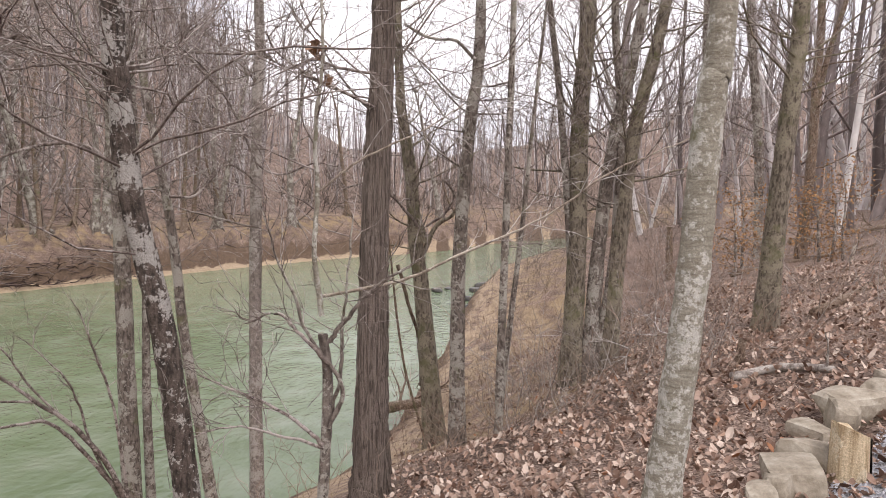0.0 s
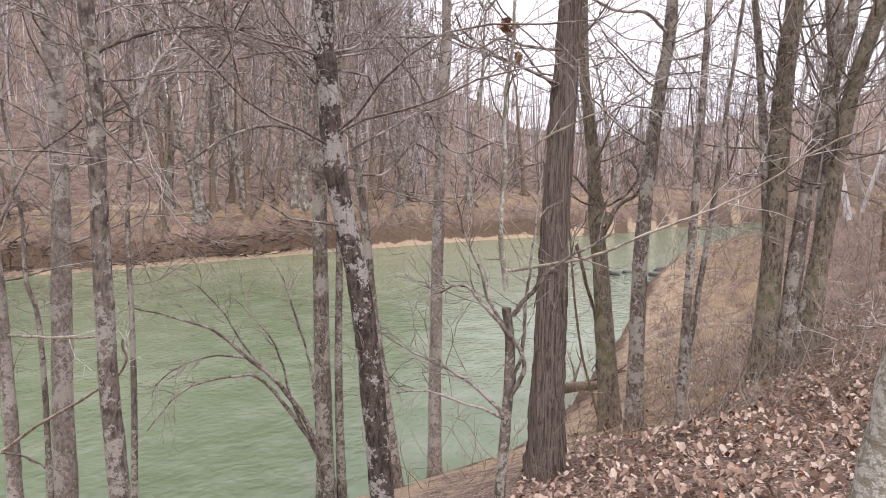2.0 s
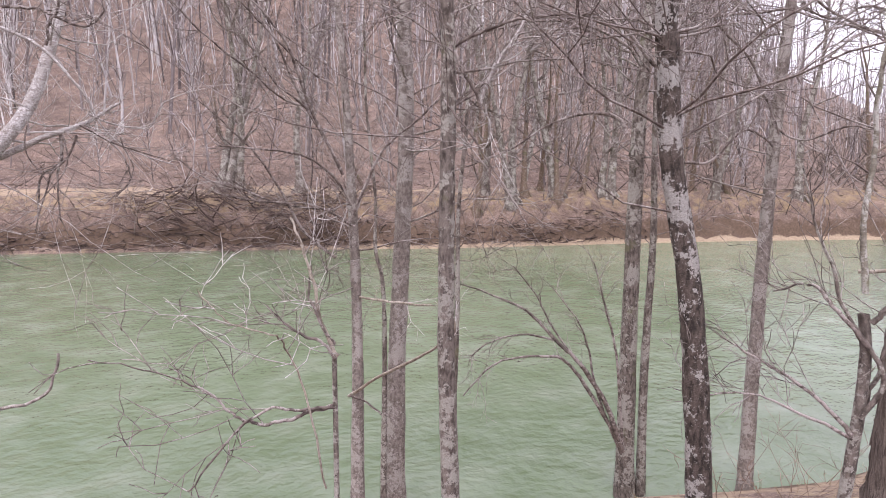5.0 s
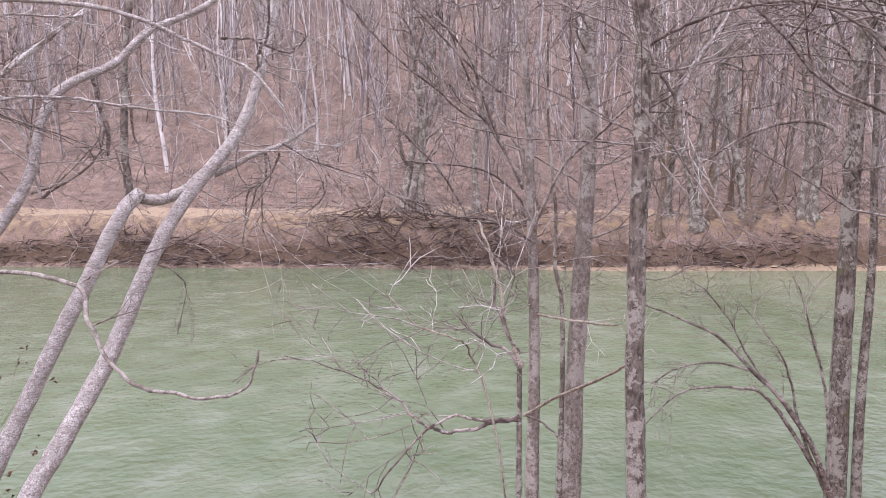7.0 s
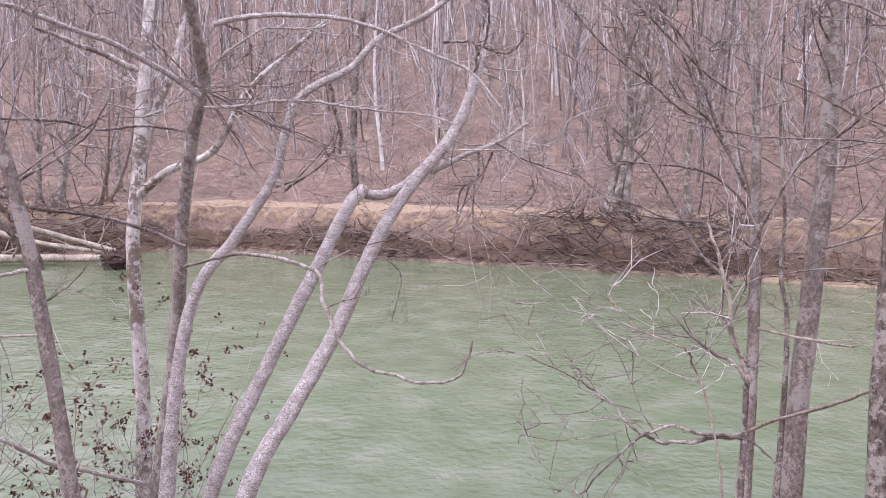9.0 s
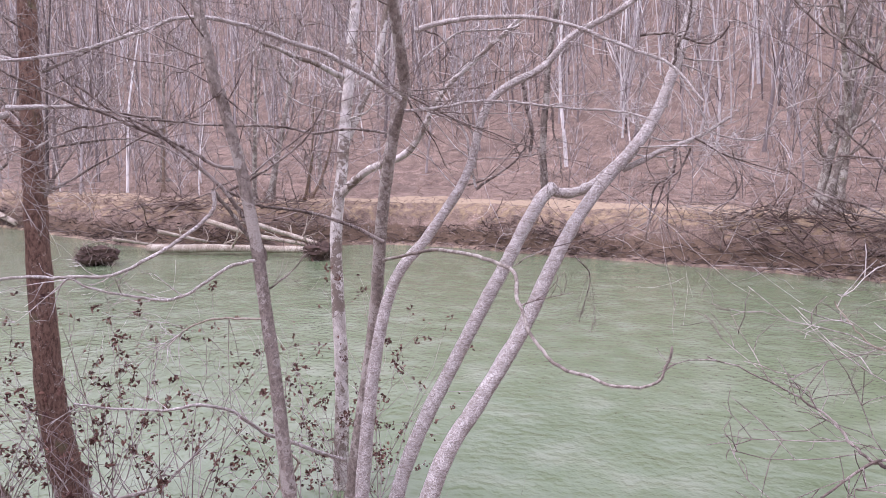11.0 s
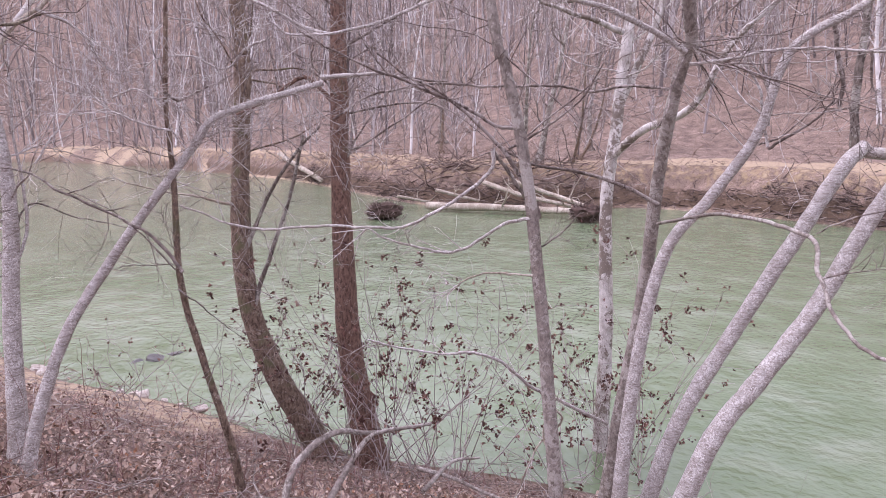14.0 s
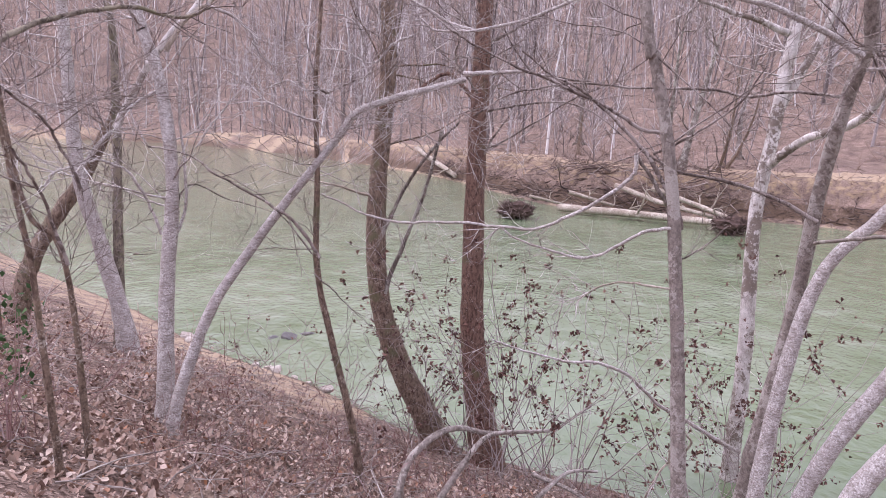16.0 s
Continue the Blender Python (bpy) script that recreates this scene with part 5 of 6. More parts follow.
limb("white", [(-5.20, -4.55, 5.15), (-5.27, -4.36, 5.23), (-5.31, -4.21, 5.16), (-5.31, -4.09, 5.18)], 0.0078, 0.0050, 8)
limb("white", [(-4.92, -5.13, 4.62), (-5.11, -5.05, 4.89), (-5.29, -4.95, 5.15), (-5.40, -4.92, 5.29)], 0.0080, 0.0055, 6)
limb("twig", [(-6.13, 5.34, 4.71), (-6.21, 5.20, 5.07), (-6.32, 4.98, 5.47), (-6.36, 4.80, 5.88), (-6.37, 4.62, 6.26), (-6.41, 4.42, 6.53)], 0.0162, 0.0095, 9)
limb("twig", [(-6.15, 5.27, 5.66), (-6.22, 5.01, 5.81), (-6.32, 4.66, 6.12), (-6.36, 4.39, 6.33), (-6.40, 4.08, 6.56)], 0.0130, 0.0092, 8)
limb("twig", [(-6.34, 5.09, 5.39), (-6.43, 4.78, 5.48), (-6.52, 4.41, 5.76), (-6.64, 3.92, 6.12), (-6.67, 3.47, 6.53)], 0.0130, 0.0091, 8)
limb("twig", [(-6.15, 5.28, 4.24), (-6.46, 4.79, 4.31), (-6.63, 4.41, 4.46), (-6.79, 4.01, 4.61), (-6.87, 3.70, 4.82)], 0.0162, 0.0062, 9)
limb("twig", [(-6.02, 5.41, 4.13), (-5.78, 5.48, 4.61), (-5.54, 5.50, 4.95), (-5.17, 5.62, 5.26), (-4.84, 5.66, 5.51)], 0.0195, 0.0090, 8)
limb("twig", [(-6.11, 5.24, 3.70), (-6.34, 4.93, 4.05), (-6.46, 4.71, 4.53), (-6.55, 4.47, 4.94), (-6.65, 4.17, 5.24), (-6.71, 3.92, 5.47)], 0.0195, 0.0062, 10)
limb("white", [(-7.38, 3.14, 5.27), (-7.28, 3.36, 5.18), (-7.15, 3.61, 5.18), (-7.06, 3.73, 5.43)], 0.0095, 0.0095, 5)
limb("white", [(-7.45, 2.89, 5.79), (-7.39, 3.10, 5.46), (-7.33, 3.25, 5.15), (-7.22, 3.48, 4.94), (-7.03, 3.83, 4.80)], 0.0127, 0.0063, 8)
limb("twig", [(-7.26, 2.95, 5.05), (-7.28, 2.84, 4.84), (-7.31, 2.70, 4.66), (-7.32, 2.58, 4.32), (-7.32, 2.46, 4.20)], 0.0123, 0.0061, 6)
limb("twig", [(-7.14, 3.20, 5.02), (-7.07, 3.30, 4.87), (-7.01, 3.34, 4.63), (-7.04, 3.22, 4.48), (-7.06, 3.10, 4.36)], 0.0123, 0.0061, 5)
limb("twig", [(-7.09, 2.66, 5.85), (-7.00, 2.66, 6.06), (-6.91, 2.70, 6.16), (-6.81, 2.68, 6.42), (-6.76, 2.63, 6.51)], 0.0150, 0.0117, 4)
limb("twig", [(-7.17, 2.35, 6.15), (-7.02, 2.58, 6.15), (-6.91, 2.75, 6.07), (-6.78, 2.93, 6.02), (-6.65, 3.02, 6.17)], 0.0150, 0.0088, 4)
limb("white", [(-7.45, 0.17, 5.89), (-7.45, 0.41, 6.09), (-7.46, 0.62, 6.22), (-7.45, 1.00, 6.25), (-7.45, 1.23, 6.29)], 0.0117, 0.0090, 8)
limb("twig", [(-7.39, 0.22, 6.22), (-7.39, 0.40, 6.14), (-7.41, 0.48, 6.01), (-7.44, 0.35, 5.85), (-7.47, 0.24, 5.71)], 0.0117, 0.0058, 6)
limb("white", [(-7.57, 0.77, 4.85), (-7.53, 0.75, 5.16), (-7.50, 0.58, 5.41), (-7.47, 0.53, 5.49)], 0.0148, 0.0088, 5)
limb("twig", [(-1.79, 3.78, 5.42), (-1.90, 3.64, 5.60), (-1.96, 3.54, 5.65), (-2.03, 3.44, 5.68), (-2.08, 3.35, 5.66)], 0.0102, 0.0065, 6)
limb("twig", [(-1.77, 3.76, 5.60), (-1.84, 3.65, 5.59), (-1.93, 3.54, 5.57), (-2.10, 3.36, 5.51)], 0.0085, 0.0049, 6)
limb("twig", [(-3.15, 8.61, 7.09), (-3.14, 8.69, 6.71), (-3.07, 8.77, 6.44), (-2.75, 8.93, 6.05), (-2.60, 9.01, 5.65), (-2.41, 9.08, 5.15)], 0.0191, 0.0114, 6)
limb("twig", [(-2.32, 8.76, 6.56), (-2.63, 8.58, 6.52), (-2.96, 8.37, 6.50), (-3.21, 8.16, 6.54), (-3.40, 7.99, 6.41)], 0.0149, 0.0071, 7)
limb("twig", [(-3.21, 8.19, 4.80), (-2.95, 8.40, 4.83), (-2.69, 8.59, 5.17), (-2.50, 8.75, 5.14), (-2.39, 8.88, 5.04)], 0.0178, 0.0112, 6)
limb("twig", [(-2.58, 9.45, 5.30), (-2.31, 9.42, 5.12), (-2.00, 9.39, 5.16), (-1.69, 9.35, 5.27), (-1.38, 9.30, 5.23)], 0.0159, 0.0076, 8)
limb("twig", [(-0.72, 7.22, 5.76), (-1.05, 7.09, 5.91), (-1.36, 6.94, 6.05), (-1.59, 6.79, 6.21), (-1.67, 6.66, 6.37)], 0.0178, 0.0085, 8)
limb("twig", [(-0.69, 7.18, 6.09), (-1.04, 7.06, 6.15), (-1.24, 6.94, 6.19), (-1.44, 6.84, 6.09), (-1.68, 6.70, 6.17)], 0.0148, 0.0085, 8)
limb("twig", [(-0.38, 10.37, 4.35), (-0.57, 10.28, 4.61), (-0.77, 10.17, 4.85), (-1.09, 10.04, 5.01), (-1.47, 9.89, 4.93)], 0.0253, 0.0122, 9)
limb("twig", [(-0.24, 10.38, 4.35), (0.05, 10.32, 4.57), (0.18, 10.26, 4.82), (0.05, 10.20, 5.02)], 0.0211, 0.0124, 8)
limb("twig", [(-5.87, -1.13, 4.14), (-5.84, -1.20, 4.35), (-5.77, -1.41, 4.71), (-5.67, -1.64, 4.96), (-5.55, -1.86, 5.16), (-5.43, -2.06, 5.28), (-5.29, -2.24, 5.43)], 0.0204, 0.0064, 5)
limb("white", [(-6.86, -3.46, 5.39), (-6.91, -3.11, 5.42), (-6.90, -2.86, 5.42), (-6.91, -2.56, 5.36)], 0.0237, 0.0114, 6)
limb("twig", [(-7.82, 3.03, 5.10), (-7.78, 3.01, 4.91), (-7.74, 2.97, 4.78), (-7.76, 2.79, 4.66), (-7.72, 2.71, 4.23)], 0.0200, 0.0097, 4)
limb("twig", [(-7.74, 2.97, 4.78), (-7.70, 2.93, 4.56), (-7.63, 2.91, 4.18)], 0.0131, 0.0065, 3)
limb("twig", [(-7.44, 0.77, 4.64), (-7.41, 0.97, 4.78), (-7.37, 1.17, 4.94), (-7.34, 1.29, 5.08)], 0.0146, 0.0088, 3)
limb("white", [(-7.44, 0.76, 4.67), (-7.45, 0.71, 4.97), (-7.44, 0.68, 5.21), (-7.45, 0.58, 5.40), (-7.44, 0.55, 5.53)], 0.0146, 0.0117, 4)
limb("twig", [(-7.37, 1.53, 5.47), (-7.37, 1.58, 5.22), (-7.36, 1.66, 5.01), (-7.35, 1.69, 4.85)], 0.0118, 0.0059, 5)
limb("twig", [(-7.41, 1.21, 5.77), (-7.42, 1.25, 5.56), (-7.43, 1.32, 5.23), (-7.44, 1.31, 5.02)], 0.0237, 0.0178, 5)
limb("twig", [(-5.94, 5.23, 4.65), (-6.11, 4.91, 5.37), (-6.14, 4.67, 5.94), (-6.18, 4.41, 6.27), (-6.21, 4.20, 6.43)], 0.0192, 0.0092, 9)
limb("twig", [(-6.12, 4.86, 5.38), (-6.18, 4.60, 5.57), (-6.20, 4.38, 5.76)], 0.0127, 0.0062, 7)
limb("twig", [(-5.90, 5.36, 4.07), (-6.11, 4.96, 4.33), (-6.35, 4.44, 4.40), (-6.50, 4.00, 4.50)], 0.0162, 0.0062, 9)
limb("twig", [(-5.94, 5.35, 4.31), (-6.02, 5.05, 4.74), (-6.14, 4.64, 4.92), (-6.40, 3.98, 5.01)], 0.0162, 0.0091, 9)
limb("twig", [(-2.81, 3.12, 5.23), (-2.69, 3.16, 5.08), (-2.54, 3.21, 4.87), (-2.38, 3.25, 4.66), (-2.28, 3.24, 4.54)], 0.0068, 0.0032, 4)
limb("twig", [(-2.64, 3.25, 5.21), (-2.70, 3.19, 5.37), (-2.74, 3.14, 5.50), (-2.76, 3.11, 5.55)], 0.0085, 0.0102, 3)
limb("twig", [(-2.82, 3.20, 5.53), (-2.60, 3.28, 5.61), (-2.35, 3.37, 5.67), (-2.10, 3.46, 5.65), (-1.91, 3.50, 5.57), (-1.72, 3.55, 5.41)], 0.0105, 0.0049, 7)
limb("white", [(-2.76, 3.41, 5.22), (-2.70, 3.44, 5.42), (-2.60, 3.48, 5.59), (-2.48, 3.53, 5.78), (-2.41, 3.55, 5.88)], 0.0143, 0.0089, 6)
limb("white", [(-2.73, 3.44, 5.22), (-2.72, 3.45, 5.09), (-2.76, 3.42, 4.97)], 0.0071, 0.0036, 3)

SHORE = [(-21.04, 31.56), (-20.91, 32.60), (-19.53, 33.85), (-18.61, 34.97), (-17.42, 35.93), (-14.77, 39.77), (-13.52, 41.48), (-13.06, 42.98), (-9.75, 44.76), (-6.77, 49.51), (-20.90, 31.41), (-19.29, 33.40), (-17.89, 35.81), (-19.32, 33.53), (-0.18, 55.48), (1.22, 57.70), (-120.25, -106.43), (-22.16, 29.85), (-23.07, 14.93), (-21.29, 20.98), (-16.29, 22.46), (-13.48, 22.07), (-31.67, 20.92), (-29.28, 20.71), (-23.76, 19.33), (-16.68, 22.99), (-32.76, -5.08), (-30.75, -3.30), (-20.86, 14.29), (-58.47, -17.24), (-39.33, -6.80), (-50.68, -4.98), (-55.39, -4.54), (-56.78, -25.29), (-67.22, -19.73), (-70.74, -17.85), (-7.89, 24.58), (-9.56, 26.73)]
STONES = [(3.10, 5.17, 3.20, 0.45, 0.28), (2.95, 4.96, 3.18, 0.28, 0.24), (3.47, 5.39, 3.25, 0.29, 0.21), (2.35, 4.36, 3.18, 0.31, 0.19), (2.71, 4.92, 3.14, 0.29, 0.12), (2.11, 4.02, 3.16, 0.38, 0.19), (1.96, 3.90, 3.16, 0.20, 0.16), (1.81, 3.78, 3.18, 0.20, 0.13), (3.75, 5.69, 3.28, 0.19, 0.17)]
POST_AT = (2.50, 4.12, 3.18)
FALLEN = [(2.95, 6.94, 3.05), (3.39, 6.97, 3.11), (3.61, 6.74, 3.19), (3.72, 6.47, 3.22)]
CUT_STUMP = (3.27, 7.47, 3.00)
DRIFT_LOGS = [[(-40.93, -13.14, 0.30), (-39.81, -7.59, 0.35), (-37.95, -3.21, 0.40)], [(-71.73, -40.21, 2.40), (-58.18, -28.58, 0.50)], [(-42.74, -10.21, 1.70), (-40.81, -7.08, 1.00), (-40.16, -4.35, 0.50)], [(-41.67, -7.89, 1.80), (-41.81, -5.54, 1.00), (-40.14, -3.37, 0.50)], [(-41.84, -12.84, 1.20), (-42.52, -10.21, 0.50)], [(-41.79, -15.35, 0.80), (-43.17, -13.47, 0.30)]]
ROOT_WADS = [(-36.55, -14.22, 0.15), (-37.34, -3.22, 0.20)]
SHRUBS = [(-8.41, -4.04), (-8.03, -3.40), (-8.11, -2.90), (-8.54, -2.49), (-8.40, -4.71), (-9.92, -0.72), (-9.50, -1.09), (-9.75, -0.35)]
CROSSED = [[(-5.23, -3.20, 1.66), (-5.45, -3.22, 1.90), (-5.74, -3.11, 2.06), (-6.03, -2.99, 2.05), (-6.33, -2.80, 1.93), (-6.81, -2.37, 1.86)], [(-5.49, -2.94, 1.56), (-5.87, -2.85, 1.82), (-6.13, -2.76, 1.97), (-6.41, -2.59, 1.96)], [(-6.77, -2.50, 1.37), (-6.68, -2.11, 1.37), (-6.57, -1.73, 1.31), (-6.47, -1.21, 1.22)], [(-6.40, -2.32, 1.34), (-6.87, -2.16, 1.43), (-7.14, -1.92, 1.38)]]
LEAF_A = (-0.72, 3.98, 5.74)
LEAF_B = (-0.66, 3.99, 5.56)


# ---- shore trees across the river ----
def shore_tree(seed, height, girth):
    """A bare tree with a flared root foot and a wide low crown, as one thing with trunk and crown."""
    rng = np.random.default_rng(seed)
    root = thing("shore_tree", "bare leaning tree with a flared root foot on the far shore", "tree", group="shore trees")
    s = Soup()
    line = wander(rng, (0, 0, -0.3), (rng.normal(0, 0.16), rng.normal(0, 0.16), 1), height, 9, 0.07, 0.05)
    rad = girth * np.linspace(1, 0.12, 10) ** 0.8
    rad[0] *= 2.0; rad[1] *= 1.05
    tube(s, line, rad, 8, 0.06, rng)
    for k in range(4):
        a = k * 1.57 + rng.uniform(-0.3, 0.3)
        tube(s, [line[0] + np.array([0, 0, 0.75]), line[0] + np.array([np.cos(a) * girth * 2.2, np.sin(a) * girth * 2.2, 0.35]),
                 line[0] + np.array([np.cos(a) * girth * 3.0, np.sin(a) * girth * 3.0, -0.05])], (girth * 0.55, girth * 0.4, girth * 0.12), 5)
    part("trunk", s.mesh("trunk", BARK["brown"] if seed % 2 else BARK["grey"]), root)
    s = Soup()
    for _ in range(14):
        k = int(rng.integers(2, 10))
        a = rng.uniform(0, 2 * np.pi)
        branch(s, rng, line[k], (np.cos(a), np.sin(a), rng.uniform(0.2, 1.3)), height * rng.uniform(0.15, 0.32), girth * 0.3, 2, 4, 0.06, 0.2, 4)
    part("crown", s.mesh("crown", BARK["finetwig"]), root)
    return root


_kinds = [shore_tree(k, h, g) for k, (h, g) in enumerate([(11, 0.20), (9, 0.16), (13, 0.24), (8, 0.13)])]
_rng = np.random.default_rng(8)


def ashore(x, y, inland):
    """The first dry place of the far bank, that far from the water, on the line from the path through x, y."""
    r, u, w = math.hypot(x, y), x / math.hypot(x, y), y / math.hypot(x, y)
    while True:
        p, q = np.array([u * r]), np.array([w * r])
        df = shore_distance(p, q, FS)[0]
        if not in_river(p, q)[0] and df >= inland and df < shore_distance(p, q, NS)[0]:
            return u * r, w * r
        r += 0.25


for k, (x, y) in enumerate(SHORE):
    x, y = ashore(x, y, 0.5 if k < 18 else 4.0)
    m = Matrix.Translation((x, y, ground_z(x, y) - 0.02)) @ Matrix.Rotation(_rng.uniform(0, 6.28), 4, "Z") @ Matrix.Scale(_rng.uniform(0.8, 1.15), 4)
    if k < len(_kinds):
        _kinds[k].matrix_basis = m
    else:
        o = copy_thing(_kinds[k % 4], m)


# ---- brush, sticks and drift along the far bank ----
def along(line, rng, n, lo, hi, a=0.0, b=1.0, side=1):
    """Places beside a shore line, lo to hi metres inland, on a stretch of it."""
    seg = np.linalg.norm(np.diff(line, axis=0), axis=1)
    cum = np.concatenate([[0], np.cumsum(seg)])
    out = []
    for _ in range(n):
        s = rng.uniform(a, b) * cum[-1]
        i = min(np.searchsorted(cum, s) - 1, len(seg) - 1)
        i = max(i, 0)
        f = (s - cum[i]) / seg[i]
        d = (line[i + 1] - line[i]) / seg[i]
        nrm = np.array([-d[1], d[0]]) * side
        out.append((line[i] + (line[i + 1] - line[i]) * f + nrm * rng.uniform(lo, hi), d))
    return out


def sticks(name, label, places, mat, rng, length, rise, radius=0.02, kids=2):
    s = Soup()
    x, y = np.array([p[0][0] for p in places]), np.array([p[0][1] for p in places])
    z = land(x, y)[0]
    for k in range(len(places)):
        a = rng.uniform(0, 2 * np.pi)
        ln = length * rng.uniform(0.4, 1.3)
        st = np.array([x[k], y[k], z[k] + rng.uniform(-0.02, 0.25)])
        line = wander(rng, st, (np.cos(a), np.sin(a), rng.uniform(-0.1, rise)), ln, 3, 0.2, -0.03)
        r = radius * rng.uniform(0.5, 1.6)
        tube(s, line, np.linspace(r, r * 0.35, 4), 3)
        for _ in range(kids):
            j = int(rng.integers(1, 4))
            l2 = wander(rng, line[j], line[j] - line[j - 1] + rng.normal(0, 0.3, 3) * ln * 0.3, ln * 0.45, 2, 0.25, 0.0)
            tube(s, l2, (r * 0.5, r * 0.4, r * 0.2), 3)
    return tagged(new(name, s.mesh(name, mat)), label, "brush", kind="stuff")


def stretch(x, y, line):
    seg = np.linalg.norm(np.diff(line, axis=0), axis=1)
    cum = np.concatenate([[0], np.cumsum(seg)])
    return cum[np.argmin(np.hypot(line[:, 0] - x, line[:, 1] - y))] / cum[-1]


_rng = np.random.default_rng(21)
_a, _b = stretch(-66, -37, FS), stretch(-14.6, 36, FS)
sticks("flood_debris", "dark tangle of flood debris and roots on the eroded bank", along(FS, _rng, 2100, 0.15, 1.25, _a, _b), ROOTDARK, _rng, 0.8, 0.35, 0.024)
sticks("bank_brush", "brown dead brush growing over the eroded bank", along(FS, _rng, 350, 1.2, 3.4, _a, _b), STEM, _rng, 0.6, 1.3, 0.010)
_c, _d = stretch(-66, -37, FS), stretch(-42.6, 3.5, FS)
sticks("bank_brush", "dense red-brown brush hanging over the eroded bank", along(FS, _rng, 1100, 0.9, 3.9, _c, _d), BRUSH, _rng, 0.8, 0.9, 0.012)
_c, _d = stretch(-32, 16, FS), stretch(-25, 24, FS)
sticks("brush_pile", "grey pile of fallen branches at the water edge", along(FS, _rng, 420, 0.3, 2.6, _c, _d), DEBRIS, _rng, 2.2, 0.7, 0.028, 3)
_c, _d = stretch(-41, 5.5, FS), stretch(-35, 12, FS)
sticks("root_mat", "pale tangle of exposed roots at the water edge", along(FS, _rng, 260, 0.1, 1.4, _c, _d), DEBRIS, _rng, 1.1, 0.3, 0.03, 2)
_c, _d = stretch(-48, -19, FS), stretch(-44, -4, FS)
sticks("driftwood_heap", "heap of pale driftwood sticks at the water edge", along(FS, _rng, 220, 0.0, 3.0, _c, _d), DEBRIS, _rng, 2.6, 0.4, 0.035, 3)


sticks("understory", "thin bare saplings and fallen sticks on the far slope", along(FS, _rng, 1300, 3.6, 30, _a, _b), STEM, _rng, 1.4, 2.2, 0.014)
_c, _d = stretch(-16, 34, FS), stretch(60, 78, FS)
sticks("understory", "dark thicket of bare brush on the low ground at the bend", along(FS, _rng, 1100, 1.0, 14, _c, _d), GREYBRUSH, _rng, 3.2, 2.4, 0.022, 4)
sticks("trail_litter", "dead sticks lying beside the trail", along(FS, _rng, 500, 3.2, 14, _a, _b), DEBRIS, _rng, 0.9, 0.15, 0.02)


def log_thing(name, label, pts, r0, r1, kind="drift", limbs=3, sides=9):
    rng = np.random.default_rng(int(abs(pts[0][0] * 97 + pts[0][1] * 13)) + 3)
    p = [np.array(q, float) for q in pts]
    root = thing(name, label, "log", p[0])
    crv = spline(p, 7) - p[0]
    crv = crv + np.cumsum(rng.normal(0, 1, crv.shape), 0) * r0 * 0.04
    s = Soup()
    rad = np.linspace(r0, r1, len(crv))
    tube(s, np.vstack([crv[:1], crv, crv[-1:]]), np.concatenate([[0.002], rad, [0.002]]), sides, 0.05, rng)
    part("trunk", s.mesh("trunk", BARK[kind]), root)
    for _ in range(limbs):
        k = int(rng.integers(len(crv) // 3, len(crv)))
        s = Soup()
        branch(s, rng, crv[k], (rng.normal(), rng.normal(), 0.8), r0 * 9 * rng.uniform(0.5, 1.2), r1 * 0.5, 1, 5, 0.0, 0.2, 3)
        part("limb", s.mesh("limb", BARK[kind]), root)
    return root


for _pts, _r in zip(DRIFT_LOGS, (0.24, 0.30, 0.15, 0.16, 0.12, 0.10)):
    log_thing("driftwood_log", "bleached driftwood log lying at the far water edge", _pts, _r, _r * 0.7)


def root_wad(at, size, seed):
    """The torn-up root plate of a drifted tree: a muddy lump with short roots."""
    rng = np.random.default_rng(seed)
    root = thing("root_wad", "dark upturned root wad of a drifted tree in the shallows", "root wad", at)
    bm = bmesh.new()
    bmesh.ops.create_icosphere(bm, subdivisions=3, radius=0.5)
    for v in bm.verts:
        k = 1 + 0.55 * noise.noise(v.co * 3 + Vector((seed, 0, 0))) + 0.25 * noise.noise(v.co * 8)
        v.co = Vector((v.co.x * 0.8, v.co.y * 1.25, v.co.z * 0.55)) * k * size
        v.co.z += size * 0.2
    me = bpy.data.meshes.new("core"); bm.to_mesh(me); bm.free(); me.materials.append(DEBRIS_MUD)
    part("core", me, root)
    s = Soup()
    for _ in range(240):
        d = unit(rng.normal(0, 1, 3) * np.array([0.8, 1.1, 0.7]))
        c = d * size * 0.36 * np.array([0.8, 1.25, 0.55]) + np.array([0, 0, size * 0.2])
        tube(s, wander(rng, c, d + rng.normal(0, 0.5, 3), size * rng.uniform(0.18, 0.42), 3, 0.5, -0.05), (0.045, 0.035, 0.022, 0.01), 3)
    tagged(part("root_tangle", s.mesh("root_tangle", DEBRIS), root), kind="stuff")


root_wad(ROOT_WADS[0], 1.6, 3)
root_wad(ROOT_WADS[1], 1.4, 4)


# ---- shrubs, brambles and withered leaves on the near bank ----
def leaf_quads(soup, rng, p, size, curl=0.5):
    """One leaf: two halves folded along the midrib, pointed at both ends."""
    d = unit(rng.normal(0, 1, 3)); u = unit(np.cross(d, rng.normal(0, 1, 3))); w = np.cross(d, u)
    a, b = p - d * size * 0.5, p + d * size * 0.5
    l, r = p + u * size * 0.33 + w * size * curl * 0.3, p - u * size * 0.33 + w * size * curl * 0.3
    soup.add([a, p + d * size * 0.05, b, l, r], [[0, 1, 2, 3], [0, 4, 2, 1]])


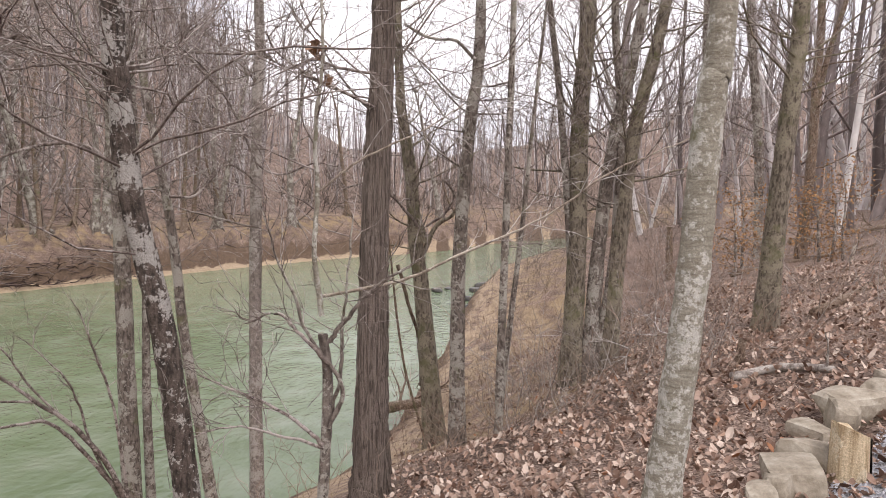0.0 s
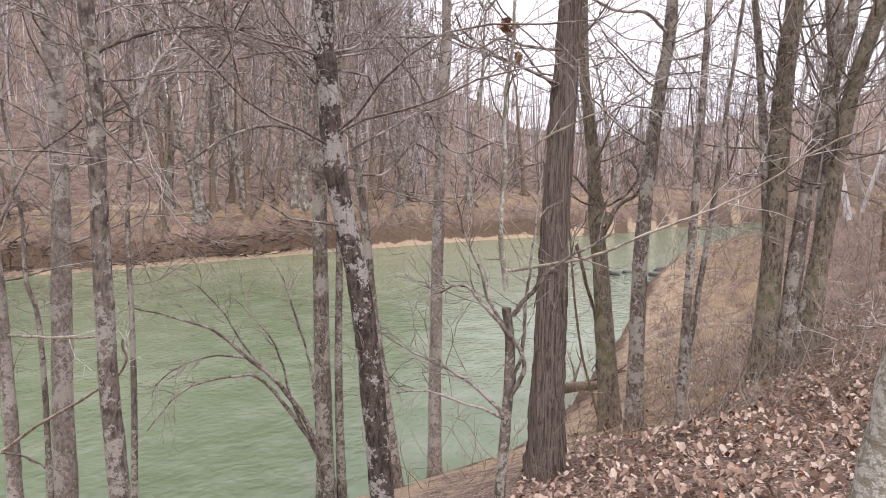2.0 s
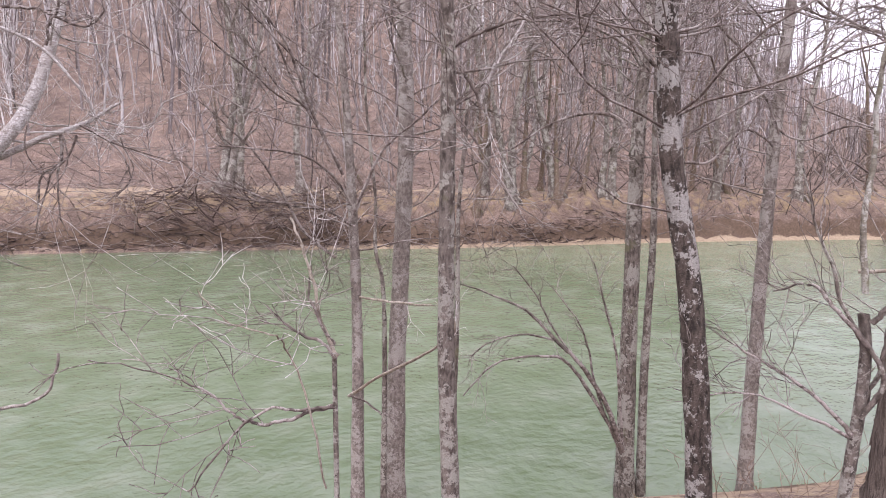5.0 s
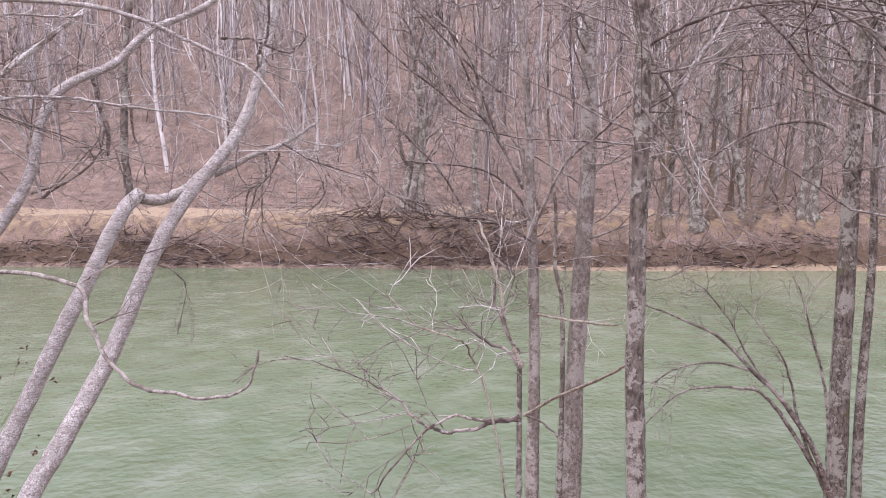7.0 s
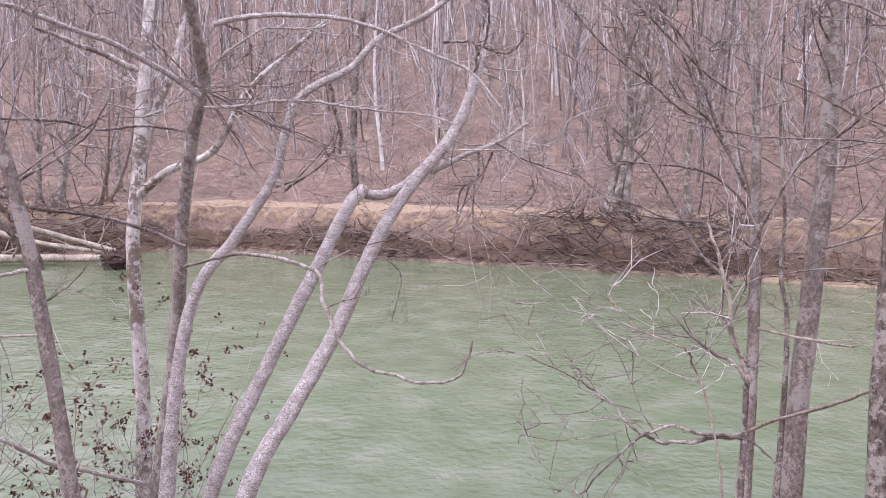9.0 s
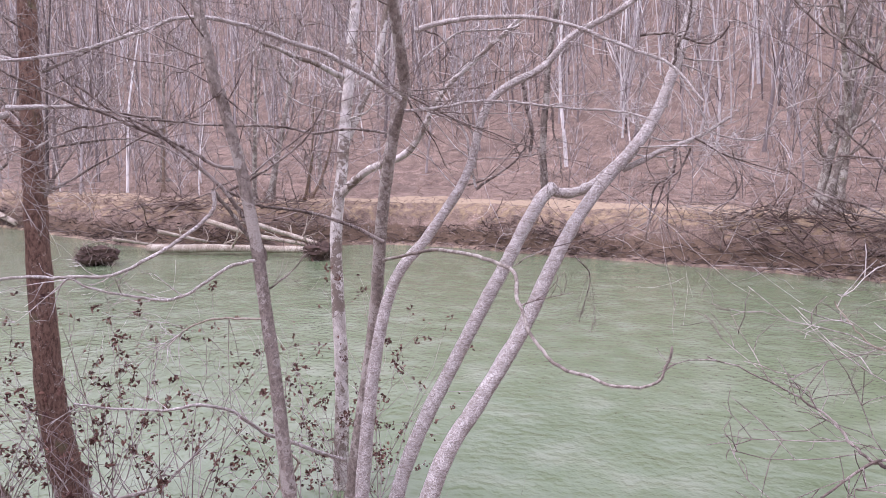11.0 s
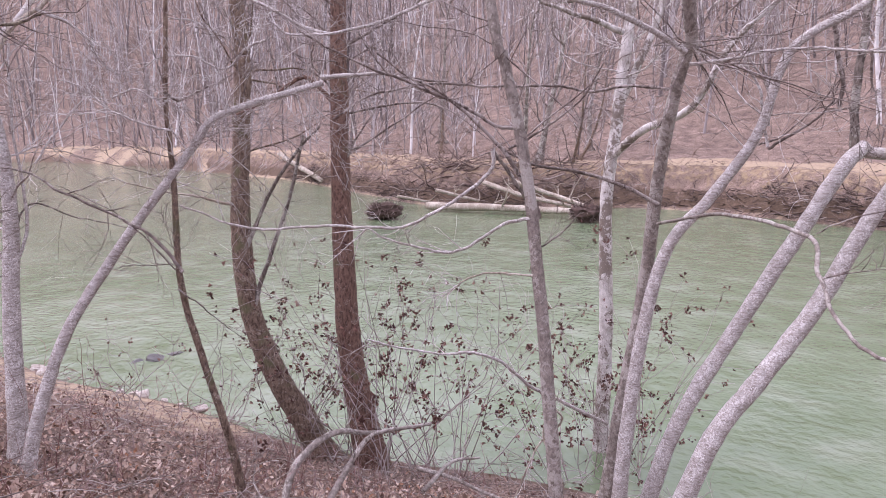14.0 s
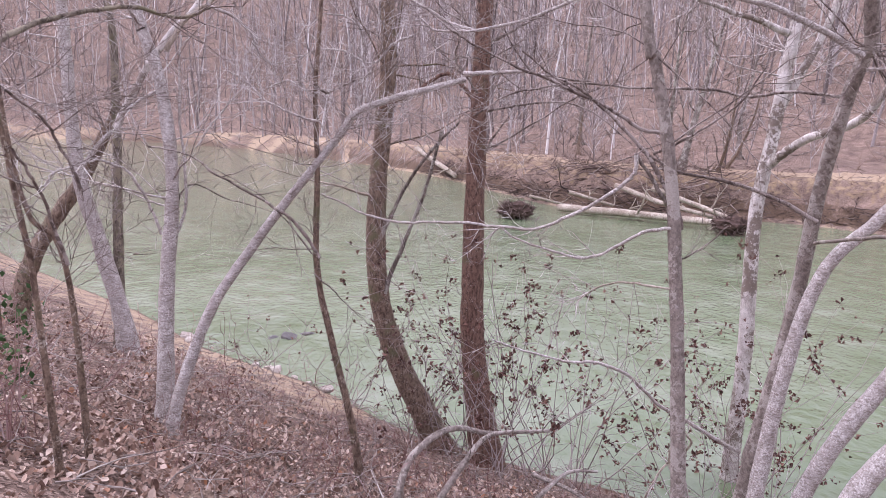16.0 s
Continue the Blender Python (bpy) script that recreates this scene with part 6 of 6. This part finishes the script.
def leafy_shrub(at, height, spread, stems, leaves, seed):
    rng = np.random.default_rng(seed)
    z = ground_z(*at)
    root = thing("shrub", "bare twiggy shrub with clusters of withered brown leaves", "shrub", (at[0], at[1], z), "withered shrubs")
    tips, s = [], Soup()
    for _ in range(stems):
        a = rng.uniform(0, 2 * np.pi)
        l1 = wander(rng, (rng.normal(0, 0.12), rng.normal(0, 0.12), -0.03), (np.cos(a) * spread, np.sin(a) * spread, 1.0), height * rng.uniform(0.6, 1.1), 7, 0.17, 0.03)
        tube(s, l1, np.linspace(0.008, 0.002, 8), 4)
        for _ in range(7):
            j = int(rng.integers(2, 8))
            l2 = wander(rng, l1[j], unit(l1[j] - l1[j - 1]) + rng.normal(0, 0.7, 3), height * rng.uniform(0.12, 0.34), 4, 0.25, 0.0)
            tube(s, l2, np.linspace(0.0035, 0.0015, 5), 3)
            tips += [l2[-1], l2[-2], l2[2]]
    tagged(part("twig_spray", s.mesh("twig_spray", PALESTEM), root, "thin pale twigs"), kind="stuff")
    s = Soup()
    for _ in range(leaves):
        p = tips[int(rng.integers(len(tips)))]
        for _ in range(int(rng.choice([1, 1, 2, 3, 7]))):
            leaf_quads(s, rng, p + rng.normal(0, 0.028, 3) - np.array([0, 0, 0.02]), rng.uniform(0.035, 0.075), 1.2)
    tagged(part("foliage", s.mesh("foliage", DEADLEAF, False), root, "curled dark brown leaves"), kind="stuff")


for _k, (_x, _y) in enumerate(SHRUBS):
    leafy_shrub((_x, _y), (2.7, 2.9, 3.1, 2.8, 2.6, 3.4, 3.2, 3.3)[_k], 0.42, 10 if _k < 5 else 8, 130 if _k < 5 else 150, 40 + _k)
for _k, (_x, _y) in enumerate([(-9.2, -6.4), (-8.6, -7.6), (-9.4, -5.4)]):
    leafy_shrub((_x, _y), 1.5, 0.5, 6, 22, 60 + _k)


def brambles(name, label, n, xr, yr, clear, deep, height, mat, rng, keep=None):
    """Thin dead stems that arch out of the leaves."""
    s = Soup()
    pts = []
    for _ in range(400):
        if len(pts) >= n:
            break
        x, y = rng.uniform(*xr, 800), rng.uniform(*yr, 800)
        dn = shore_distance(x, y, NS)
        ok = ~in_river(x, y) & (dn > clear) & (dn < deep) & (np.hypot(x, y) > 2.6)
        if keep:
            ok &= keep(x, y)
        pts += list(zip(x[ok], y[ok]))
    pts = np.array(pts[:n])
    z = land(pts[:, 0], pts[:, 1])[0]
    for (x, y), zz in zip(pts, z):
        h = height * rng.uniform(0.35, 1.25)
        l1 = wander(rng, (x, y, zz - 0.02), (rng.normal(0, 0.45), rng.normal(0, 0.45), 1), h, 5, 0.2, -0.02)
        r = rng.uniform(0.0025, 0.006)
        tube(s, l1, np.linspace(r, r * 0.4, 6), 3)
        for _ in range(int(rng.integers(2, 6))):
            j = int(rng.integers(1, 6))
            l2 = wander(rng, l1[j], unit(l1[j] - l1[j - 1]) + rng.normal(0, 0.7, 3), h * rng.uniform(0.2, 0.5), 3, 0.25, 0.0)
            tube(s, l2, np.linspace(r * 0.7, r * 0.3, 4), 3)
    tagged(new(name, s.mesh(name, mat)), label, "brambles", kind="stuff")


_rng = np.random.default_rng(33)
brambles("brambles", "tan thicket of bare bramble stems on the sandy bank", 560, (-2.5, 7), (7.0, 22), 0.3, 6.5, 1.1, STEM, _rng)
brambles("brambles", "bare saplings and stems among the dead leaves on the slope", 330, (1.5, 14), (6.5, 24), 5.5, 16, 1.4, STEM, _rng)
brambles("brambles", "thin red-brown stems over the leaf litter", 380, (-10.5, -3.6), (-7.0, -1.6), 0.2, 6.2, 0.5, REDSTEM, _rng)
brambles("brambles", "sparse bare stems on the sandy bank", 150, (-12, -3.2), (-16, -3.2), 0.3, 7.5, 0.8, REDSTEM, _rng)
brambles("dead_grass", "tan dead grass and stems along the near water edge", 560, (-4, 5), (8.5, 34), 0.05, 4.2, 0.22, STRAW, _rng)

brambles("brambles", "grey thicket of bare stems beside the bend of the river", 420, (1.6, 13), (21, 46), 0.4, 9, 3.6, GREYBRUSH, _rng)
_low = [(np.array([_rng.uniform(-9.6, -2.2), _rng.uniform(-9.5, 1.5)]), 0) for _ in range(1500)]
_low = [q for q in _low if not in_river(q[0][:1], q[0][1:])[0]]
sticks("fallen_twigs", "thin dead twigs strewn over the leaf litter", _low, GREYSTEM, _rng, 0.42, 0.12, 0.005, 1)

for _k, (_pts, _r) in enumerate(zip(CROSSED, (0.045, 0.04, 0.03, 0.03))):
    log_thing("fallen_branch", "pale crooked fallen branch propped on the bank", _pts, _r * 0.85, _r * 0.4, "smooth", 6, 8)
log_thing("fallen_log", "grey fallen log lying in the leaves", [(p[0], p[1], ground_z(p[0], p[1]) + 0.04) for p in FALLEN], 0.05, 0.035, "smooth", 1)
for _p, _q, _r in (((5.2, 9.6), (9.5, 13.6), 0.07), ((11, 22), (17, 24), 0.10), ((6.5, 15.5), (11.5, 18.5), 0.06), ((-6.4, -2.6), (-5.4, -1.3), 0.05)):
    log_thing("fallen_log", "dark fallen tree trunk on the leafy slope", [(*_p, ground_z(*_p) + _r), (*_q, ground_z(*_q) + _r * 1.5)], _r, _r * 0.7, "brown", 2)
tree("stump", "brown", "small sawn stump with a pale cut top", [(CUT_STUMP[0], CUT_STUMP[1], ground_z(*CUT_STUMP[:2]) - 0.05), (CUT_STUMP[0], CUT_STUMP[1], ground_z(*CUT_STUMP[:2]) + 0.13),
     (CUT_STUMP[0] + 0.02, CUT_STUMP[1], ground_z(*CUT_STUMP[:2]) + 0.27)], 0.05, 0.04, 0.02, 0, 9, 1)
tree("stump", "brown", "curved dark stub of a broken sapling in the leaves", [(0.95, 4.45, ground_z(0.95, 4.45) - 0.04), (0.97, 4.45, ground_z(0.95, 4.45) + 0.09), (0.90, 4.46, ground_z(0.95, 4.45) + 0.22)], 0.04, 0.012, 0.02, 0, 9, 1)


def beech(at, height, seed):
    rng = np.random.default_rng(seed)
    z = ground_z(*at)
    root = thing("beech_sapling", "young beech that still holds its orange dead leaves", "tree", (at[0], at[1], z), "young beeches")
    s, tips = Soup(), []
    l1 = wander(rng, (0, 0, -0.1), (0, 0, 1), height, 7, 0.06, 0.03)
    tube(s, l1, np.linspace(0.04, 0.008, 8), 6)
    for _ in range(22):
        j = int(rng.integers(1, 8)); a = rng.uniform(0, 6.28)
        l2 = wander(rng, l1[j], (np.cos(a), np.sin(a), 0.25), height * rng.uniform(0.35, 0.75), 5, 0.15, 0.0)
        tube(s, l2, np.linspace(0.012, 0.004, 6), 3)
        tips += list(l2[1:])
    tagged(part("stem_spray", s.mesh("stem_spray", BARK["grey"]), root), kind="stuff")
    s = Soup()
    for _ in range(520):
        leaf_quads(s, rng, tips[int(rng.integers(len(tips)))] + rng.normal(0, 0.12, 3), rng.uniform(0.05, 0.08), 0.4)
    tagged(part("foliage", s.mesh("foliage", BEECH, False), root, "papery orange leaves"), kind="stuff")


for _k, (_x, _y, _h) in enumerate([(6.6, 15.6, 2.0), (7.1, 16.4, 1.7), (8.6, 15.8, 2.0), (9.5, 16.4, 2.1), (9.0, 16.0, 1.7)]):
    beech((_x, _y), _h, 70 + _k)


# ---- dead leaves on the ground ----
def leaf_litter(name, label, n, xr, yr, thin, rng, big=1.0):
    s_v, s_q, done = [], [], 0
    pts = []
    for _ in range(400):
        if len(pts) >= n:
            break
        x, y = rng.uniform(*xr, 4000), rng.uniform(*yr, 4000)
        dn = shore_distance(x, y, NS)
        ok = ~in_river(x, y) & (dn < 20) & (rng.random(4000) < np.interp(dn, [0.2, 1.5, thin, thin + 1.5], [0.03, 0.10, 0.35, 1.0]) * np.where(dn < 7, np.interp(y, [-18, -6.4, -4.8], [0.4, 0.8, 1.0]), 1.0))
        ok &= rng.random(4000) < np.clip(7.0 / np.hypot(x, y), 0, 1) ** 1.2
        pts += list(zip(x[ok], y[ok]))
    p = np.array(pts[:n])
    n = len(p)
    z = land(p[:, 0], p[:, 1])[0]
    sz = (0.02 + 0.046 * rng.random(n) ** 1.9) * big
    a = rng.uniform(0, 2 * np.pi, n)
    tilt = rng.normal(0, 0.5, (n, 2))
    curl = rng.uniform(0.0, 1.0, n)
    wide = rng.uniform(0.26, 0.62, n)
    d = np.stack([np.cos(a), np.sin(a), tilt[:, 0]], -1)
    u = np.stack([-np.sin(a), np.cos(a), tilt[:, 1]], -1)
    c = np.stack([p[:, 0], p[:, 1], z + 0.012 + rng.uniform(0, 0.045, n)], -1)
    up = np.array([0, 0, 1.0])
    S, C, W = sz[:, None], (sz * curl)[:, None], (sz * wide)[:, None]
    stem, tip = c - d * S * 0.55, c + d * S * 0.55 + up * C * 0.8
    m1, m2 = c - d * S * 0.15, c + d * S * 0.18 + up * C * 0.15
    l1, r1 = m1 + u * W + up * C * 0.55 - d * S * 0.04, m1 - u * W * 0.9 + up * C * 0.35
    l2, r2 = m2 + u * W * 0.75 + up * C * 0.8, m2 - u * W * 0.8 + up * C * 0.5 + d * S * 0.06
    v = np.stack([stem, l1, l2, tip, r2, r1, m1, m2], 1).reshape(-1, 3)
    k = np.arange(n)[:, None] * 8
    q = np.concatenate([k + np.array([w]) for w in ([0, 5, 6, 1], [6, 5, 4, 7], [1, 6, 7, 2], [7, 4, 3, 2])])
    s = Soup(); s.add(v, q)
    tagged(new(name, s.mesh(name, LEAF, False)), label, "leaf litter", kind="stuff")


_rng = np.random.default_rng(55)
leaf_litter("dead_leaves", "scattered dead leaves between the trees at the water edge", 11000, (-9.4, -2.6), (-6.5, 1.0), 0.4, _rng, 0.8)
leaf_litter("dead_leaves", "thick litter of curled brown and pinkish dead leaves on the slope", 28000, (-1.0, 9.5), (2.4, 14.5), 3.0, _rng, 1.08)
leaf_litter("dead_leaves", "litter of curled brown dead leaves on the bank", 23000, (-12, -1.5), (-13, 0.5), 1.4, _rng, 0.85)


# ---- stones, split log and gravel beside the path ----
def rock(name, label, at, size, seed, mat, squash=(1, 1, 1), group="", blocky=0.5):
    """An uneven stone: a rounded block, cut by a few flat faces and worn."""
    rng = np.random.default_rng(seed)
    bm = bmesh.new()
    bmesh.ops.create_cube(bm, size=1.0)
    bmesh.ops.subdivide_edges(bm, edges=bm.edges[:], cuts=3, use_grid_fill=True)
    ns = [unit(rng.normal(0, 1, 3)) for _ in range(5)]
    for v in bm.verts:
        c = np.array(v.co)
        c = c * blocky + unit(c) * 0.58 * (1 - blocky)
        for q in ns:
            h = c @ q - 0.42
            if h > 0:
                c = c - q * h * 0.8
        c = c + 0.03 * np.array(noise.noise_vector(Vector(c * 3 + seed)))
        v.co = Vector(c * size * np.array(squash))
    me = bpy.data.meshes.new(name)
    bm.to_mesh(me); bm.free()
    me.materials.append(mat)
    for q in me.polygons:
        q.use_smooth = False
    ob = new(name, me)
    ob.matrix_world = Matrix.Translation(at) @ Matrix.Rotation(rng.uniform(0, 6.28), 4, "Z") @ Matrix.Rotation(rng.normal(0, 0.12), 4, "X")
    return tagged(ob, label, "stone", group)


for _k, (_x, _y, _z, _w, _h) in enumerate(STONES):
    rock("edging_stone", "rough tan sandstone block edging the gravel path", (_x, _y, ground_z(_x, _y) + _h * 0.42), 1.0, 80 + _k, STONE, (_w * 1.08, _w * 0.85, _h * 1.1), "edging stones", 0.72)


def split_log(at):
    """A short log stood on end, split flat on one side, with bark on its back."""
    rng = np.random.default_rng(9)
    root = thing("split_log", "short split log standing upright between edging stones", "log", (at[0], at[1], ground_z(at[0], at[1])))
    r, h, n = 0.125, 0.34, 22
    for name, mat, a0, a1 in (("split_face", SPLIT, -1.9, 1.5), ("bark", BARK["grey"], 1.5, 4.383)):
        s = Soup()
        ang = np.linspace(a0, a1, n) + 4.15
        chop = 1 - 0.10 * np.abs(np.sin(np.linspace(0, 3.1, n) * 2.5)) if name == "split_face" else np.ones(n)
        rows = []
        for z in np.linspace(-0.04, h, 8):
            rr = r * (1 + 0.012 * rng.normal(0, 1, n)) * chop * (1 - 0.10 * z / h)
            rows.append(np.stack([np.cos(ang) * rr, np.sin(ang) * rr, np.full(n, z) + (0.05 * np.cos(ang - 3.3) * (z / h) ** 3 if z > 0 else 0)], -1))
        i, j = np.meshgrid(np.arange(7), np.arange(n - 1), indexing="ij")
        s.add(np.concatenate(rows), np.stack([i * n + j, i * n + j + 1, (i + 1) * n + j + 1, (i + 1) * n + j], -1).reshape(-1, 4))
        part(name, s.mesh(name, mat, False), root, "pale split wood" if name == "split_face" else "")
    s = Soup()
    ang = np.linspace(0, 2 * np.pi, 24, endpoint=False)
    ring = np.stack([np.cos(ang) * r * 0.86, np.sin(ang) * r * 0.86, h - 0.008 + 0.045 * np.cos(ang - 3.3)], -1)
    s.add(np.vstack([ring, ring * np.array([0.3, 0.3, 1])]), [[k, (k + 1) % 24, 24 + (k + 1) % 24, 24 + k] for k in range(24)])
    s.add(ring * np.array([0.3, 0.3, 1]), [[0, k, k + 1, k + 2] for k in range(1, 22, 2)])
    part("top", s.mesh("top", SPLIT, False), root)
    return root


split_log(POST_AT)


def gravel_path():
    """Grey gravel: a bed a finger above the ground and loose chips on it. It runs beside the row of stones."""
    along_, across = np.arange(-0.9, 9.01, 0.15), np.linspace(0.0, 1.9, 14)
    u, w = np.meshgrid(along_, across, indexing="ij")
    k = 0.7071

    def place(u, w):
        return (u + w) * k - 0.8, (u - w) * k + 0.8
    x, y = place(u, w)
    z = land(x, y)[0] + 0.02
    b = len(across)
    i, j = np.meshgrid(np.arange(len(along_) - 1), np.arange(b - 1), indexing="ij")
    q = np.stack([i * b + j, (i + 1) * b + j, (i + 1) * b + j + 1, i * b + j + 1], -1).reshape(-1, 4)
    s = Soup(); s.add(np.stack([x, y, z], -1).reshape(-1, 3), q)
    path = tagged(new("path", s.mesh("path", GRAVELBED)), "grey crushed gravel path edged with stones", "path", kind="structure")
    rng = np.random.default_rng(77)
    px_, py_ = place(rng.uniform(2.8, 5.8, 3600), rng.uniform(-0.06, 0.9, 3600))
    pz = land(px_, py_)[0] + 0.024
    n = len(px_)
    base = np.array([[1, 0, 0], [0, 1, 0], [-1, 0, 0], [0, -1, 0], [0.3, 0.3, 0.8], [-0.3, 0.3, 0.8], [-0.3, -0.3, 0.8], [0.3, -0.3, 0.8]])
    quad = np.array([[0, 1, 5, 4], [1, 2, 6, 5], [2, 3, 7, 6], [3, 0, 4, 7], [4, 5, 6, 7]])
    r = rng.uniform(0.006, 0.016, n)
    v = base[None] * r[:, None, None] * rng.uniform(0.6, 1.4, (n, 8, 1)) + np.stack([px_, py_, pz], -1)[:, None]
    s = Soup(); s.add(v.reshape(-1, 3), (quad[None] + np.arange(n)[:, None, None] * 8).reshape(-1, 4))
    tagged(new("gravel_chips", s.mesh("gravel_chips", GRAVEL, False)), "loose grey gravel chips on the path", "gravel", kind="stuff")


gravel_path()

_rng = np.random.default_rng(91)
for _k, (_x, _y, _s) in enumerate([(-9.75, -7.3, 0.30), (-9.95, -8.6, 0.34), (-10.1, -8.9, 0.22), (-10.0, -8.2, 0.18), (-10.3, -9.4, 0.24), (-10.5, -11.2, 0.5), (-10.9, -11.9, 0.42), (-9.9, -7.8, 0.14),
                                   (-9.2, -0.4, 0.3), (-8.9, 0.3, 0.35)]):
    rock("shore_stone", "pale weathered stone at the water edge", (_x, _y, ground_z(_x, _y) + _s * 0.12), 1.0, 120 + _k, PEBBLE, (_s * 0.8, _s * 0.62, _s * 0.36), "shore stones", 0.55)
for _k, (_x, _y, _s) in enumerate([(-0.2, 31.7, 0.5), (0.3, 32.4, 0.35), (2.0, 33.3, 0.7), (1.6, 31.8, 0.55), (1.2, 29.4, 0.5), (1.0, 27.6, 0.4), (0.7, 25.0, 0.35), (-12.34, -10.73, 0.30), (-12.63, -10.49, 0.42), (-13.10, -10.30, 0.34)]):
    rock("river_rock", "dark wet rock breaking the water surface", (_x, _y, 0.03 if _y > 0 else -0.06), 1.0, 150 + _k, DARKROCK, (_s * 1.2, _s, _s * 0.5), "river rocks", 0.5)

# drift at the near water edge
log_thing("driftwood_log", "short pale broken log on the bank by the leaning trees", [(-8.39, 0.44, 0.38), (-7.95, 0.91, 0.30)], 0.085, 0.06, "sycamore", 0)
log_thing("driftwood_log", "dark drifted log with roots at the near water edge", [(-1.3, 14.2, 0.25), (-0.8, 13.9, 0.45), (-0.2, 13.7, 0.6)], 0.12, 0.08, "brown", 5)


def curled_bark(at, seed):
    """A curled slab of dead bark in the leaves."""
    rng = np.random.default_rng(seed)
    z = ground_z(*at)
    s = Soup()
    ang = np.linspace(-1.5, 1.3, 10)
    for rr, flip in ((0.11, 1), (0.10, -1)):
        rows = [np.stack([np.full(10, t), np.sin(ang) * rr * (1 - 0.3 * abs(t)), np.cos(ang) * rr + rng.normal(0, 0.004, 10)], -1) for t in np.linspace(-0.22, 0.22, 6)]
        i, j = np.meshgrid(np.arange(5), np.arange(9), indexing="ij")
        s.add(np.concatenate(rows), np.stack([i * 10 + j, i * 10 + j + 1, (i + 1) * 10 + j + 1, (i + 1) * 10 + j], -1).reshape(-1, 4))
    ob = new("bark_slab", s.mesh("bark_slab", BARK["brown"], False))
    ob.matrix_world = Matrix.Translation((at[0], at[1], z + 0.02)) @ Matrix.Rotation(rng.uniform(0, 6.28), 4, "Z")
    tagged(ob, "curled slab of brown dead bark in the leaves", "bark")


for _k, _p in enumerate([(-2.97, -3.34)]):
    curled_bark(_p, 200 + _k)


# ---- a small white outbuilding among the trees ----
def shed(at, turn):
    z = ground_z(*at)
    root = thing("shed", "small white outbuilding half hidden by the woods", "building", (at[0], at[1], z))
    root.rotation_euler = (0, 0, turn)
    w, d, h = 3.2, 2.6, 2.3
    s = Soup()
    for x0, x1, y0, y1 in ((-w, w, -d, -d + 0.1), (-w, w, d - 0.1, d), (-w, -w + 0.1, -d + 0.1, d - 0.1), (w - 0.1, w, -d + 0.1, d - 0.1)):
        v = [(x, y, k) for k in (-0.3, h) for x, y in ((x0, y0), (x1, y0), (x1, y1), (x0, y1))]
        s.add(v, [[0, 1, 2, 3], [4, 5, 6, 7], [0, 1, 5, 4], [1, 2, 6, 5], [2, 3, 7, 6], [3, 0, 4, 7]])
    part("wall", s.mesh("wall", WHITEPAINT, False), root)
    s = Soup()
    e = 0.3
    for sg in (-1, 1):
        v = [(-w - e, sg * (d + e), h - 0.1), (w + e, sg * (d + e), h - 0.1), (w + e, 0, h + 1.3), (-w - e, 0, h + 1.3)]
        v += [(a, b, c + 0.1) for a, b, c in v]
        s.add(v, [[0, 1, 2, 3], [4, 5, 6, 7], [0, 1, 5, 4], [1, 2, 6, 5], [2, 3, 7, 6], [3, 0, 4, 7]])
    part("roof", s.mesh("roof", DARKROCK, False), root)


shed((34.5, 55), 0.4)


# ---- small things ----
def leaf_cluster(at, n, size, seed, label):
    """A handful of withered leaves that hang from a twig."""
    rng = np.random.default_rng(seed)
    root = min(TREES, key=lambda q: np.min(np.linalg.norm(q[1] - np.array(at), axis=1)))[0]
    s = Soup()
    for _ in range(n):
        leaf_quads(s, rng, np.array(at) - np.array(root.location) + rng.normal(0, size * 0.5, 3), rng.uniform(0.04, 0.08), 1.0)
    tagged(part("leaf_clump", s.mesh("leaf_clump", BEECH_DARK, False), root, label), kind="stuff")


leaf_cluster(LEAF_A, 14, 0.05, 1, "curled brown leaves caught on a shoot")
leaf_cluster(LEAF_B, 5, 0.03, 2, "curled brown leaves caught on a shoot")
brambles("brambles", "grey tangle of thin bare stems around the tree clump", 150, (0.6, 4.2), (7.5, 11.5), 1.5, 6.0, 1.5, GREYSTEM, _rng)
brambles("brambles", "grey saplings on the leafy slope", 90, (2.5, 9), (6.5, 14), 4.0, 11, 2.0, GREYSTEM, _rng)
brambles("vine_tangle", "brown tangle of vines and brush on the sandy bank", 32, (-3.05, -2.55), (-4.75, -4.2), 1.0, 9, 0.75, REDSTEM, _rng)


def sprig(at, seed):
    """A low evergreen sprig."""
    rng = np.random.default_rng(seed)
    z = ground_z(*at)
    root = thing("evergreen_sprig", "small evergreen sprig among brown vines", "plant", (at[0], at[1], z))
    s, g = Soup(), Soup()
    for _ in range(7):
        l1 = wander(rng, (0, 0, -0.02), (rng.normal(0, 0.4), rng.normal(0, 0.4), 1), rng.uniform(0.7, 1.15), 6, 0.15, 0.0)
        tube(s, l1, np.linspace(0.006, 0.002, 7), 4)
        for p in l1[3:]:
            for _ in range(6):
                leaf_quads(g, rng, p + rng.normal(0, 0.05, 3), rng.uniform(0.03, 0.06), 0.3)
    tagged(part("stem_spray", s.mesh("stem_spray", REDSTEM), root), kind="stuff")
    tagged(part("foliage", g.mesh("foliage", GREENLEAF, False), root, "small green leaves"), kind="stuff")


sprig((-2.70, -4.42), 5)
sticks("snag", "dark waterlogged twigs breaking the surface", [((_rng.uniform(-9.2, -8.7), _rng.uniform(0.6, 2.2)), 0) for _ in range(9)], DEBRIS, _rng, 0.6, 1.5, 0.005)
